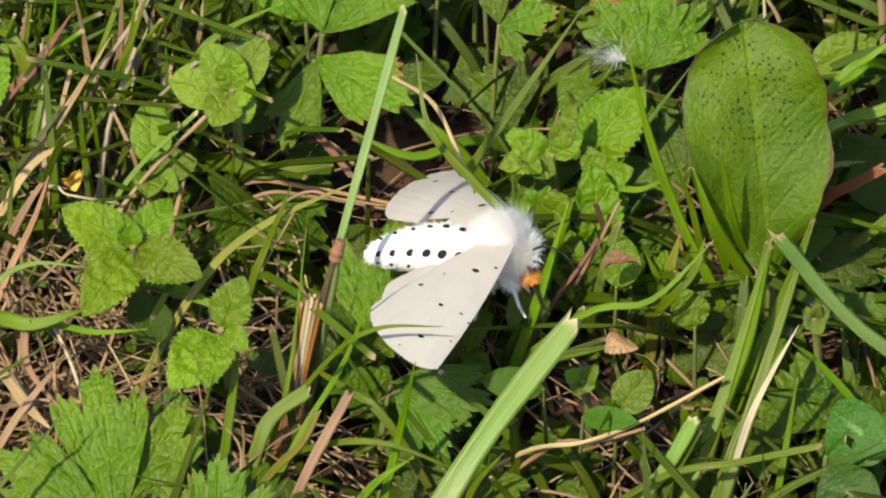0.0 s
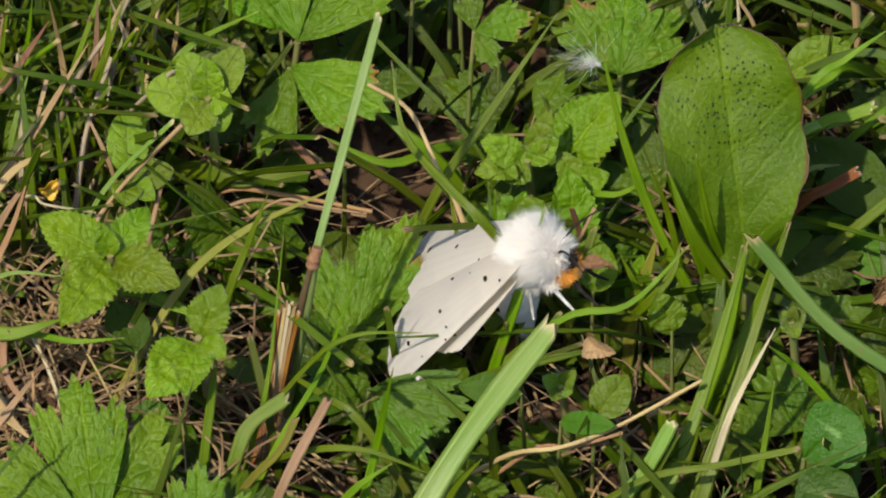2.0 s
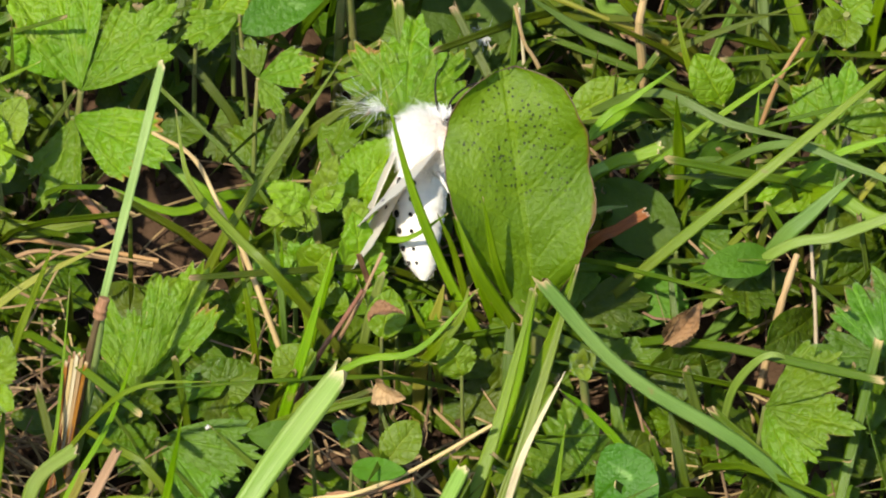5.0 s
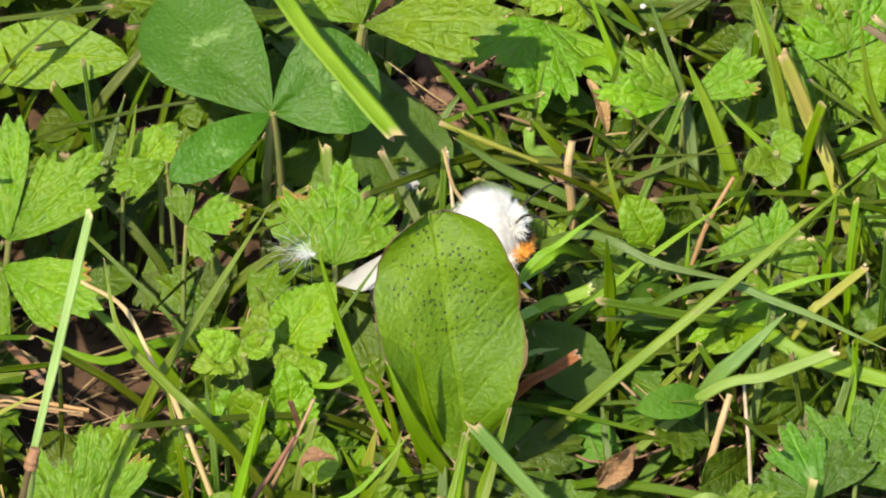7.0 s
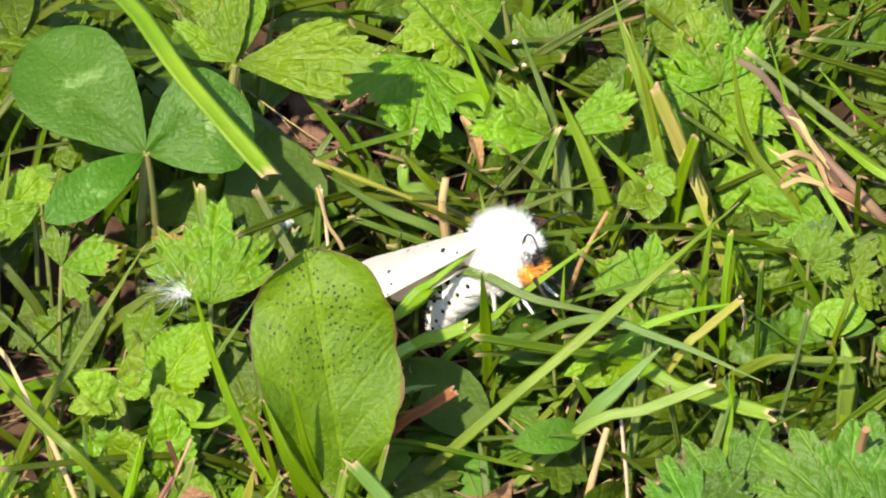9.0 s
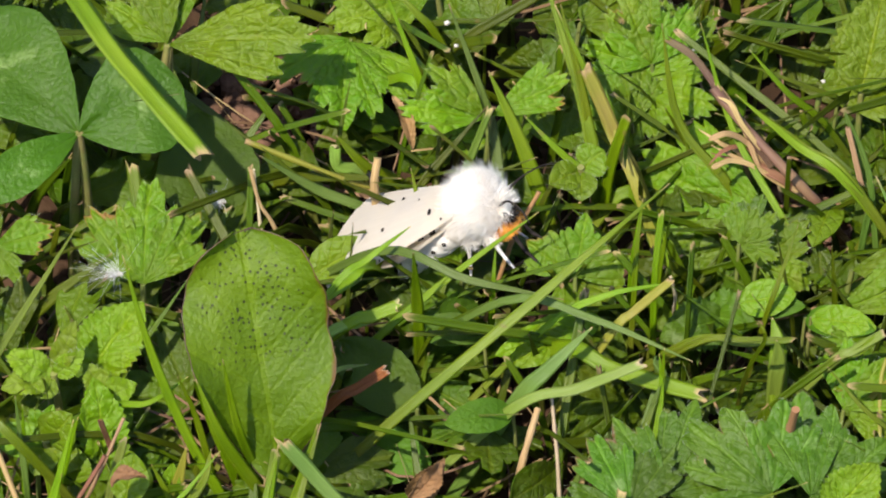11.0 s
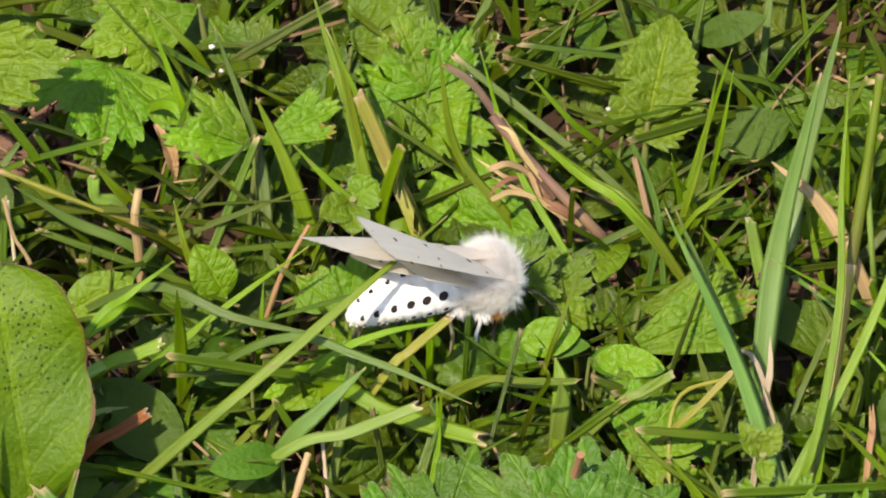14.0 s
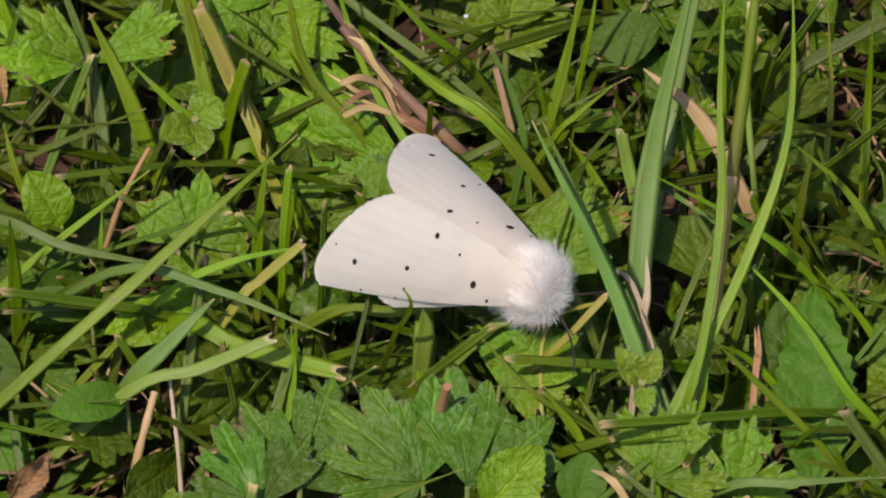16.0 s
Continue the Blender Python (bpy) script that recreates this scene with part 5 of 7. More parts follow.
blade([(17.1, -30.2, -4.8), (20.5, -23.1, 5.0), (23.8, -16.1, 10.0), (27.9, -6.1, 19.0)], 1.26)
blade([(27.1, -27.9, -4.8), (28.1, -24.1, 4.0), (29.0, -20.8, 9.0), (29.9, -17.5, 14.0)], 0.63)
blade([(10.7, -25.6, -4.8), (15.2, -24.2, 4.0), (18.5, -23.1, 8.0), (21.3, -20.2, 12.0)], 1.26, "grass_pale", "cut")
blade([(19.5, -24.2, -4.8), (20.5, -21.3, 5.0), (20.9, -20.0, 8.0), (20.9, -19.2, 12.0)], 1.75, "grass", "cut")
blade([(40.8, -16.3, -4.8), (36.0, -14.5, 5.0), (32.1, -12.9, 10.0), (29.6, -12.9, 13.0)], 0.68)
blade([(-47.4, -1.3, -4.8), (-39.5, -4.7, 6.0), (-35.0, -6.7, 8.0), (-30.6, -5.9, 9.0)], 1.36)
blade([(-41.3, -0.4, -4.8), (-34.6, -4.5, 5.0), (-29.6, -7.6, 8.0), (-25.3, -8.1, 9.0)], 0.58)
blade([(-47.8, -7.6, -4.8), (-39.5, -3.0, 7.0), (-35.6, -0.9, 9.0), (-30.7, -2.0, 10.0)], 0.49, "grass_pale")
blade([(-32.9, 4.8, -4.8), (-26.0, -0.3, 6.0), (-22.0, -3.2, 8.0), (-19.0, -5.1, 8.0)], 1.46)
blade([(-47.3, 33.0, -4.8), (-38.6, 22.8, 12.0), (-35.6, 19.3, 10.0), (-31.6, 15.4, 7.0)], 1.26)
blade([(-29.6, 7.6, -4.8), (-30.4, 9.6, 4.0), (-31.0, 11.1, 9.0), (-31.4, 12.0, 14.0)], 0.68)
blade([(-44.6, 15.6, -4.8), (-38.6, 17.8, 8.0), (-35.5, 18.9, 12.0), (-32.0, 21.0, 17.0)], 0.87, "straw_red")
blade([(-43.2, 5.1, -4.8), (-37.4, 10.5, 6.0), (-33.5, 14.1, 10.0), (-28.5, 17.5, 18.0)], 0.78, "straw")
blade([(-32.4, 17.0, -4.8), (-28.7, 19.5, 9.0), (-27.2, 20.6, 13.0), (-25.4, 22.7, 18.0)], 0.58)
blade([(-30.1, 15.8, -4.8), (-22.4, 20.8, 9.0), (-19.4, 22.8, 12.0), (-13.9, 23.7, 15.0)], 0.68)
blade([(-21.3, -26.8, -4.8), (-21.7, -23.4, 3.0), (-22.2, -20.0, 8.0), (-22.4, -17.5, 11.0)], 2.43)
blade([(-6.7, -26.7, -4.8), (-5.4, -24.0, 3.0), (-3.7, -20.4, 10.0), (-2.3, -20.6, 20.0)], 0.78)
blade([(-19.0, -22.7, -4.8), (-16.0, -18.8, 5.0), (-14.5, -16.9, 8.0), (-11.2, -16.3, 11.0)], 1.26, "grass_pale", "cut")
blade([(-15.7, -28.7, -4.8), (-13.1, -24.8, 4.0), (-11.1, -21.9, 8.0), (-7.8, -17.4, 12.0)], 0.88, "straw", "cut")
blade([(-19.6, -22.0, -4.8), (-15.0, -21.3, 5.0), (-12.1, -20.8, 9.0), (-10.6, -19.6, 12.0)], 0.68, "grass_yellow", "cut")
blade([(-19.1, -15.0, -4.8), (-12.2, -18.2, 5.0), (-5.4, -21.3, 10.0), (1.3, -22.8, 8.0)], 0.58)
blade([(-0.9, -27.1, -4.8), (1.3, -25.4, 4.0), (2.7, -24.3, 8.0), (5.1, -24.1, 12.0)], 0.68)
blade([(2.8, -23.1, -4.8), (-4.5, -17.0, 7.0), (-8.3, -13.8, 8.0), (-12.2, -9.1, 6.0)], 0.78)
blade([(-11.3, -26.0, -4.8), (-8.3, -24.6, 3.0), (-5.9, -23.5, 7.0), (-2.5, -22.9, 10.0)], 0.78)
blade([(-1.8, -17.4, -4.8), (6.6, -19.3, 6.0), (11.8, -20.5, 9.0), (16.6, -18.3, 9.0), (23.8, -15.8, 12.0)], 0.49, "straw", "stem")
blade([(-0.5, -19.0, -4.8), (9.0, -19.5, 7.0), (12.8, -19.7, 8.0), (17.1, -19.0, 9.0)], 0.44, "straw_red", "stem")
blade([(21.9, -24.7, -4.8), (24.7, -21.9, 8.0), (26.5, -20.0, 14.0), (30.0, -14.2, 17.0)], 0.63, "straw_pale")
blade([(10.0, 20.8, -4.8), (3.3, 16.6, 5.0), (-2.6, 13.0, 7.0), (-8.5, 14.5, 9.0)], 0.88)
blade([(-26.6, 18.2, -4.8), (-20.4, 14.9, 4.0), (-15.4, 12.2, 6.0), (-9.5, 12.9, 6.0)], 1.65)
blade([(8.6, 11.6, -4.8), (2.3, 14.0, 5.0), (-1.1, 15.4, 8.0), (-5.6, 19.7, 9.0)], 1.17)
blade([(-23.9, 9.1, -4.8), (-26.2, 11.9, 5.0), (-27.6, 13.7, 9.0), (-30.1, 17.6, 12.0)], 0.39, "straw")
blade([(-42.8, 4.6, -4.8), (-38.4, 8.1, 5.0), (-35.4, 10.5, 9.0), (-31.9, 10.5, 12.0)], 0.78, "straw")
blade([(-41.6, -7.8, -4.8), (-38.1, -0.8, 5.0), (-35.3, 4.9, 8.0), (-33.8, 8.1, 11.0)], 0.58, "straw_red")
blade([(-40.1, 16.8, -4.8), (-34.0, 9.6, 7.0), (-32.4, 7.8, 8.0), (-28.1, 8.5, 6.0)], 0.29, "straw_pale", "stem")
blade([(-24.7, 2.5, -4.8), (-23.7, 5.1, 4.0), (-23.1, 6.4, 7.0), (-22.2, 9.8, 9.0)], 0.58, "straw", "stem")
blade([(-24.3, 14.1, -4.8), (-17.4, 12.5, 4.0), (-11.0, 11.0, 5.0), (-4.1, 9.2, 5.0)], 0.58, "straw_red", "stem")
blade([(-23.4, 10.9, -4.8), (-16.4, 10.9, 4.0), (-11.0, 10.9, 4.0), (-4.6, 9.5, 4.0)], 0.44, "straw", "stem")
blade([(-21.5, 9.9, -4.8), (-12.9, 9.3, 6.0), (-9.0, 9.0, 6.0), (-4.6, 8.1, 6.0)], 0.34, "straw", "stem")
blade([(-14.4, 25.2, -4.8), (-11.8, 18.6, 4.0), (-10.0, 14.1, 7.0), (-8.0, 9.2, 9.0)], 0.83, "straw_red", "stem")
blade([(-15.3, 23.0, -4.8), (-11.0, 17.3, 4.0), (-9.0, 14.6, 6.0), (-7.8, 12.2, 7.0)], 0.49, "straw", "stem")
blade([(-41.3, -2.6, -4.8), (-37.9, -9.6, 5.0), (-35.3, -15.0, 7.0), (-33.2, -18.3, 8.0)], 1.07, "straw")
blade([(-36.4, 4.4, -4.8), (-35.8, -4.2, 6.0), (-35.4, -10.6, 7.0), (-31.9, -16.2, 7.0)], 0.68, "straw_red")
blade([(-42.7, -23.2, -4.8), (-37.7, -17.7, 5.0), (-34.8, -14.6, 8.0), (-32.4, -11.6, 9.0)], 0.68, "straw")

# blades and straws round the dock leaf
blade([(44.5, 30.8, -4.8), (37.7, 22.1, 9.0), (35.5, 19.4, 10.0), (33.2, 17.2, 10.0)], 1.16)
blade([(22.6, 14.7, -4.8), (32.8, 14.8, 8.0), (36.3, 14.8, 10.0), (39.4, 14.8, 12.0)], 0.96, "grass_pale", "cut")
blade([(30.6, 6.8, -4.8), (35.4, 5.2, 4.0), (42.4, 7.5, 10.0), (49.0, 10.7, 14.0), (56.1, 14.6, 18.0), (63.3, 20.1, 20.0)], 0.95)
blade([(30.5, 13.8, -4.8), (36.8, 15.9, 5.0), (43.8, 18.1, 11.0), (52.0, 20.2, 17.0)], 0.72)
blade([(36.1, 19.9, -4.8), (48.4, 14.5, 12.0), (55.9, 11.2, 13.0), (64.4, 7.4, 11.0)], 0.77, "grass_blue")
blade([(42.2, 4.5, -4.8), (49.0, 7.1, 7.0), (51.9, 8.2, 10.0), (55.9, 10.2, 13.0)], 1.45, "grass_blue")
blade([(37.7, 4.7, -4.8), (48.7, 4.9, 9.0), (54.1, 5.0, 11.0), (59.8, 5.8, 13.0)], 0.96, "grass_pale", "cut")
blade([(24.9, 7.6, -4.8), (32.8, 8.8, 6.0), (35.5, 9.2, 8.0), (38.0, 10.2, 9.0)], 0.58, "burnt", "cut")
blade([(25.1, 7.2, -4.8), (33.0, 8.3, 6.0), (35.7, 8.7, 8.0), (38.3, 9.8, 9.0)], 0.48, "burnt", "cut")
blade([(26.6, 1.4, -4.8), (24.9, 2.0, 4.0), (22.5, 2.7, 13.0), (21.1, 2.3, 18.0)], 1.25)
blade([(5.6, 13.3, -4.8), (13.6, 8.9, 7.0), (17.4, 6.8, 10.0), (20.8, 6.1, 14.0)], 0.58)
blade([(-11.1, 23.8, -4.8), (-3.9, 28.2, 9.0), (-0.2, 30.3, 13.0), (1.0, 33.6, 17.0)], 0.77)
blade([(7.4, -0.1, -4.8), (8.8, 0.9, 4.0), (9.9, 1.7, 9.0), (11.2, 2.2, 14.0)], 0.96)
blade([(6.3, -1.1, -4.8), (6.4, 1.3, 3.0), (6.5, 3.4, 8.0), (6.5, 4.8, 13.0)], 0.58)
blade([(4.6, -1.0, -4.8), (4.0, 0.7, 3.0), (3.4, 2.3, 8.0), (2.6, 5.3, 12.0)], 0.58)
blade([(1.0, 66.5, -4.8), (10.2, 48.9, 20.0), (16.6, 36.8, 21.0), (23.3, 27.0, 19.0)], 1.93, "grass", "cut", -20)
blade([(29.1, 26.1, -4.8), (28.2, 30.0, 8.0), (28.0, 30.9, 10.0), (27.9, 31.2, 12.0)], 0.34, "straw_pale", "stem")
blade([(33.2, 27.3, -4.8), (29.7, 29.2, 6.0), (28.3, 29.9, 9.0), (27.6, 31.3, 12.0)], 0.43, "straw", "stem")
blade([(46.9, 28.9, -4.8), (39.3, 30.7, 5.0), (33.4, 32.1, 8.0), (28.5, 32.8, 12.0)], 0.97, "grass_blue")
blade([(48.7, 32.4, -4.8), (40.9, 32.9, 5.0), (35.5, 33.3, 8.0), (27.4, 35.5, 11.0)], 0.68, "grass_yellow", "stem")
blade([(39.5, 29.3, -4.8), (38.7, 30.2, 6.0), (38.4, 30.6, 10.0), (38.8, 31.8, 12.0)], 0.97, "straw", "stem")
blade([(46.3, 35.9, -4.8), (41.6, 35.1, 4.0), (38.0, 34.4, 8.0), (35.4, 35.6, 11.0)], 1.26)
blade([(44.9, 38.9, -4.8), (38.2, 36.4, 5.0), (35.6, 35.5, 7.0), (35.3, 36.4, 9.0)], 1.06, "grass_pale", "cut")
blade([(22.7, 10.3, -4.8), (33.4, 17.0, 11.0), (37.0, 19.2, 13.0), (41.0, 21.5, 14.5)], 0.68)
blade([(23.6, 16.0, -4.8), (34.3, 14.8, 9.0), (37.2, 14.5, 11.0), (39.6, 14.7, 12.0)], 1.16, "grass", "cut")
blade([(41.8, 16.0, -4.8), (41.4, 15.8, 5.0), (41.1, 15.6, 12.0), (40.7, 14.5, 19.0)], 1.06)
blade([(27.4, 28.5, -4.8), (38.2, 21.9, 11.0), (45.7, 17.2, 12.0), (53.9, 16.1, 10.0)], 0.82, "grass_blue")
blade([(47.4, 15.5, -4.8), (47.6, 16.2, 4.0), (47.8, 16.9, 10.0), (48.2, 19.2, 14.0)], 0.58)
blade([(46.3, 21.3, -4.8), (49.4, 24.2, 6.0), (50.7, 25.4, 9.0), (52.6, 26.9, 12.0)], 0.53, "straw_red", "stem")
blade([(50.3, 27.4, -4.8), (49.8, 32.1, 3.0), (49.2, 38.1, 9.0), (45.9, 44.2, 18.0)], 1.06, "grass_blue")
blade([(55.6, 28.4, -4.8), (53.8, 31.8, 3.0), (51.6, 35.9, 9.0), (49.1, 39.6, 14.0)], 1.35)
blade([(58.9, 29.0, -4.8), (58.4, 32.8, 3.0), (57.7, 37.5, 9.0), (54.4, 47.7, 18.0)], 1.26)
blade([(65.0, 29.6, -4.8), (62.5, 32.3, 4.0), (60.4, 34.6, 9.0), (57.6, 38.4, 15.0)], 1.26, "grass_yellow", "cut")
blade([(57.8, 30.8, -4.8), (58.8, 31.9, 4.0), (59.5, 32.7, 9.0), (60.8, 33.4, 14.0)], 0.97, "grass", "cut")
blade([(65.1, 31.9, -4.8), (59.3, 32.9, 5.0), (55.4, 33.6, 9.0), (52.0, 35.9, 12.0)], 0.77)
blade([(35.1, 52.7, -4.8), (41.7, 44.9, 8.0), (43.6, 42.7, 8.0), (40.4, 47.6, 17.0)], 0.97)
blade([(51.2, 45.5, -4.8), (45.5, 47.8, 9.0), (43.5, 48.6, 12.0), (40.7, 51.0, 14.0)], 0.77)
blade([(68.4, 28.7, -4.8), (65.8, 21.3, 5.0), (64.5, 17.7, 4.0), (62.8, 23.2, 12.0)], 0.48)
blade([(59.2, 17.6, -4.8), (60.0, 19.7, 5.0), (60.5, 21.2, 10.0), (61.3, 22.9, 15.0)], 0.58)
blade([(61.4, 17.1, -4.8), (62.1, 18.3, 5.0), (62.5, 19.1, 10.0), (63.5, 20.5, 15.0)], 0.68)
blade([(57.4, -0.5, -4.8), (59.2, 2.1, 3.0), (61.3, 5.2, 9.0), (61.8, 6.6, 14.0)], 0.68)
blade([(54.7, 15.4, -4.8), (64.4, 12.3, 8.0), (69.2, 10.8, 9.0), (73.5, 10.2, 10.0)], 0.58, "grass", "cut")
blade([(52.4, -6.3, -4.8), (52.3, 1.0, 5.0), (52.2, 3.7, 7.0), (52.1, 6.5, 9.0)], 0.43, "straw_pale", "stem")
blade([(46.6, -3.3, -4.8), (48.9, 0.6, 5.0), (49.9, 2.4, 8.0), (50.8, 4.7, 9.0)], 0.77, "straw", "stem")
blade([(45.3, 18.9, -4.8), (53.2, 12.4, 8.0), (57.7, 8.7, 9.0), (65.1, 4.4, 10.0)], 1.45, "grass", "cut")
blade([(52.8, 29.6, -4.8), (60.1, 32.3, 5.0), (62.2, 33.1, 4.0), (55.2, 43.5, 18.0)], 1.25)
blade([(59.8, 32.3, -4.8), (58.4, 36.2, 6.0), (57.0, 40.0, 13.0), (55.7, 43.5, 18.0)], 0.77)
blade([(65.3, 23.9, -4.8), (62.0, 30.7, 6.0), (59.7, 35.2, 10.0), (57.7, 39.4, 14.0)], 1.06, "grass_yellow", "cut")
blade([(46.1, 23.0, -4.8), (43.8, 25.9, 5.0), (42.4, 27.7, 9.0), (41.6, 30.4, 12.0)], 0.68)

# brown stem and blades round the last resting place
blade([(80.7, 32.2, -4.8), (78.2, 29.7, 4.0), (76.0, 30.0, 7.5), (71.5, 33.7, 11.2), (68.6, 36.3, 14.0)], 1.12, "stalk", "stem")
blade([(73.5, 31.4, 8.6), (69.9, 35.1, 13.0), (67.2, 38.2, 15.8), (64.8, 39.6, 17.0)], 0.7, "purple", "cut")
blade([(72.6, 31.0, 8.0), (70.8, 34.5, 12.0), (68.9, 36.4, 14.4)], 0.5, "straw", "cut")
blade([(79.6, 35.5, -4.8), (76.5, 31.7, 4.0), (73.7, 31.1, 8.0), (68.3, 33.1, 9.0)], 0.9, "straw_red")
blade([(83.5, 29.5, -4.8), (76.5, 30.9, 5.0), (72.6, 31.7, 8.0), (68.3, 33.1, 10.0)], 0.66, "straw")
blade([(91.0, 17.3, -4.8), (80.3, 25.4, 12.0), (76.0, 28.7, 14.0), (70.3, 31.5, 18.0)], 0.84)
blade([(82.6, 30.4, -4.8), (84.6, 33.2, 4.0), (86.5, 36.2, 10.0), (88.7, 38.0, 19.0)], 0.61)
blade([(81.3, 29.7, -4.8), (85.3, 28.1, 9.0), (86.5, 27.6, 12.0), (88.7, 27.2, 15.0)], 0.47)
blade([(93.2, -8.7, -4.8), (90.5, -2.1, 5.0), (86.0, 9.1, 14.0), (81.5, 15.9, 24.0)], 1.22, "grass_blue")
blade([(87.6, 10.2, -4.8), (90.1, 17.7, 6.0), (93.1, 26.6, 13.0), (97.3, 35.8, 24.0)], 1.87, "grass_blue")
blade([(92.9, -4.6, -4.8), (85.9, -1.2, 5.0), (79.4, 2.0, 9.0), (75.8, 5.2, 12.0)], 0.56)
blade([(68.2, 11.2, -4.8), (71.1, 14.2, 7.0), (72.5, 15.7, 11.0), (74.5, 19.0, 15.0)], 0.47)
blade([(79.2, 19.2, -4.8), (75.1, 25.8, 5.0), (70.3, 33.7, 11.0), (67.7, 39.5, 19.0)], 0.66)
blade([(80.7, 27.2, -4.8), (81.2, 28.9, 4.0), (81.6, 30.3, 9.0), (79.8, 33.0, 14.0)], 1.12, "grass_blue")
blade([(75.3, 27.3, -4.8), (70.3, 31.9, 5.0), (65.7, 36.1, 10.0), (64.4, 40.6, 18.0)], 0.84)
blade([(84.1, 38.8, -4.8), (79.1, 38.3, 6.0), (75.5, 37.9, 11.0), (72.1, 39.7, 15.0)], 0.66)
blade([(67.9, 8.6, -4.8), (76.2, 8.6, 8.0), (78.5, 8.6, 10.0), (80.9, 8.6, 12.0)], 0.84, "grass_pale", "cut")
blade([(71.4, -0.7, -4.8), (71.9, 7.9, 7.0), (72.1, 10.5, 9.0), (71.8, 12.8, 10.0)], 1.59)
blade([(54.0, 14.2, -4.8), (64.5, 11.0, 9.0), (69.1, 9.6, 11.0), (73.5, 8.6, 12.0)], 0.61)
blade([(70.0, -1.4, -4.8), (61.8, 7.2, 10.0), (61.4, 7.7, 8.0), (58.2, 1.6, 3.0)], 0.66, "grass_blue")
blade([(41.0, 11.8, -4.8), (51.9, 13.6, 9.0), (57.2, 14.5, 12.0), (63.1, 14.8, 13.0)], 0.66)
blade([(63.9, 19.3, -4.8), (63.7, 17.4, 6.0), (63.7, 16.7, 9.0), (63.2, 16.3, 12.0)], 0.37, "straw_pale", "stem")
blade([(79.1, -6.6, -4.8), (80.1, 0.4, 4.0), (81.2, 8.0, 9.0), (85.5, 7.2, 13.0)], 0.45, "grass_yellow", "stem")
blade([(68.4, 12.2, -4.8), (69.2, 7.7, 9.0), (70.2, 4.4, 17.0), (69.6, 4.8, 19.0)], 0.40, "grass", "taper")
blade([(58.4, -4.5, -4.8), (59.7, -0.5, 3.0), (61.4, 4.6, 9.0), (61.4, 6.8, 13.0)], 0.60)
blade([(61.5, 12.9, -4.8), (61.7, 15.2, 6.0), (61.9, 16.9, 12.0), (62.6, 19.5, 17.0)], 0.60, "grass", "cut")
blade([(59.4, 13.9, -4.8), (60.2, 17.7, 8.0), (60.5, 19.4, 12.0), (61.2, 21.9, 16.0)], 0.52)
blade([(48.0, 7.6, -4.8), (57.4, 11.5, 10.0), (59.6, 12.5, 12.0), (62.9, 13.3, 15.0)], 0.78, "grass_yellow", "cut")
blade([(55.0, 15.2, -4.8), (65.2, 11.1, 9.0), (69.4, 9.5, 11.0), (73.4, 8.6, 12.0)], 0.60)
blade([(71.0, 5.7, -4.8), (71.6, 7.3, 7.0), (71.9, 7.9, 10.0), (71.7, 8.5, 12.0)], 1.47, "grass_pale")
blade([(69.1, 10.7, -4.8), (76.8, 8.9, 8.0), (78.9, 8.4, 10.0), (80.9, 8.7, 12.0)], 0.69, "grass", "cut")
blade([(74.5, 5.5, -4.8), (79.1, 5.5, 6.0), (82.5, 5.5, 11.0), (85.6, 6.9, 14.0)], 0.56, "grass_yellow", "cut")
blade([(91.5, -10.0, -4.8), (89.8, -4.7, 4.0), (86.4, 6.0, 14.0), (80.4, 14.4, 26.0)], 1.29, "grass_blue")
blade([(87.3, 6.3, -4.8), (88.9, 12.7, 6.0), (90.9, 20.7, 14.0), (94.7, 28.4, 26.0)], 1.90, "grass_blue")
blade([(102.9, 18.7, -4.8), (97.6, 22.8, 9.0), (94.6, 25.1, 14.0), (90.9, 26.9, 17.0)], 1.29, "straw")
blade([(87.0, -9.8, -4.8), (89.4, -4.6, 4.0), (93.1, 3.6, 12.0), (95.7, 12.6, 20.0)], 1.21, "grass_yellow", "stem")
blade([(95.7, 12.6, 20.0), (97.2, 17.6, 26.0), (98.6, 22.5, 32.0)], 1.03, "grass", "stem")
blade([(85.1, -6.2, -4.8), (87.7, -3.9, 4.0), (91.3, -0.8, 12.0), (94.2, 8.1, 20.0), (94.9, 15.4, 26.0), (96.1, 22.8, 32.0)], 0.73)
blade([(82.8, -9.8, -4.8), (86.6, -5.2, 5.0), (90.0, -1.2, 10.0), (95.8, 6.0, 17.0), (100.0, 13.3, 24.0), (101.2, 22.3, 32.0)], 0.86)
blade([(109.0, 11.1, -4.8), (103.7, 11.9, 6.0), (98.3, 12.7, 13.0), (89.3, 13.7, 20.0)], 0.60)
blade([(107.4, -7.0, -4.8), (101.5, -4.0, 6.0), (96.0, -1.2, 12.0), (92.9, -0.4, 16.0)], 0.60)
blade([(85.3, 29.7, -4.8), (86.6, 31.6, 9.0), (87.5, 32.6, 15.0), (88.4, 34.6, 20.0)], 0.43)
blade([(81.1, 24.6, -4.8), (83.6, 28.2, 7.0), (85.5, 31.0, 13.0), (87.1, 34.7, 20.0)], 0.60)
blade([(77.0, 25.9, -4.8), (83.7, 26.1, 10.0), (85.8, 26.2, 13.0), (88.6, 26.4, 16.0)], 0.47)
blade([(91.5, 18.4, -4.8), (80.0, 25.3, 12.0), (75.3, 28.1, 15.0), (70.0, 30.9, 19.0)], 0.86)
blade([(86.9, 2.9, -4.8), (88.5, 7.2, 9.0), (89.0, 8.6, 12.0), (89.1, 10.6, 14.0)], 0.60, "straw_pale")
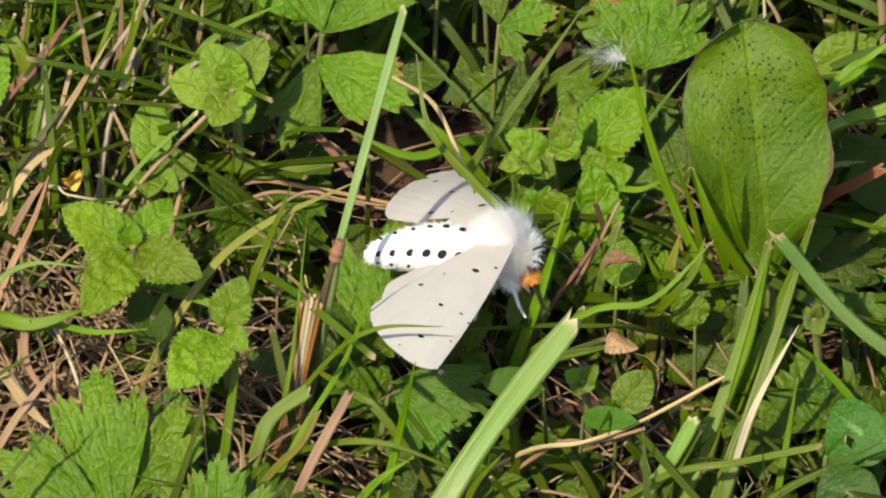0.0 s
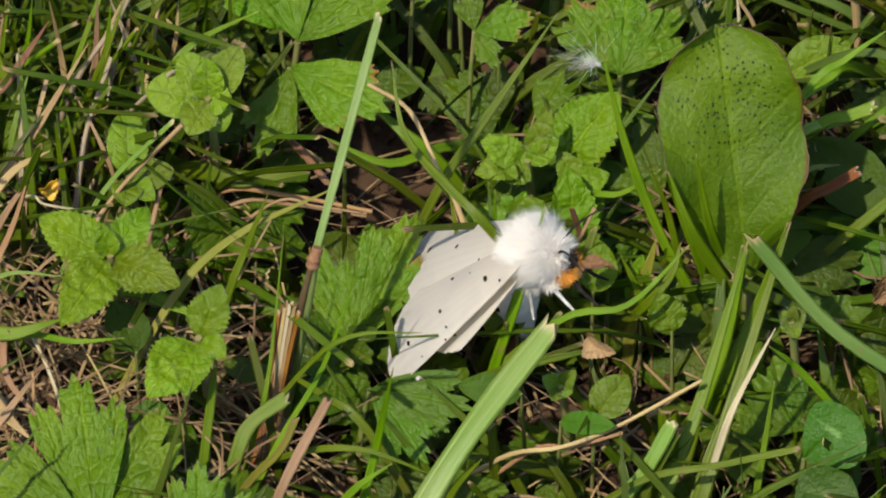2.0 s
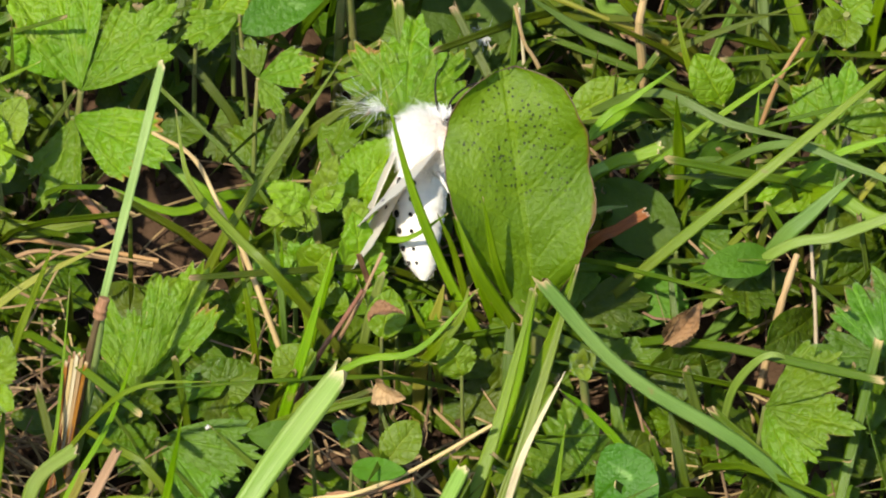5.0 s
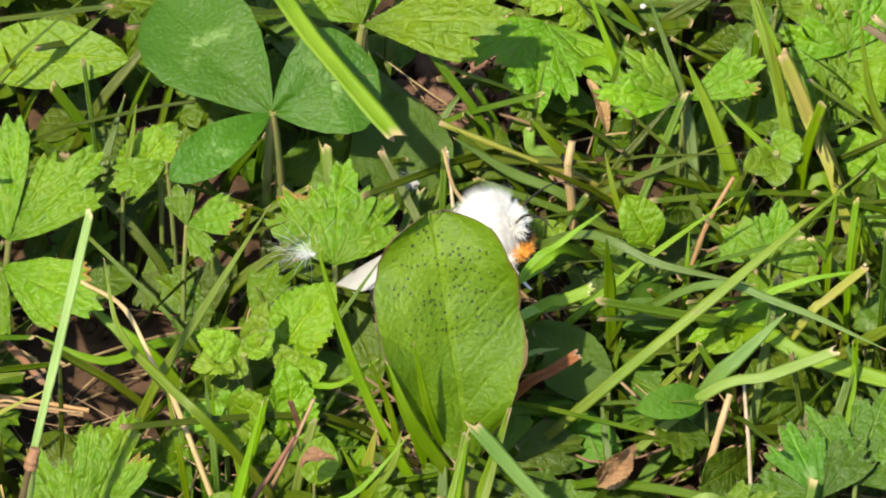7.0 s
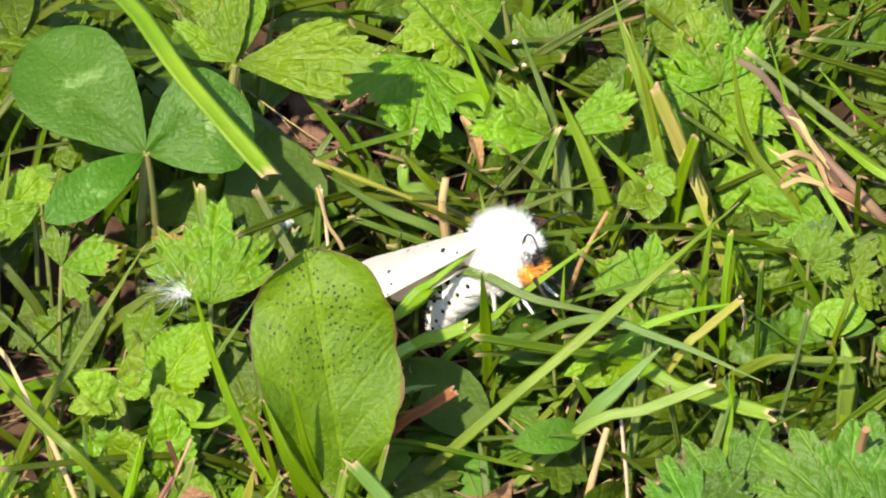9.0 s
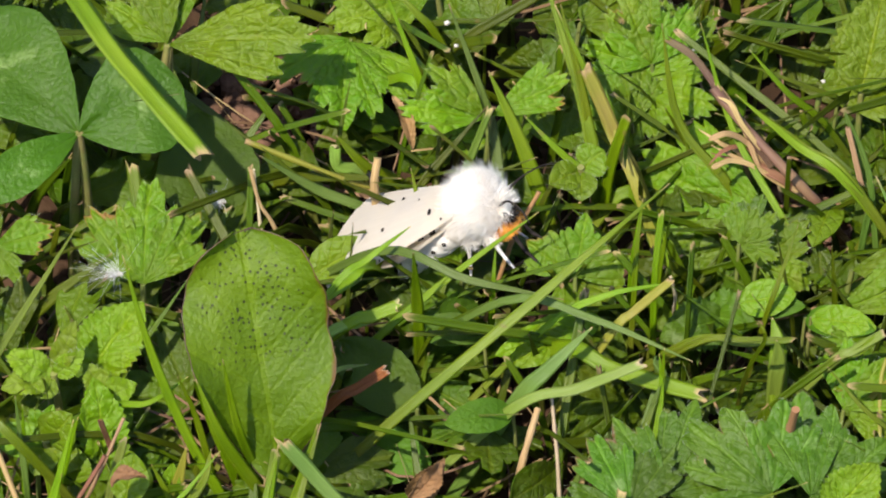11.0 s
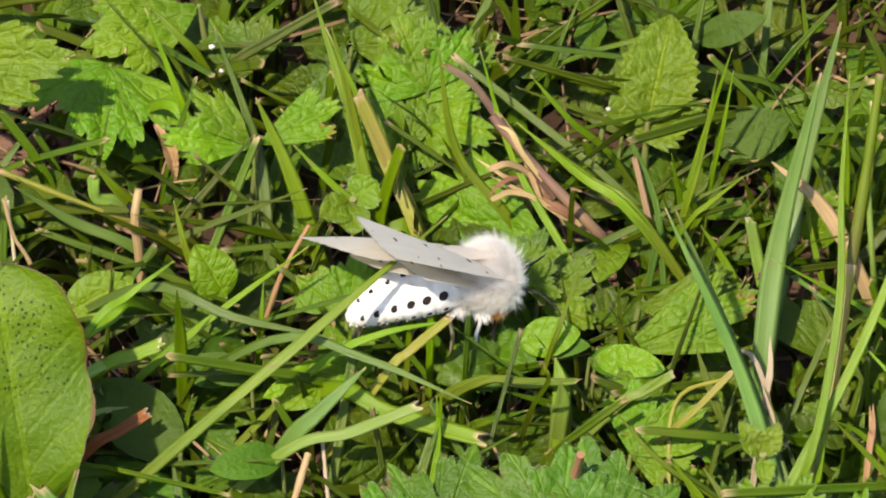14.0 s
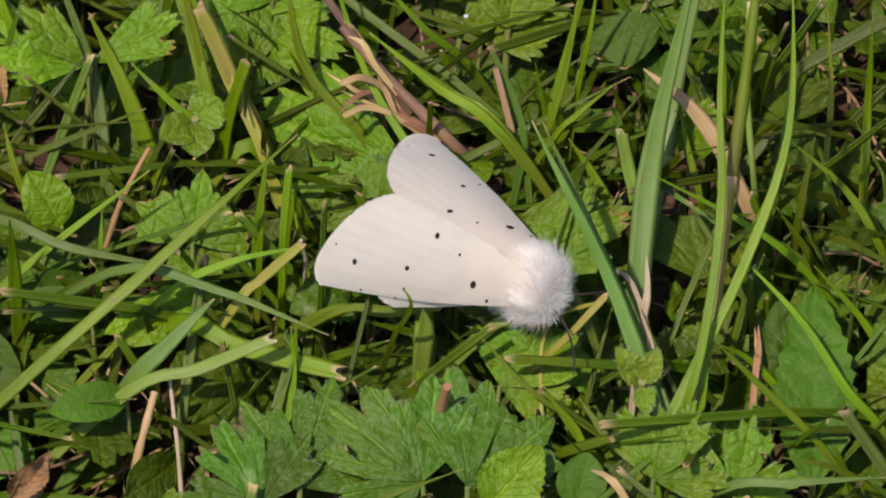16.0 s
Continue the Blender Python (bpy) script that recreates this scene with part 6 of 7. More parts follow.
blade([(85.7, 23.9, -4.8), (87.8, 12.2, 10.0), (89.1, 4.9, 9.0), (89.1, 1.7, 8.0)], 0.43, "straw_pale")
blade([(94.4, -7.8, -4.8), (96.6, 2.2, 8.0), (97.1, 4.1, 9.0), (97.3, 6.1, 10.0)], 0.60, "straw_red")
blade([(89.3, -4.6, -4.8), (85.7, -2.9, 3.0), (82.7, -1.4, 7.0), (80.0, 0.9, 11.0)], 0.78)
blade([(87.6, 7.0, -4.8), (85.4, 9.2, 5.0), (84.1, 10.5, 9.0), (83.2, 11.5, 12.0)], 0.69, "grass_pale")
blade([(110.0, -7.0, -4.8), (105.5, -7.4, 4.0), (101.4, -7.9, 9.0), (96.8, -8.8, 12.0)], 0.60)
blade([(108.1, 20.9, -4.8), (108.5, 24.6, 4.0), (109.0, 27.8, 9.0), (109.2, 29.7, 18.0)], 0.77)
blade([(105.0, 23.0, -4.8), (105.7, 26.6, 4.0), (106.4, 29.8, 9.0), (105.8, 30.6, 18.0)], 0.51, "grass_yellow")
blade([(110.8, 3.5, -4.8), (107.4, 5.7, 5.0), (105.3, 7.1, 9.0), (101.7, 8.2, 14.0)], 0.68)
blade([(112.5, 13.4, -4.8), (108.7, 17.2, 5.0), (106.2, 19.8, 9.0), (101.9, 21.9, 13.0)], 0.68)
single_leaf((-12.9, 50.0, 6.0), (0.5, 46.2, 9.0), 6.27, "oval", "oval_sunlit", label='broad yellow-green leaf lying over the turf')
blade([(-37.2, 21.2, -4.8), (-35.8, 21.9, 4.0), (-34.1, 22.8, 12.0), (-33.5, 23.6, 17.0)], 0.49)
blade([(-37.7, 12.9, -4.8), (-37.2, 16.7, 4.0), (-36.6, 20.6, 10.0), (-35.5, 23.6, 17.0)], 0.68)
blade([(-28.5, 19.2, -4.8), (-27.9, 20.6, 4.0), (-27.3, 21.9, 10.0), (-26.7, 23.8, 16.0)], 0.78)
blade([(-23.3, 24.9, -4.8), (-24.5, 25.2, 4.0), (-25.4, 25.4, 9.0), (-25.1, 26.3, 14.0)], 0.58, "straw")
blade([(-22.8, 26.7, -4.8), (-21.8, 26.3, 5.0), (-21.2, 26.1, 9.0), (-20.9, 27.1, 13.0)], 0.44, "straw")
blade([(-31.0, 11.5, -4.8), (-29.7, 14.1, 4.0), (-28.7, 16.3, 9.0), (-26.9, 16.5, 11.0)], 0.39, "straw_red")
blade([(-40.7, 2.6, -4.8), (-37.8, 5.1, 4.0), (-35.8, 6.8, 8.0), (-33.3, 8.8, 11.0)], 0.68, "straw")

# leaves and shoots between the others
single_leaf((55.9, 16.6, 6.0), (48.9, 11.5, 7.0), 3.6, "oval", "oval_sunlit", label="smooth leaf with sunlight put into its pale green")
single_leaf((68.2, 16.6, 6.0), (62.2, 13.5, 7.0), 5.0, "toothed", "lobe_shaded", name="toothed_leaf", label="dark green glossy leaf with bright sheen")
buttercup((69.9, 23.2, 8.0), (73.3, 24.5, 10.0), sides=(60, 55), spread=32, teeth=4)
single_leaf((69.3, 16.4, 8.0), (74.2, 16.2, 9.0), 3.4, "oval", "oval_sunlit")
buttercup((-11.2, 20.6, 11.0), (-3.6, 14.2, 13.0), sides=(0, 78), spread=33, teeth=4, third=0.8)
buttercup((-10.5, 23.6, 11.0), (-2.2, 28.9, 16.0), sides=(62, 0), spread=30, teeth=4, third=1.15)
buttercup((-12.0, 25.8, 10.0), (-15.8, 28.1, 15.0), sides=(0, 0), spread=34, teeth=4)
buttercup((4.9, 23.8, 12.0), (10.0, 24.7, 13.0), sides=(85, 70), spread=33, teeth=4, third=0.7)
buttercup((-5.8, -4.4, 3.0), (0.1, 4.2, 10.0), sides=(48, 0), spread=24, teeth=5, material='lobe', third=0.75, label='hairy lobed leaf half lit by the sun')
buttercup((-4.4, -10.6, 5.0), (4.0, -13.9, 7.0), sides=(0, 38), spread=26, teeth=4, material='lobe_shaded', third=0.9, label='glossy lobed leaf with shade put into its dark colour')
sprig((10.2, 10.9, -4.8), (9.4, 11.5, 9.0), [((4.8, 10.1, 9.0), 3.04, 10), ((5.2, 12.6, 11.0), 2.94, -10), ((11.5, 14.0, 13.0), 2.21, 0), ((12.1, 12.2, 11.0), 2.21, 15), ((7.6, 9.8, 8.0), 2.70, 0)], material='sprig', hairs=20, label='yellow-green leafy shoot with small toothed leaves')
sprig((9.2, 4.1, -4.8), (8.4, 4.7, 8.0), [((3.8, 5.7, 8.0), 3.14, 0), ((10.7, 5.1, 11.0), 3.82, 0), ((7.3, 1.8, 7.0), 2.94, 0), ((11.0, 2.3, 7.0), 3.24, 10)], kind='oval', material='oval_sunlit', hairs=0, label='yellow-green leafy shoot with rounded leaves')
sprig((14.7, 9.8, -4.8), (13.9, 10.4, 7.0), [((12.1, 12.6, 9.0), 2.45, 0), ((16.4, 9.9, 9.0), 2.94, 0), ((12.4, 7.3, 7.0), 2.94, 0), ((15.8, 7.4, 6.0), 2.70, 0)], material='sprig', hairs=20, label='yellow-green leafy shoot with small toothed leaves')
blade([(17.7, -3.0, -4.8), (18.4, -1.5, 4.0), (19.5, -0.5, 8.0), (20.3, 0.7, 11.0)], 1.18, "grass_yellow", "taper")
blade([(31.3, 9.8, -4.8), (32.3, 10.4, 6.0), (33.8, 9.4, 10.0), (36.5, 10.7, 9.0)], 0.59, "grass_pale", "taper")
blade([(43.4, -9.2, -4.8), (44.2, -8.1, 4.0), (45.5, -7.7, 8.0), (47.8, -8.0, 11.0), (50.5, -7.5, 9.0)], 0.74, "grass_pale", "taper")
single_leaf((-40.5, 16.3, 8.0), (-38.0, 21.9, 12.0), 3.43, "toothed", "toothed", name="toothed_leaf", label="yellow-green toothed leaf at the edge of the straw")
buttercup((45.5, 55.9, 8.0), (36.4, 51.0, 8.0), sides=(0, 0), spread=36, teeth=4)
buttercup((62.0, 40.6, 5.0), (57.5, 44.3, 8.0), sides=(70, 60), spread=33, teeth=4)
buttercup((64.1, 44.9, 8.0), (61.6, 49.3, 13.0), sides=(55, 60), spread=31, teeth=4)
buttercup((84.6, 20.1, 4.0), (88.7, 20.0, 7.0), sides=(65, 60), spread=32, teeth=4)
buttercup((66.9, 48.5, 5.0), (65.5, 51.5, 9.0), sides=(60, 60), spread=34, teeth=4)
buttercup((70.3, 26.4, 4.0), (75.6, 26.2, 6.0), sides=(50, 50), spread=32, teeth=4, material='lobe_shaded')
single_leaf((65.7, 18.1, 5.0), (70.6, 14.5, 7.0), 5.39, "toothed", "lobe_shaded", name="toothed_leaf", label="toothed leaf with shade put into its dark green")
single_leaf((75.1, 16.1, 6.0), (80.7, 12.4, 8.0), 2.94, "oval", "oval")
buttercup((77.4, 5.3, 6.0), (83.6, 6.7, 9.0), sides=(60, 50), spread=32, teeth=4)
buttercup((95.7, -3.4, 5.0), (92.5, -3.1, 9.0), sides=(60, 60), spread=32, teeth=4)
buttercup((79.2, 43.9, 5.0), (86.8, 40.4, 8.0), sides=(50, 0), spread=34, teeth=4)
buttercup((44.8, 39.7, 6.0), (48.1, 42.0, 9.0), sides=(60, 60), spread=32, teeth=4)
blade([(72.8, 33.4, -4.8), (71.5, 34.3, 6.0), (69.3, 34.1, 9.0), (67.3, 35.1, 10.0)], 0.44, "straw", "taper")

# more blades and leaves at the far end
blade([(82.8, 22.4, -4.8), (82.1, 25.4, 6.0), (81.5, 27.7, 12.0), (79.4, 29.5, 18.0)], 0.60, "grass_blue")
blade([(80.2, 25.0, -4.8), (81.1, 25.5, 5.0), (81.6, 25.7, 9.0), (81.8, 26.2, 12.0)], 0.64, "grass_blue")
blade([(85.6, 29.0, -4.8), (84.5, 30.2, 5.0), (83.9, 30.8, 9.0), (83.1, 31.1, 14.0)], 0.47)
blade([(91.5, 20.0, -4.8), (90.5, 23.1, 4.0), (89.8, 25.2, 8.0), (89.3, 26.0, 11.0)], 1.03, "grass_pale", "cut")
blade([(91.7, 17.7, -4.8), (88.6, 22.1, 5.0), (87.0, 24.3, 8.0), (85.1, 25.6, 11.0)], 0.77)
blade([(97.1, 23.6, -4.8), (97.4, 26.5, 5.0), (97.7, 30.0, 13.0), (97.3, 31.4, 20.0)], 0.68)
blade([(93.8, 13.8, -4.8), (97.1, 16.6, 5.0), (100.3, 19.1, 11.0), (101.9, 23.3, 18.0), (102.3, 27.2, 24.0)], 0.68)
blade([(78.6, -9.5, -4.8), (81.3, -4.5, 4.0), (82.8, -1.5, 7.0), (79.9, 0.4, 11.0)], 0.64)
blade([(89.7, -5.3, -4.8), (86.6, -3.3, 4.0), (84.5, -2.0, 8.0), (82.6, -0.7, 11.0)], 0.77, "grass_pale")
blade([(88.7, -9.0, -4.8), (88.1, -5.2, 4.0), (87.8, -3.2, 7.0), (87.8, -2.6, 9.0)], 1.11)
blade([(89.2, -6.9, -4.8), (90.7, -3.7, 4.0), (92.2, -0.5, 10.0), (92.9, 3.1, 15.0)], 0.51)
blade([(110.9, -3.8, -4.8), (106.3, -1.6, 5.0), (103.3, -0.2, 9.0), (100.2, 3.5, 13.0), (95.7, 7.3, 17.0)], 0.73)
blade([(104.8, -6.8, -4.8), (103.1, -6.6, 4.0), (102.0, -6.5, 8.0), (101.3, -6.2, 10.0)], 0.60)
blade([(83.3, -5.2, -4.8), (92.4, -7.5, 7.0), (97.8, -8.9, 9.0), (104.8, -9.9, 10.0)], 0.77, "grass_blue")
blade([(104.1, -0.3, -4.8), (99.5, 1.9, 5.0), (96.4, 3.4, 9.0), (93.8, 2.7, 12.0)], 0.64)
blade([(86.0, 34.0, -4.8), (90.0, 26.4, 6.0), (93.1, 20.5, 9.0), (96.4, 13.4, 12.0)], 0.51, "grass_blue")
single_leaf((100.3, -4.7, 4.0), (102.1, 9.7, 10.0), 6.41, "toothed", "oval", name='toothed_leaf', label='broad dark green leaf with toothed edge', hairs=30)
buttercup((93.8, -7.4, 6.0), (95.5, -3.1, 10.0), sides=(60, 60), spread=30)
single_leaf((81.7, -7.3, 6.0), (82.8, -4.4, 9.0), 3.85, "oval", "oval")
single_leaf((74.6, -8.3, 8.0), (79.2, -5.1, 11.0), 5.13, "toothed", "toothed", name='toothed_leaf', label='dark glossy toothed leaf', roll=10, hairs=30)
blade([(90.7, -11.5, -4.8), (85.5, -8.0, 7.0), (84.0, -7.0, 9.0), (82.7, -7.0, 10.0)], 0.64, "straw")
blade([(98.8, -1.3, -4.8), (97.4, 3.3, 7.0), (97.0, 4.4, 9.0), (97.0, 5.9, 10.0)], 0.38, "straw_red")
blade([(72.0, 3.8, -4.8), (72.0, 1.9, 3.0), (72.0, -0.0, 9.0), (72.4, -1.1, 14.0)], 1.03, "straw_red", "stem")

# small finds
seed_fluff((15.5, 20.6, 11.0), 3.0, 4)
seed_fluff((25.1, 32.8, 6.0), 1.6, 9)
withered((-32.9, 10.1, 7.0), (-31.4, 10.6, 8.0), 1.6, 40.0, "fallen_petal", "small bright yellow fallen petal among straw", "petal")
withered((14.1, -11.7, 13.0), (16.5, -13.6, 13.0), 2.2)
withered((13.6, -5.6, 14.0), (16.7, -5.8, 15.0), 1.5, -30.0)
withered((38.9, -4.1, 8.0), (42.0, -0.6, 9.0), 1.8, 20.0)
withered((42.1, 35.2, 9.0), (40.6, 39.9, 11.0), 1.2, 10.0)
withered((39.2, -2.0, 6.0), (42.4, -0.4, 9.0), 2.6, 15.0)
crumb((67.8, 44.6, 10.0), 0.20, seed=1352)
crumb((46.0, 47.4, 12.0), 0.25, seed=912)
crumb((46.6, 44.6, 12.0), 0.20, seed=928)
crumb((78.6, 38.2, 12.0), 0.20, seed=825)
crumb((-0.2, -12.8, 9.0), 0.22, seed=808)
# a small black lump on a blade
crumb((38.4, 32.2, 9.0), 0.7, "eye", "dark_seed", "small dark lump on a blade", "seed", 3)


# upright mix of straw and thin blades at the turf's edge
blade([(-34.1, 16.1, -4.8), (-31.6, 16.1, 4.0), (-29.6, 16.0, 9.0), (-26.6, 13.8, 16.5)], 0.37, "grass_pale", "cut")
blade([(-30.3, 15.7, -4.8), (-27.6, 16.5, 4.0), (-25.3, 17.1, 9.0), (-21.2, 15.3, 16.8)], 0.48, "straw_pale", "stem")
blade([(-42.3, 20.9, -4.8), (-38.9, 21.1, 4.0), (-35.9, 21.3, 9.0), (-31.2, 19.7, 15.9)], 0.64, "grass", "stem")
blade([(-25.8, 14.5, -4.8), (-28.0, 16.5, 4.0), (-29.8, 18.2, 9.0), (-33.2, 20.5, 13.3)], 0.41)
blade([(-28.5, 19.5, -4.8), (-25.7, 19.7, 4.0), (-23.4, 19.8, 9.0), (-20.3, 19.5, 14.5)], 0.35, "grass", "cut")
blade([(-23.0, 18.6, -4.8), (-24.1, 21.5, 4.0), (-25.0, 24.0, 9.0), (-26.9, 25.6, 14.9)], 0.64, "straw_pale")
blade([(-40.3, 21.7, -4.8), (-39.7, 22.1, 4.0), (-39.2, 22.4, 9.0), (-38.4, 20.3, 16.6)], 0.48, "grass", "stem")
blade([(-29.3, 19.0, -4.8), (-28.7, 21.9, 4.0), (-28.2, 24.3, 9.0), (-27.9, 25.7, 15.0)], 0.67, "straw")
blade([(-31.1, 6.8, -4.8), (-29.9, 11.3, 4.0), (-28.9, 15.3, 9.0), (-26.7, 20.6, 12.6)], 0.58, "straw_pale", "stem")
blade([(-30.8, 21.1, -4.8), (-29.2, 23.0, 4.0), (-27.9, 24.4, 9.0), (-25.8, 25.0, 15.0)], 0.60, "straw")
blade([(-37.6, 4.6, -4.8), (-37.4, 5.6, 4.0), (-37.3, 6.4, 9.0), (-36.4, 5.6, 15.7)], 0.47, "grass_pale")
blade([(-41.3, 20.4, -4.8), (-39.8, 21.5, 4.0), (-38.6, 22.4, 9.0), (-37.1, 21.4, 16.1)], 0.44, "grass", "stem")
blade([(-30.3, 20.5, -4.8), (-30.8, 22.7, 4.0), (-31.3, 24.4, 9.0), (-32.1, 24.5, 15.9)], 0.53, "straw")
blade([(-30.3, 18.3, -4.8), (-28.6, 21.9, 4.0), (-27.1, 25.0, 9.0), (-24.7, 25.7, 16.8)], 0.53, "straw_pale", "cut")
blade([(-35.3, 5.2, -4.8), (-34.4, 9.5, 4.0), (-33.7, 13.3, 9.0), (-32.2, 17.8, 13.3)], 0.40, "straw", "cut")
blade([(-37.8, 20.6, -4.8), (-37.2, 22.8, 4.0), (-36.8, 24.7, 9.0), (-35.9, 26.9, 13.5)], 0.34, "straw")
blade([(-34.7, 10.3, -4.8), (-34.7, 13.8, 4.0), (-34.6, 16.9, 9.0), (-34.8, 21.2, 12.6)], 0.48, "straw_pale", "cut")
blade([(-33.3, 4.8, -4.8), (-29.7, 7.4, 4.0), (-26.5, 9.8, 9.0), (-21.1, 11.0, 15.3)], 0.43, "grass_pale", "cut")
blade([(-33.5, 21.0, -4.8), (-31.2, 21.8, 4.0), (-29.3, 22.4, 9.0), (-26.5, 24.4, 12.4)], 0.60, "straw_pale", "stem")
blade([(-37.2, 11.1, -4.8), (-36.1, 14.0, 4.0), (-35.1, 16.4, 9.0), (-33.7, 20.2, 12.4)], 0.53, "grass_pale")
blade([(-34.1, 0.7, -4.8), (-30.1, 4.4, 4.0), (-26.3, 8.0, 9.0), (-20.4, 11.1, 14.6)], 0.52, "straw", "stem")
blade([(-25.8, 15.4, -4.8), (-24.6, 19.7, 4.0), (-23.4, 23.7, 9.0), (-22.4, 28.4, 13.1)], 0.39, "straw", "cut")
blade([(-33.5, 19.4, -4.8), (-31.3, 22.6, 4.0), (-29.4, 25.4, 9.0), (-27.3, 28.9, 13.2)], 0.50, "grass", "cut")
blade([(-29.0, 12.3, -4.8), (-29.7, 13.5, 4.0), (-30.2, 14.5, 9.0), (-30.9, 16.7, 12.4)], 0.36)
blade([(-32.5, 21.8, -4.8), (-29.6, 22.2, 4.0), (-27.2, 22.4, 9.0), (-24.4, 21.7, 15.1)], 0.53, "grass", "stem")
blade([(-28.9, 21.9, -4.8), (-27.6, 22.3, 4.0), (-26.6, 22.6, 9.0), (-25.4, 22.5, 14.3)], 0.49, "straw_pale")
blade([(-28.8, -17.8, -4.8), (-27.4, -16.4, 2.0), (-26.5, -15.6, 5.0), (-25.2, -14.2, 7.3)], 0.39, "straw_pale", "stem")
blade([(-40.4, -5.3, -4.8), (-39.1, -4.7, 2.0), (-38.4, -4.4, 5.0), (-37.4, -3.3, 6.9)], 0.36, "straw", "stem")
blade([(-29.2, -14.1, -4.8), (-30.7, -11.0, 2.0), (-31.8, -8.7, 5.0), (-33.5, -4.6, 5.7)], 0.40, "straw_pale", "stem")
blade([(-40.1, -10.9, -4.8), (-40.3, -7.8, 2.0), (-40.4, -5.6, 5.0), (-40.6, -3.4, 7.9)], 0.47, "straw", "stem")
blade([(-41.3, -9.0, -4.8), (-39.7, -7.7, 2.0), (-38.7, -6.9, 5.0), (-37.4, -3.8, 5.2)], 0.41, "straw_red", "stem")
blade([(-38.2, -8.7, -4.8), (-40.0, -6.8, 2.0), (-41.2, -5.5, 5.0), (-43.1, -4.2, 7.9)], 0.44, "straw", "stem")
blade([(-29.6, -19.5, -4.8), (-28.8, -17.7, 2.0), (-28.2, -16.6, 5.0), (-27.5, -13.6, 5.7)], 0.49, "straw", "stem")
blade([(-32.7, -21.3, -4.8), (-32.9, -17.2, 2.0), (-33.0, -14.1, 5.0), (-33.2, -9.6, 6.3)], 0.36, "straw_red", "stem")
blade([(-32.6, -14.2, -4.8), (-34.3, -13.1, 2.0), (-35.3, -12.4, 5.0), (-37.1, -10.3, 6.2)], 0.42, "straw_pale", "stem")
blade([(-35.7, -5.6, -4.8), (-36.4, -4.3, 2.0), (-36.9, -3.6, 5.0), (-37.7, -1.2, 6.1)], 0.56, "straw", "stem")
blade([(-34.0, -14.7, -4.8), (-36.0, -10.7, 2.0), (-37.5, -7.6, 5.0), (-39.9, -3.8, 7.2)], 0.39, "straw_red", "stem")
blade([(-37.6, -16.2, -4.8), (-39.3, -14.0, 2.0), (-40.5, -12.5, 5.0), (-42.4, -9.1, 5.7)], 0.52, "straw", "stem")


# stems and small leaves along the brown stalk and beside the broad pale blade
blade([(97.3, 19.7, -4.8), (96.6, 18.4, 4.0), (96.9, 21.3, 10.0), (98.6, 24.8, 15.0), (99.6, 29.0, 18.0)], 0.72, "grass_yellow", "stem")
blade([(100.8, 23.3, -4.8), (99.3, 22.2, 8.0), (98.9, 25.5, 15.0), (99.5, 30.4, 20.0)], 0.60, "grass_pale", "stem")
blade([(97.0, 23.5, -4.8), (95.3, 21.8, 6.0), (94.4, 23.9, 10.0), (93.6, 26.7, 14.0)], 0.55, "grass", "taper")
blade([(83.3, 29.5, -4.8), (81.7, 27.7, 6.0), (80.6, 30.3, 11.0), (80.1, 31.7, 13.0)], 0.50, "straw", "cut")
single_leaf((94.6, 25.1, 8.0), (96.2, 26.8, 13.0), 3.20, "oval", "oval_sunlit")
single_leaf((78.8, 29.1, 6.0), (76.5, 23.4, 7.0), 3.20, "oval", "oval_sunlit", roll=15)
blade([(74.0, 31.6, 7.0), (71.7, 32.9, 10.0), (69.7, 32.6, 12.0), (68.1, 32.1, 12.0)], 0.55, "straw", "cut")
blade([(73.7, 31.4, 7.5), (71.2, 33.0, 9.5), (69.3, 32.4, 10.0), (67.9, 31.6, 9.0)], 0.42, "straw_red", "taper")
blade([(74.7, 30.7, 6.5), (72.0, 31.2, 9.0), (69.9, 31.2, 10.0), (68.2, 30.1, 10.5)], 0.50, "straw", "cut")
blade([(72.6, 32.3, 10.0), (70.9, 33.3, 12.5), (70.0, 34.3, 14.0), (68.9, 35.2, 14.0)], 0.50, "straw", "taper")
# pale leaflets and broken straws left of the specked leaf
buttercup((7.7, 5.1, 7.0), (9.1, 6.8, 10.0), sides=(70, 70), spread=40, teeth=2, third=0.9, hairs=20)
single_leaf((10.2, 2.2, 5.0), (10.7, 4.1, 8.0), 3.60, "oval", "oval_sunlit")
single_leaf((13.5, 4.3, 5.0), (12.8, 9.1, 11.0), 4.60, "toothed", "oval_sunlit", roll=10)
single_leaf((19.0, -1.6, 3.0), (19.1, 0.7, 9.0), 2.60, "oval", "oval_sunlit", roll=-25)
single_leaf((16.2, 0.9, 4.0), (15.5, 2.9, 8.0), 3.00, "oval", "oval")
blade([(9.7, 3.4, -4.8), (10.9, -0.2, 4.0), (12.9, 0.3, 9.0), (15.1, 2.7, 13.0)], 0.42, "straw", "stem")
blade([(15.1, 10.8, -4.8), (14.2, 5.2, 5.0), (13.7, 4.6, 8.0), (13.1, 4.3, 11.0)], 0.50, "straw_red", "cut")
blade([(6.7, 2.2, -4.8), (6.6, 0.5, 5.0), (6.2, 2.4, 11.0), (5.9, 4.1, 15.0)], 0.55, "grass_blue", "taper")
blade([(24.1, 2.8, -4.8), (22.6, 1.4, 6.0), (21.2, 2.6, 13.0), (19.8, 3.6, 17.0)], 0.60, "grass", "taper")
blade([(14.8, 2.5, -4.8), (18.5, -3.4, 6.0), (21.5, -2.5, 10.0), (22.4, -0.4, 12.0)], 0.80, "grass", "taper")

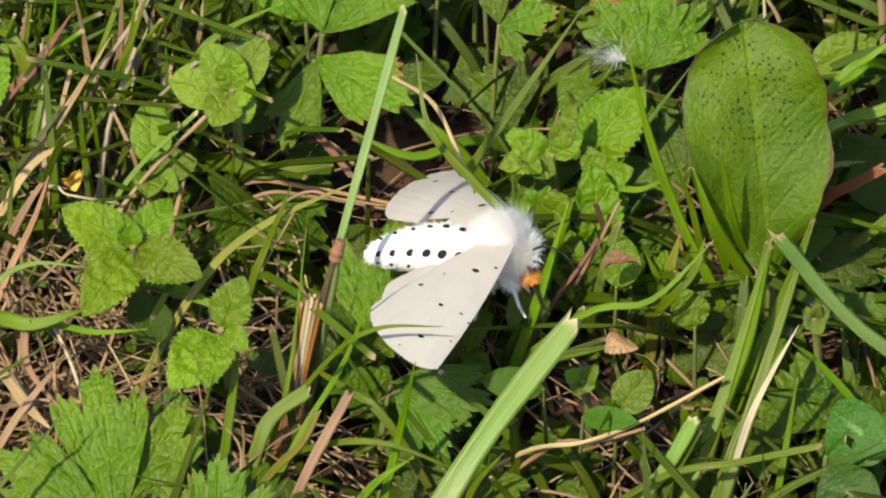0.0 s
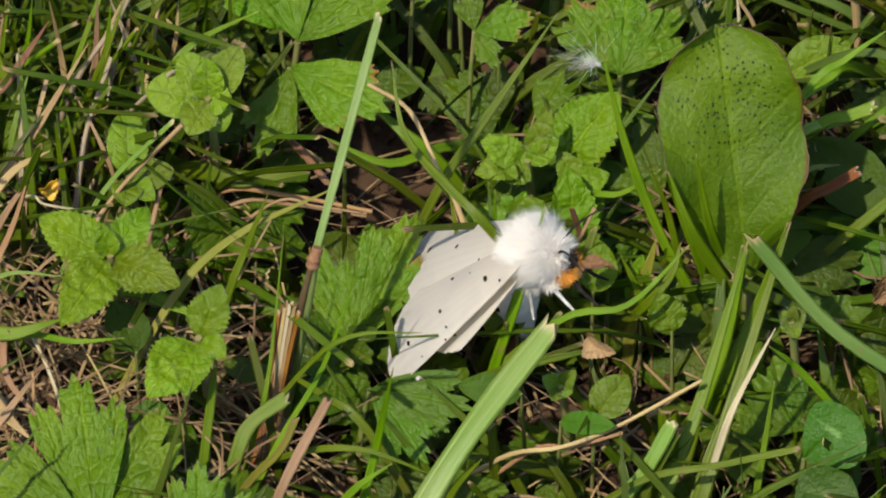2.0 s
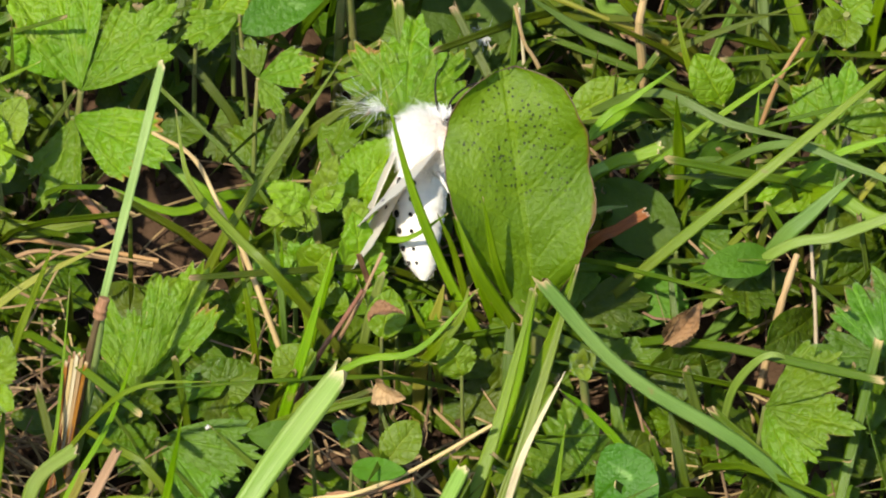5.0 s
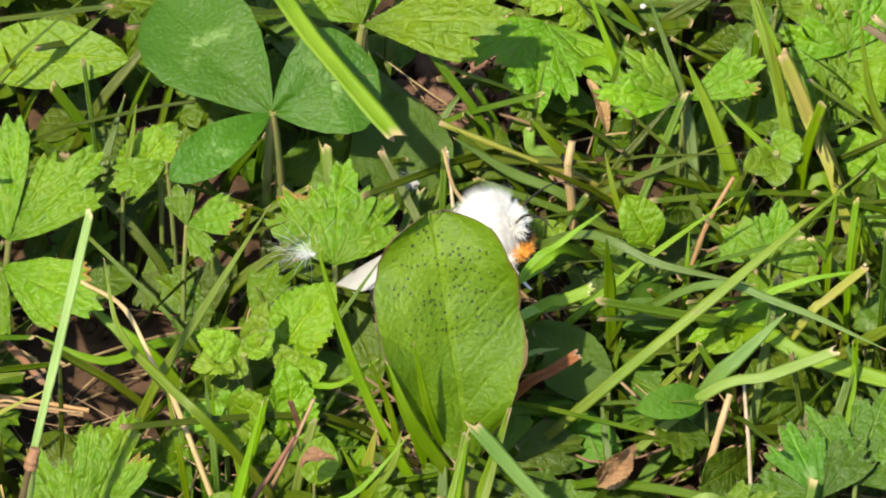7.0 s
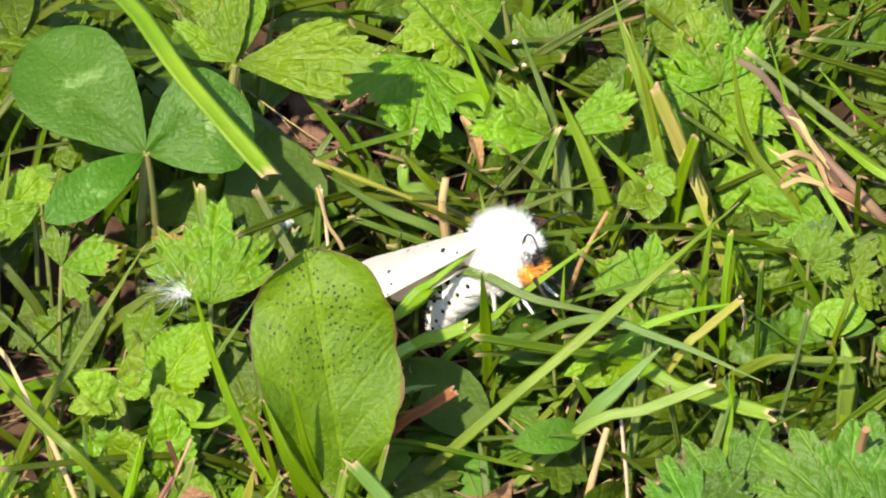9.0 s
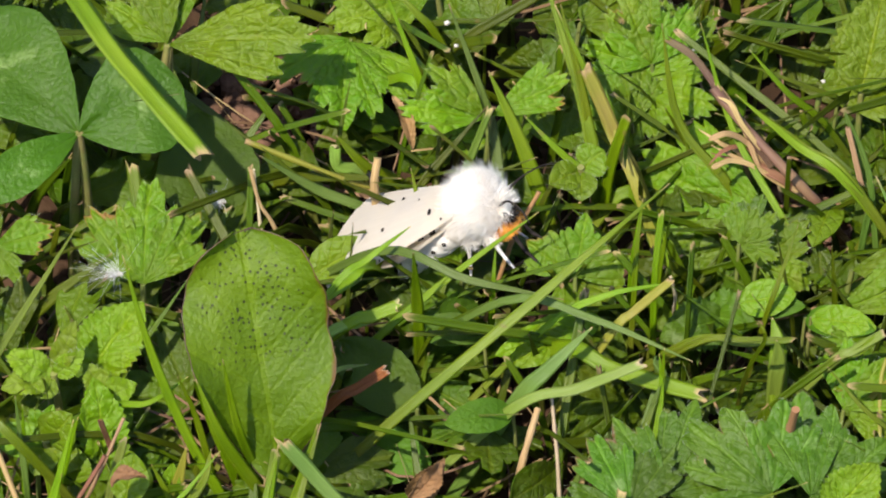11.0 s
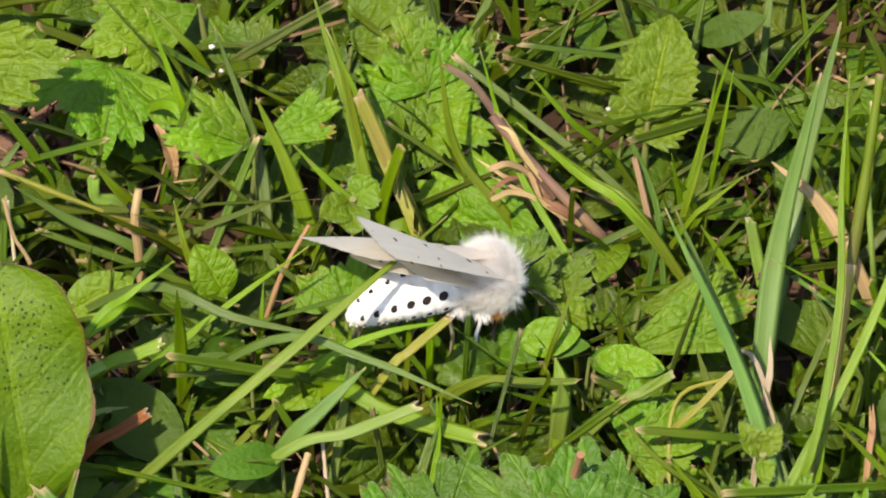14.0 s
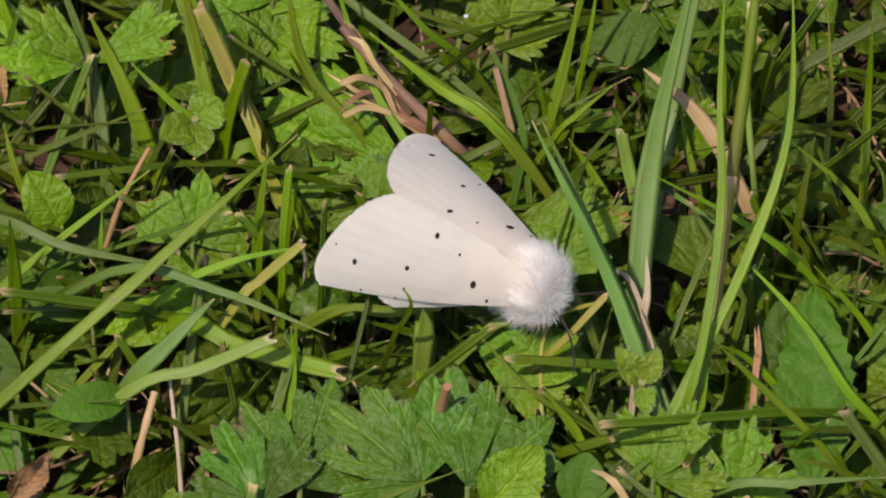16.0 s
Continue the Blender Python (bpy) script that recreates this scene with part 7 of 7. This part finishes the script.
# blades at the specked leaf's foot; the two leaves take the sunlit green
blade([(12.5, 0.1, -4.8), (13.0, -2.1, 4.0), (13.8, -1.3, 9.0), (15.0, 0.3, 13.0)], 0.80, "grass_pale", "cut")
blade([(20.3, -0.3, -4.8), (19.5, -3.3, 5.0), (18.5, -2.8, 9.0), (17.2, -1.8, 12.0)], 0.70, "grass", "taper")
blade([(26.7, -0.5, -4.8), (26.8, -4.4, 6.0), (27.2, -4.2, 11.0), (27.8, -3.5, 15.0)], 0.90, "grass_pale", "cut")
blade([(9.1, -0.4, -4.8), (8.8, -2.8, 5.0), (8.5, -1.7, 9.0), (7.7, -0.1, 12.0)], 0.60, "grass", "taper")
single_leaf((8.3, -5.5, 6.0), (6.0, -3.3, 8.0), 4.20, "oval", "oval_sunlit")
single_leaf((21.6, -5.4, 6.0), (20.4, -3.5, 9.0), 3.60, "toothed", "oval_sunlit")
# rounded leaves behind the last stretch, the first with sunlight in its colour
single_leaf((45.5, 23.8, 7.0), (43.1, 26.2, 11.0), 4.00, "oval", "oval_sunlit", label="rounded leaf with sunlight put into its colour")
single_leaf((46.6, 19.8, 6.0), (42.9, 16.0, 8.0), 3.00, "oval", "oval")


# ---- what moves ----
# seconds; place of the thorax in millimetres; heading, rise, bank; wings: sweep, tilt, droop of the left, then of the right; bend of the abdomen; lag of the hindwings
MOTH_ROWS = [
    (0.0, 4.63, -3.49, 14.00, -3, 8, -19, 113, -6, 10, 106, 4, 9, -12, 5),
    (0.5, 4.65, -3.86, 14.82, 9, -2, -8, 119, -26, 5, 97, -24, 3, 39, 2),
    (1.0, 5.25, -4.71, 14.10, 6, -3, 20, 150, 7, 8, 140, 25, 8, 17, -8),
    (1.5, 8.49, -4.35, 14.10, -10, 21, 7, 162, 27, 6, 147, 18, 11, 17, -8),
    (2.0, 9.58, -3.40, 14.10, -18, 31, 0, 160, -9, 9, 142, -1, 14, 53, -8),
    (2.5, 9.86, -3.81, 14.27, -39, 25, 12, 168, -14, 19, 132, -5, 26, 68, 3),
    (3.0, 6.12, -1.78, 14.36, 56, 45, -101, 173, -34, -6, 192, 25, -4, 80, 16),
    (5.5, 22.57, 18.60, 11.02, 47, 39, -92, 187, -38, -3, 178, 30, 5, 16, 24),
    (6.0, 24.17, 21.08, 10.25, 36, 31, -50, 195, 11, 11, 168, -3, 14, 16, 17),
    (6.5, 26.78, 24.19, 8.95, 31, 5, -60, 192, -24, 31, 180, 17, 30, 53, -12),
    (7.0, 30.89, 23.59, 9.79, -1, 26, -21, 176, 6, 7, 170, 22, 30, 45, -4),
    (7.5, 32.71, 23.54, 9.46, -10, 22, -28, 178, 28, 39, 179, 30, 37, 41, -1),
    (8.0, 33.86, 22.69, 10.32, -1, 14, -39, 175, 28, 43, 188, 33, 41, 36, 0),
    (8.5, 41.02, 25.06, 9.92, -17, 19, -6, 177, 22, 12, 166, 46, 28, 41, -2),
    (9.0, 42.99, 22.37, 12.47, -20, 39, -27, 149, 6, 11, 142, 15, 4, 17, 17),
    (11.5, 49.60, 25.21, 12.52, -16, 24, -7, 164, 1, 19, 167, 8, 16, 24, 2),
    (12.0, 52.73, 23.88, 11.90, -27, -4, -21, 158, 6, 24, 163, 18, 20, 41, -8),
    (12.5, 53.76, 22.80, 12.00, -34, -9, -19, 162, 6, 24, 157, 18, 19, 47, -8),
    (13.0, 57.04, 22.89, 11.13, -4, -37, -18, 157, 25, 38, 159, -3, 12, 47, 11),
    (13.5, 62.80, 23.16, 13.10, -5, -27, -17, 158, 35, 40, 151, 0, -1, 28, 6),
    (14.0, 66.02, 19.08, 13.19, 6, -25, -1, 164, 29, 20, 157, -22, -21, 34, 0),
    (14.5, 67.06, 20.62, 11.68, 8, -15, -3, 182, 44, 8, 159, -23, -22, 32, -8),
    (15.0, 72.66, 17.02, 13.00, -8, -11, -17, 142, 9, 5, 153, 0, -11, 6, -8),
    (15.5, 76.64, 13.33, 14.10, -26, -20, -1, 149, 17, 22, 147, 4, 11, 17, -8),
    (16.0, 79.35, 8.85, 14.00, -31, -22, 17, 149, 23, 29, 152, 41, 17, 17, -8),
]


def motions():
    walk(moth, [(r[0], Matrix.Translation(Vector(r[1:4]) * MM) @ Matrix.Rotation(radians(r[4]), 4, "Z") @ Matrix.Rotation(radians(-r[5]), 4, "Y") @ Matrix.Rotation(radians(r[6]), 4, "X")) for r in MOTH_ROWS])
    for name, side, k in (("left", 1, 7), ("right", -1, 10)):
        walk(wings["fore", name], [(r[0], pose(0.002, 0.0017 * side, 0.0019, side * r[k + 1], r[k + 2], side * r[k])) for r in MOTH_ROWS])
        walk(wings["hind", name], [(r[0], pose(0.0006, 0.0015 * side, 0.0004, side * r[k + 1], r[k + 2], side * (r[k] + r[14]))) for r in MOTH_ROWS])
    walk(abdomen, [(r[0], pose(-0.0015, 0, -0.0005, 0, -r[13], 0)) for r in MOTH_ROWS])


motions()
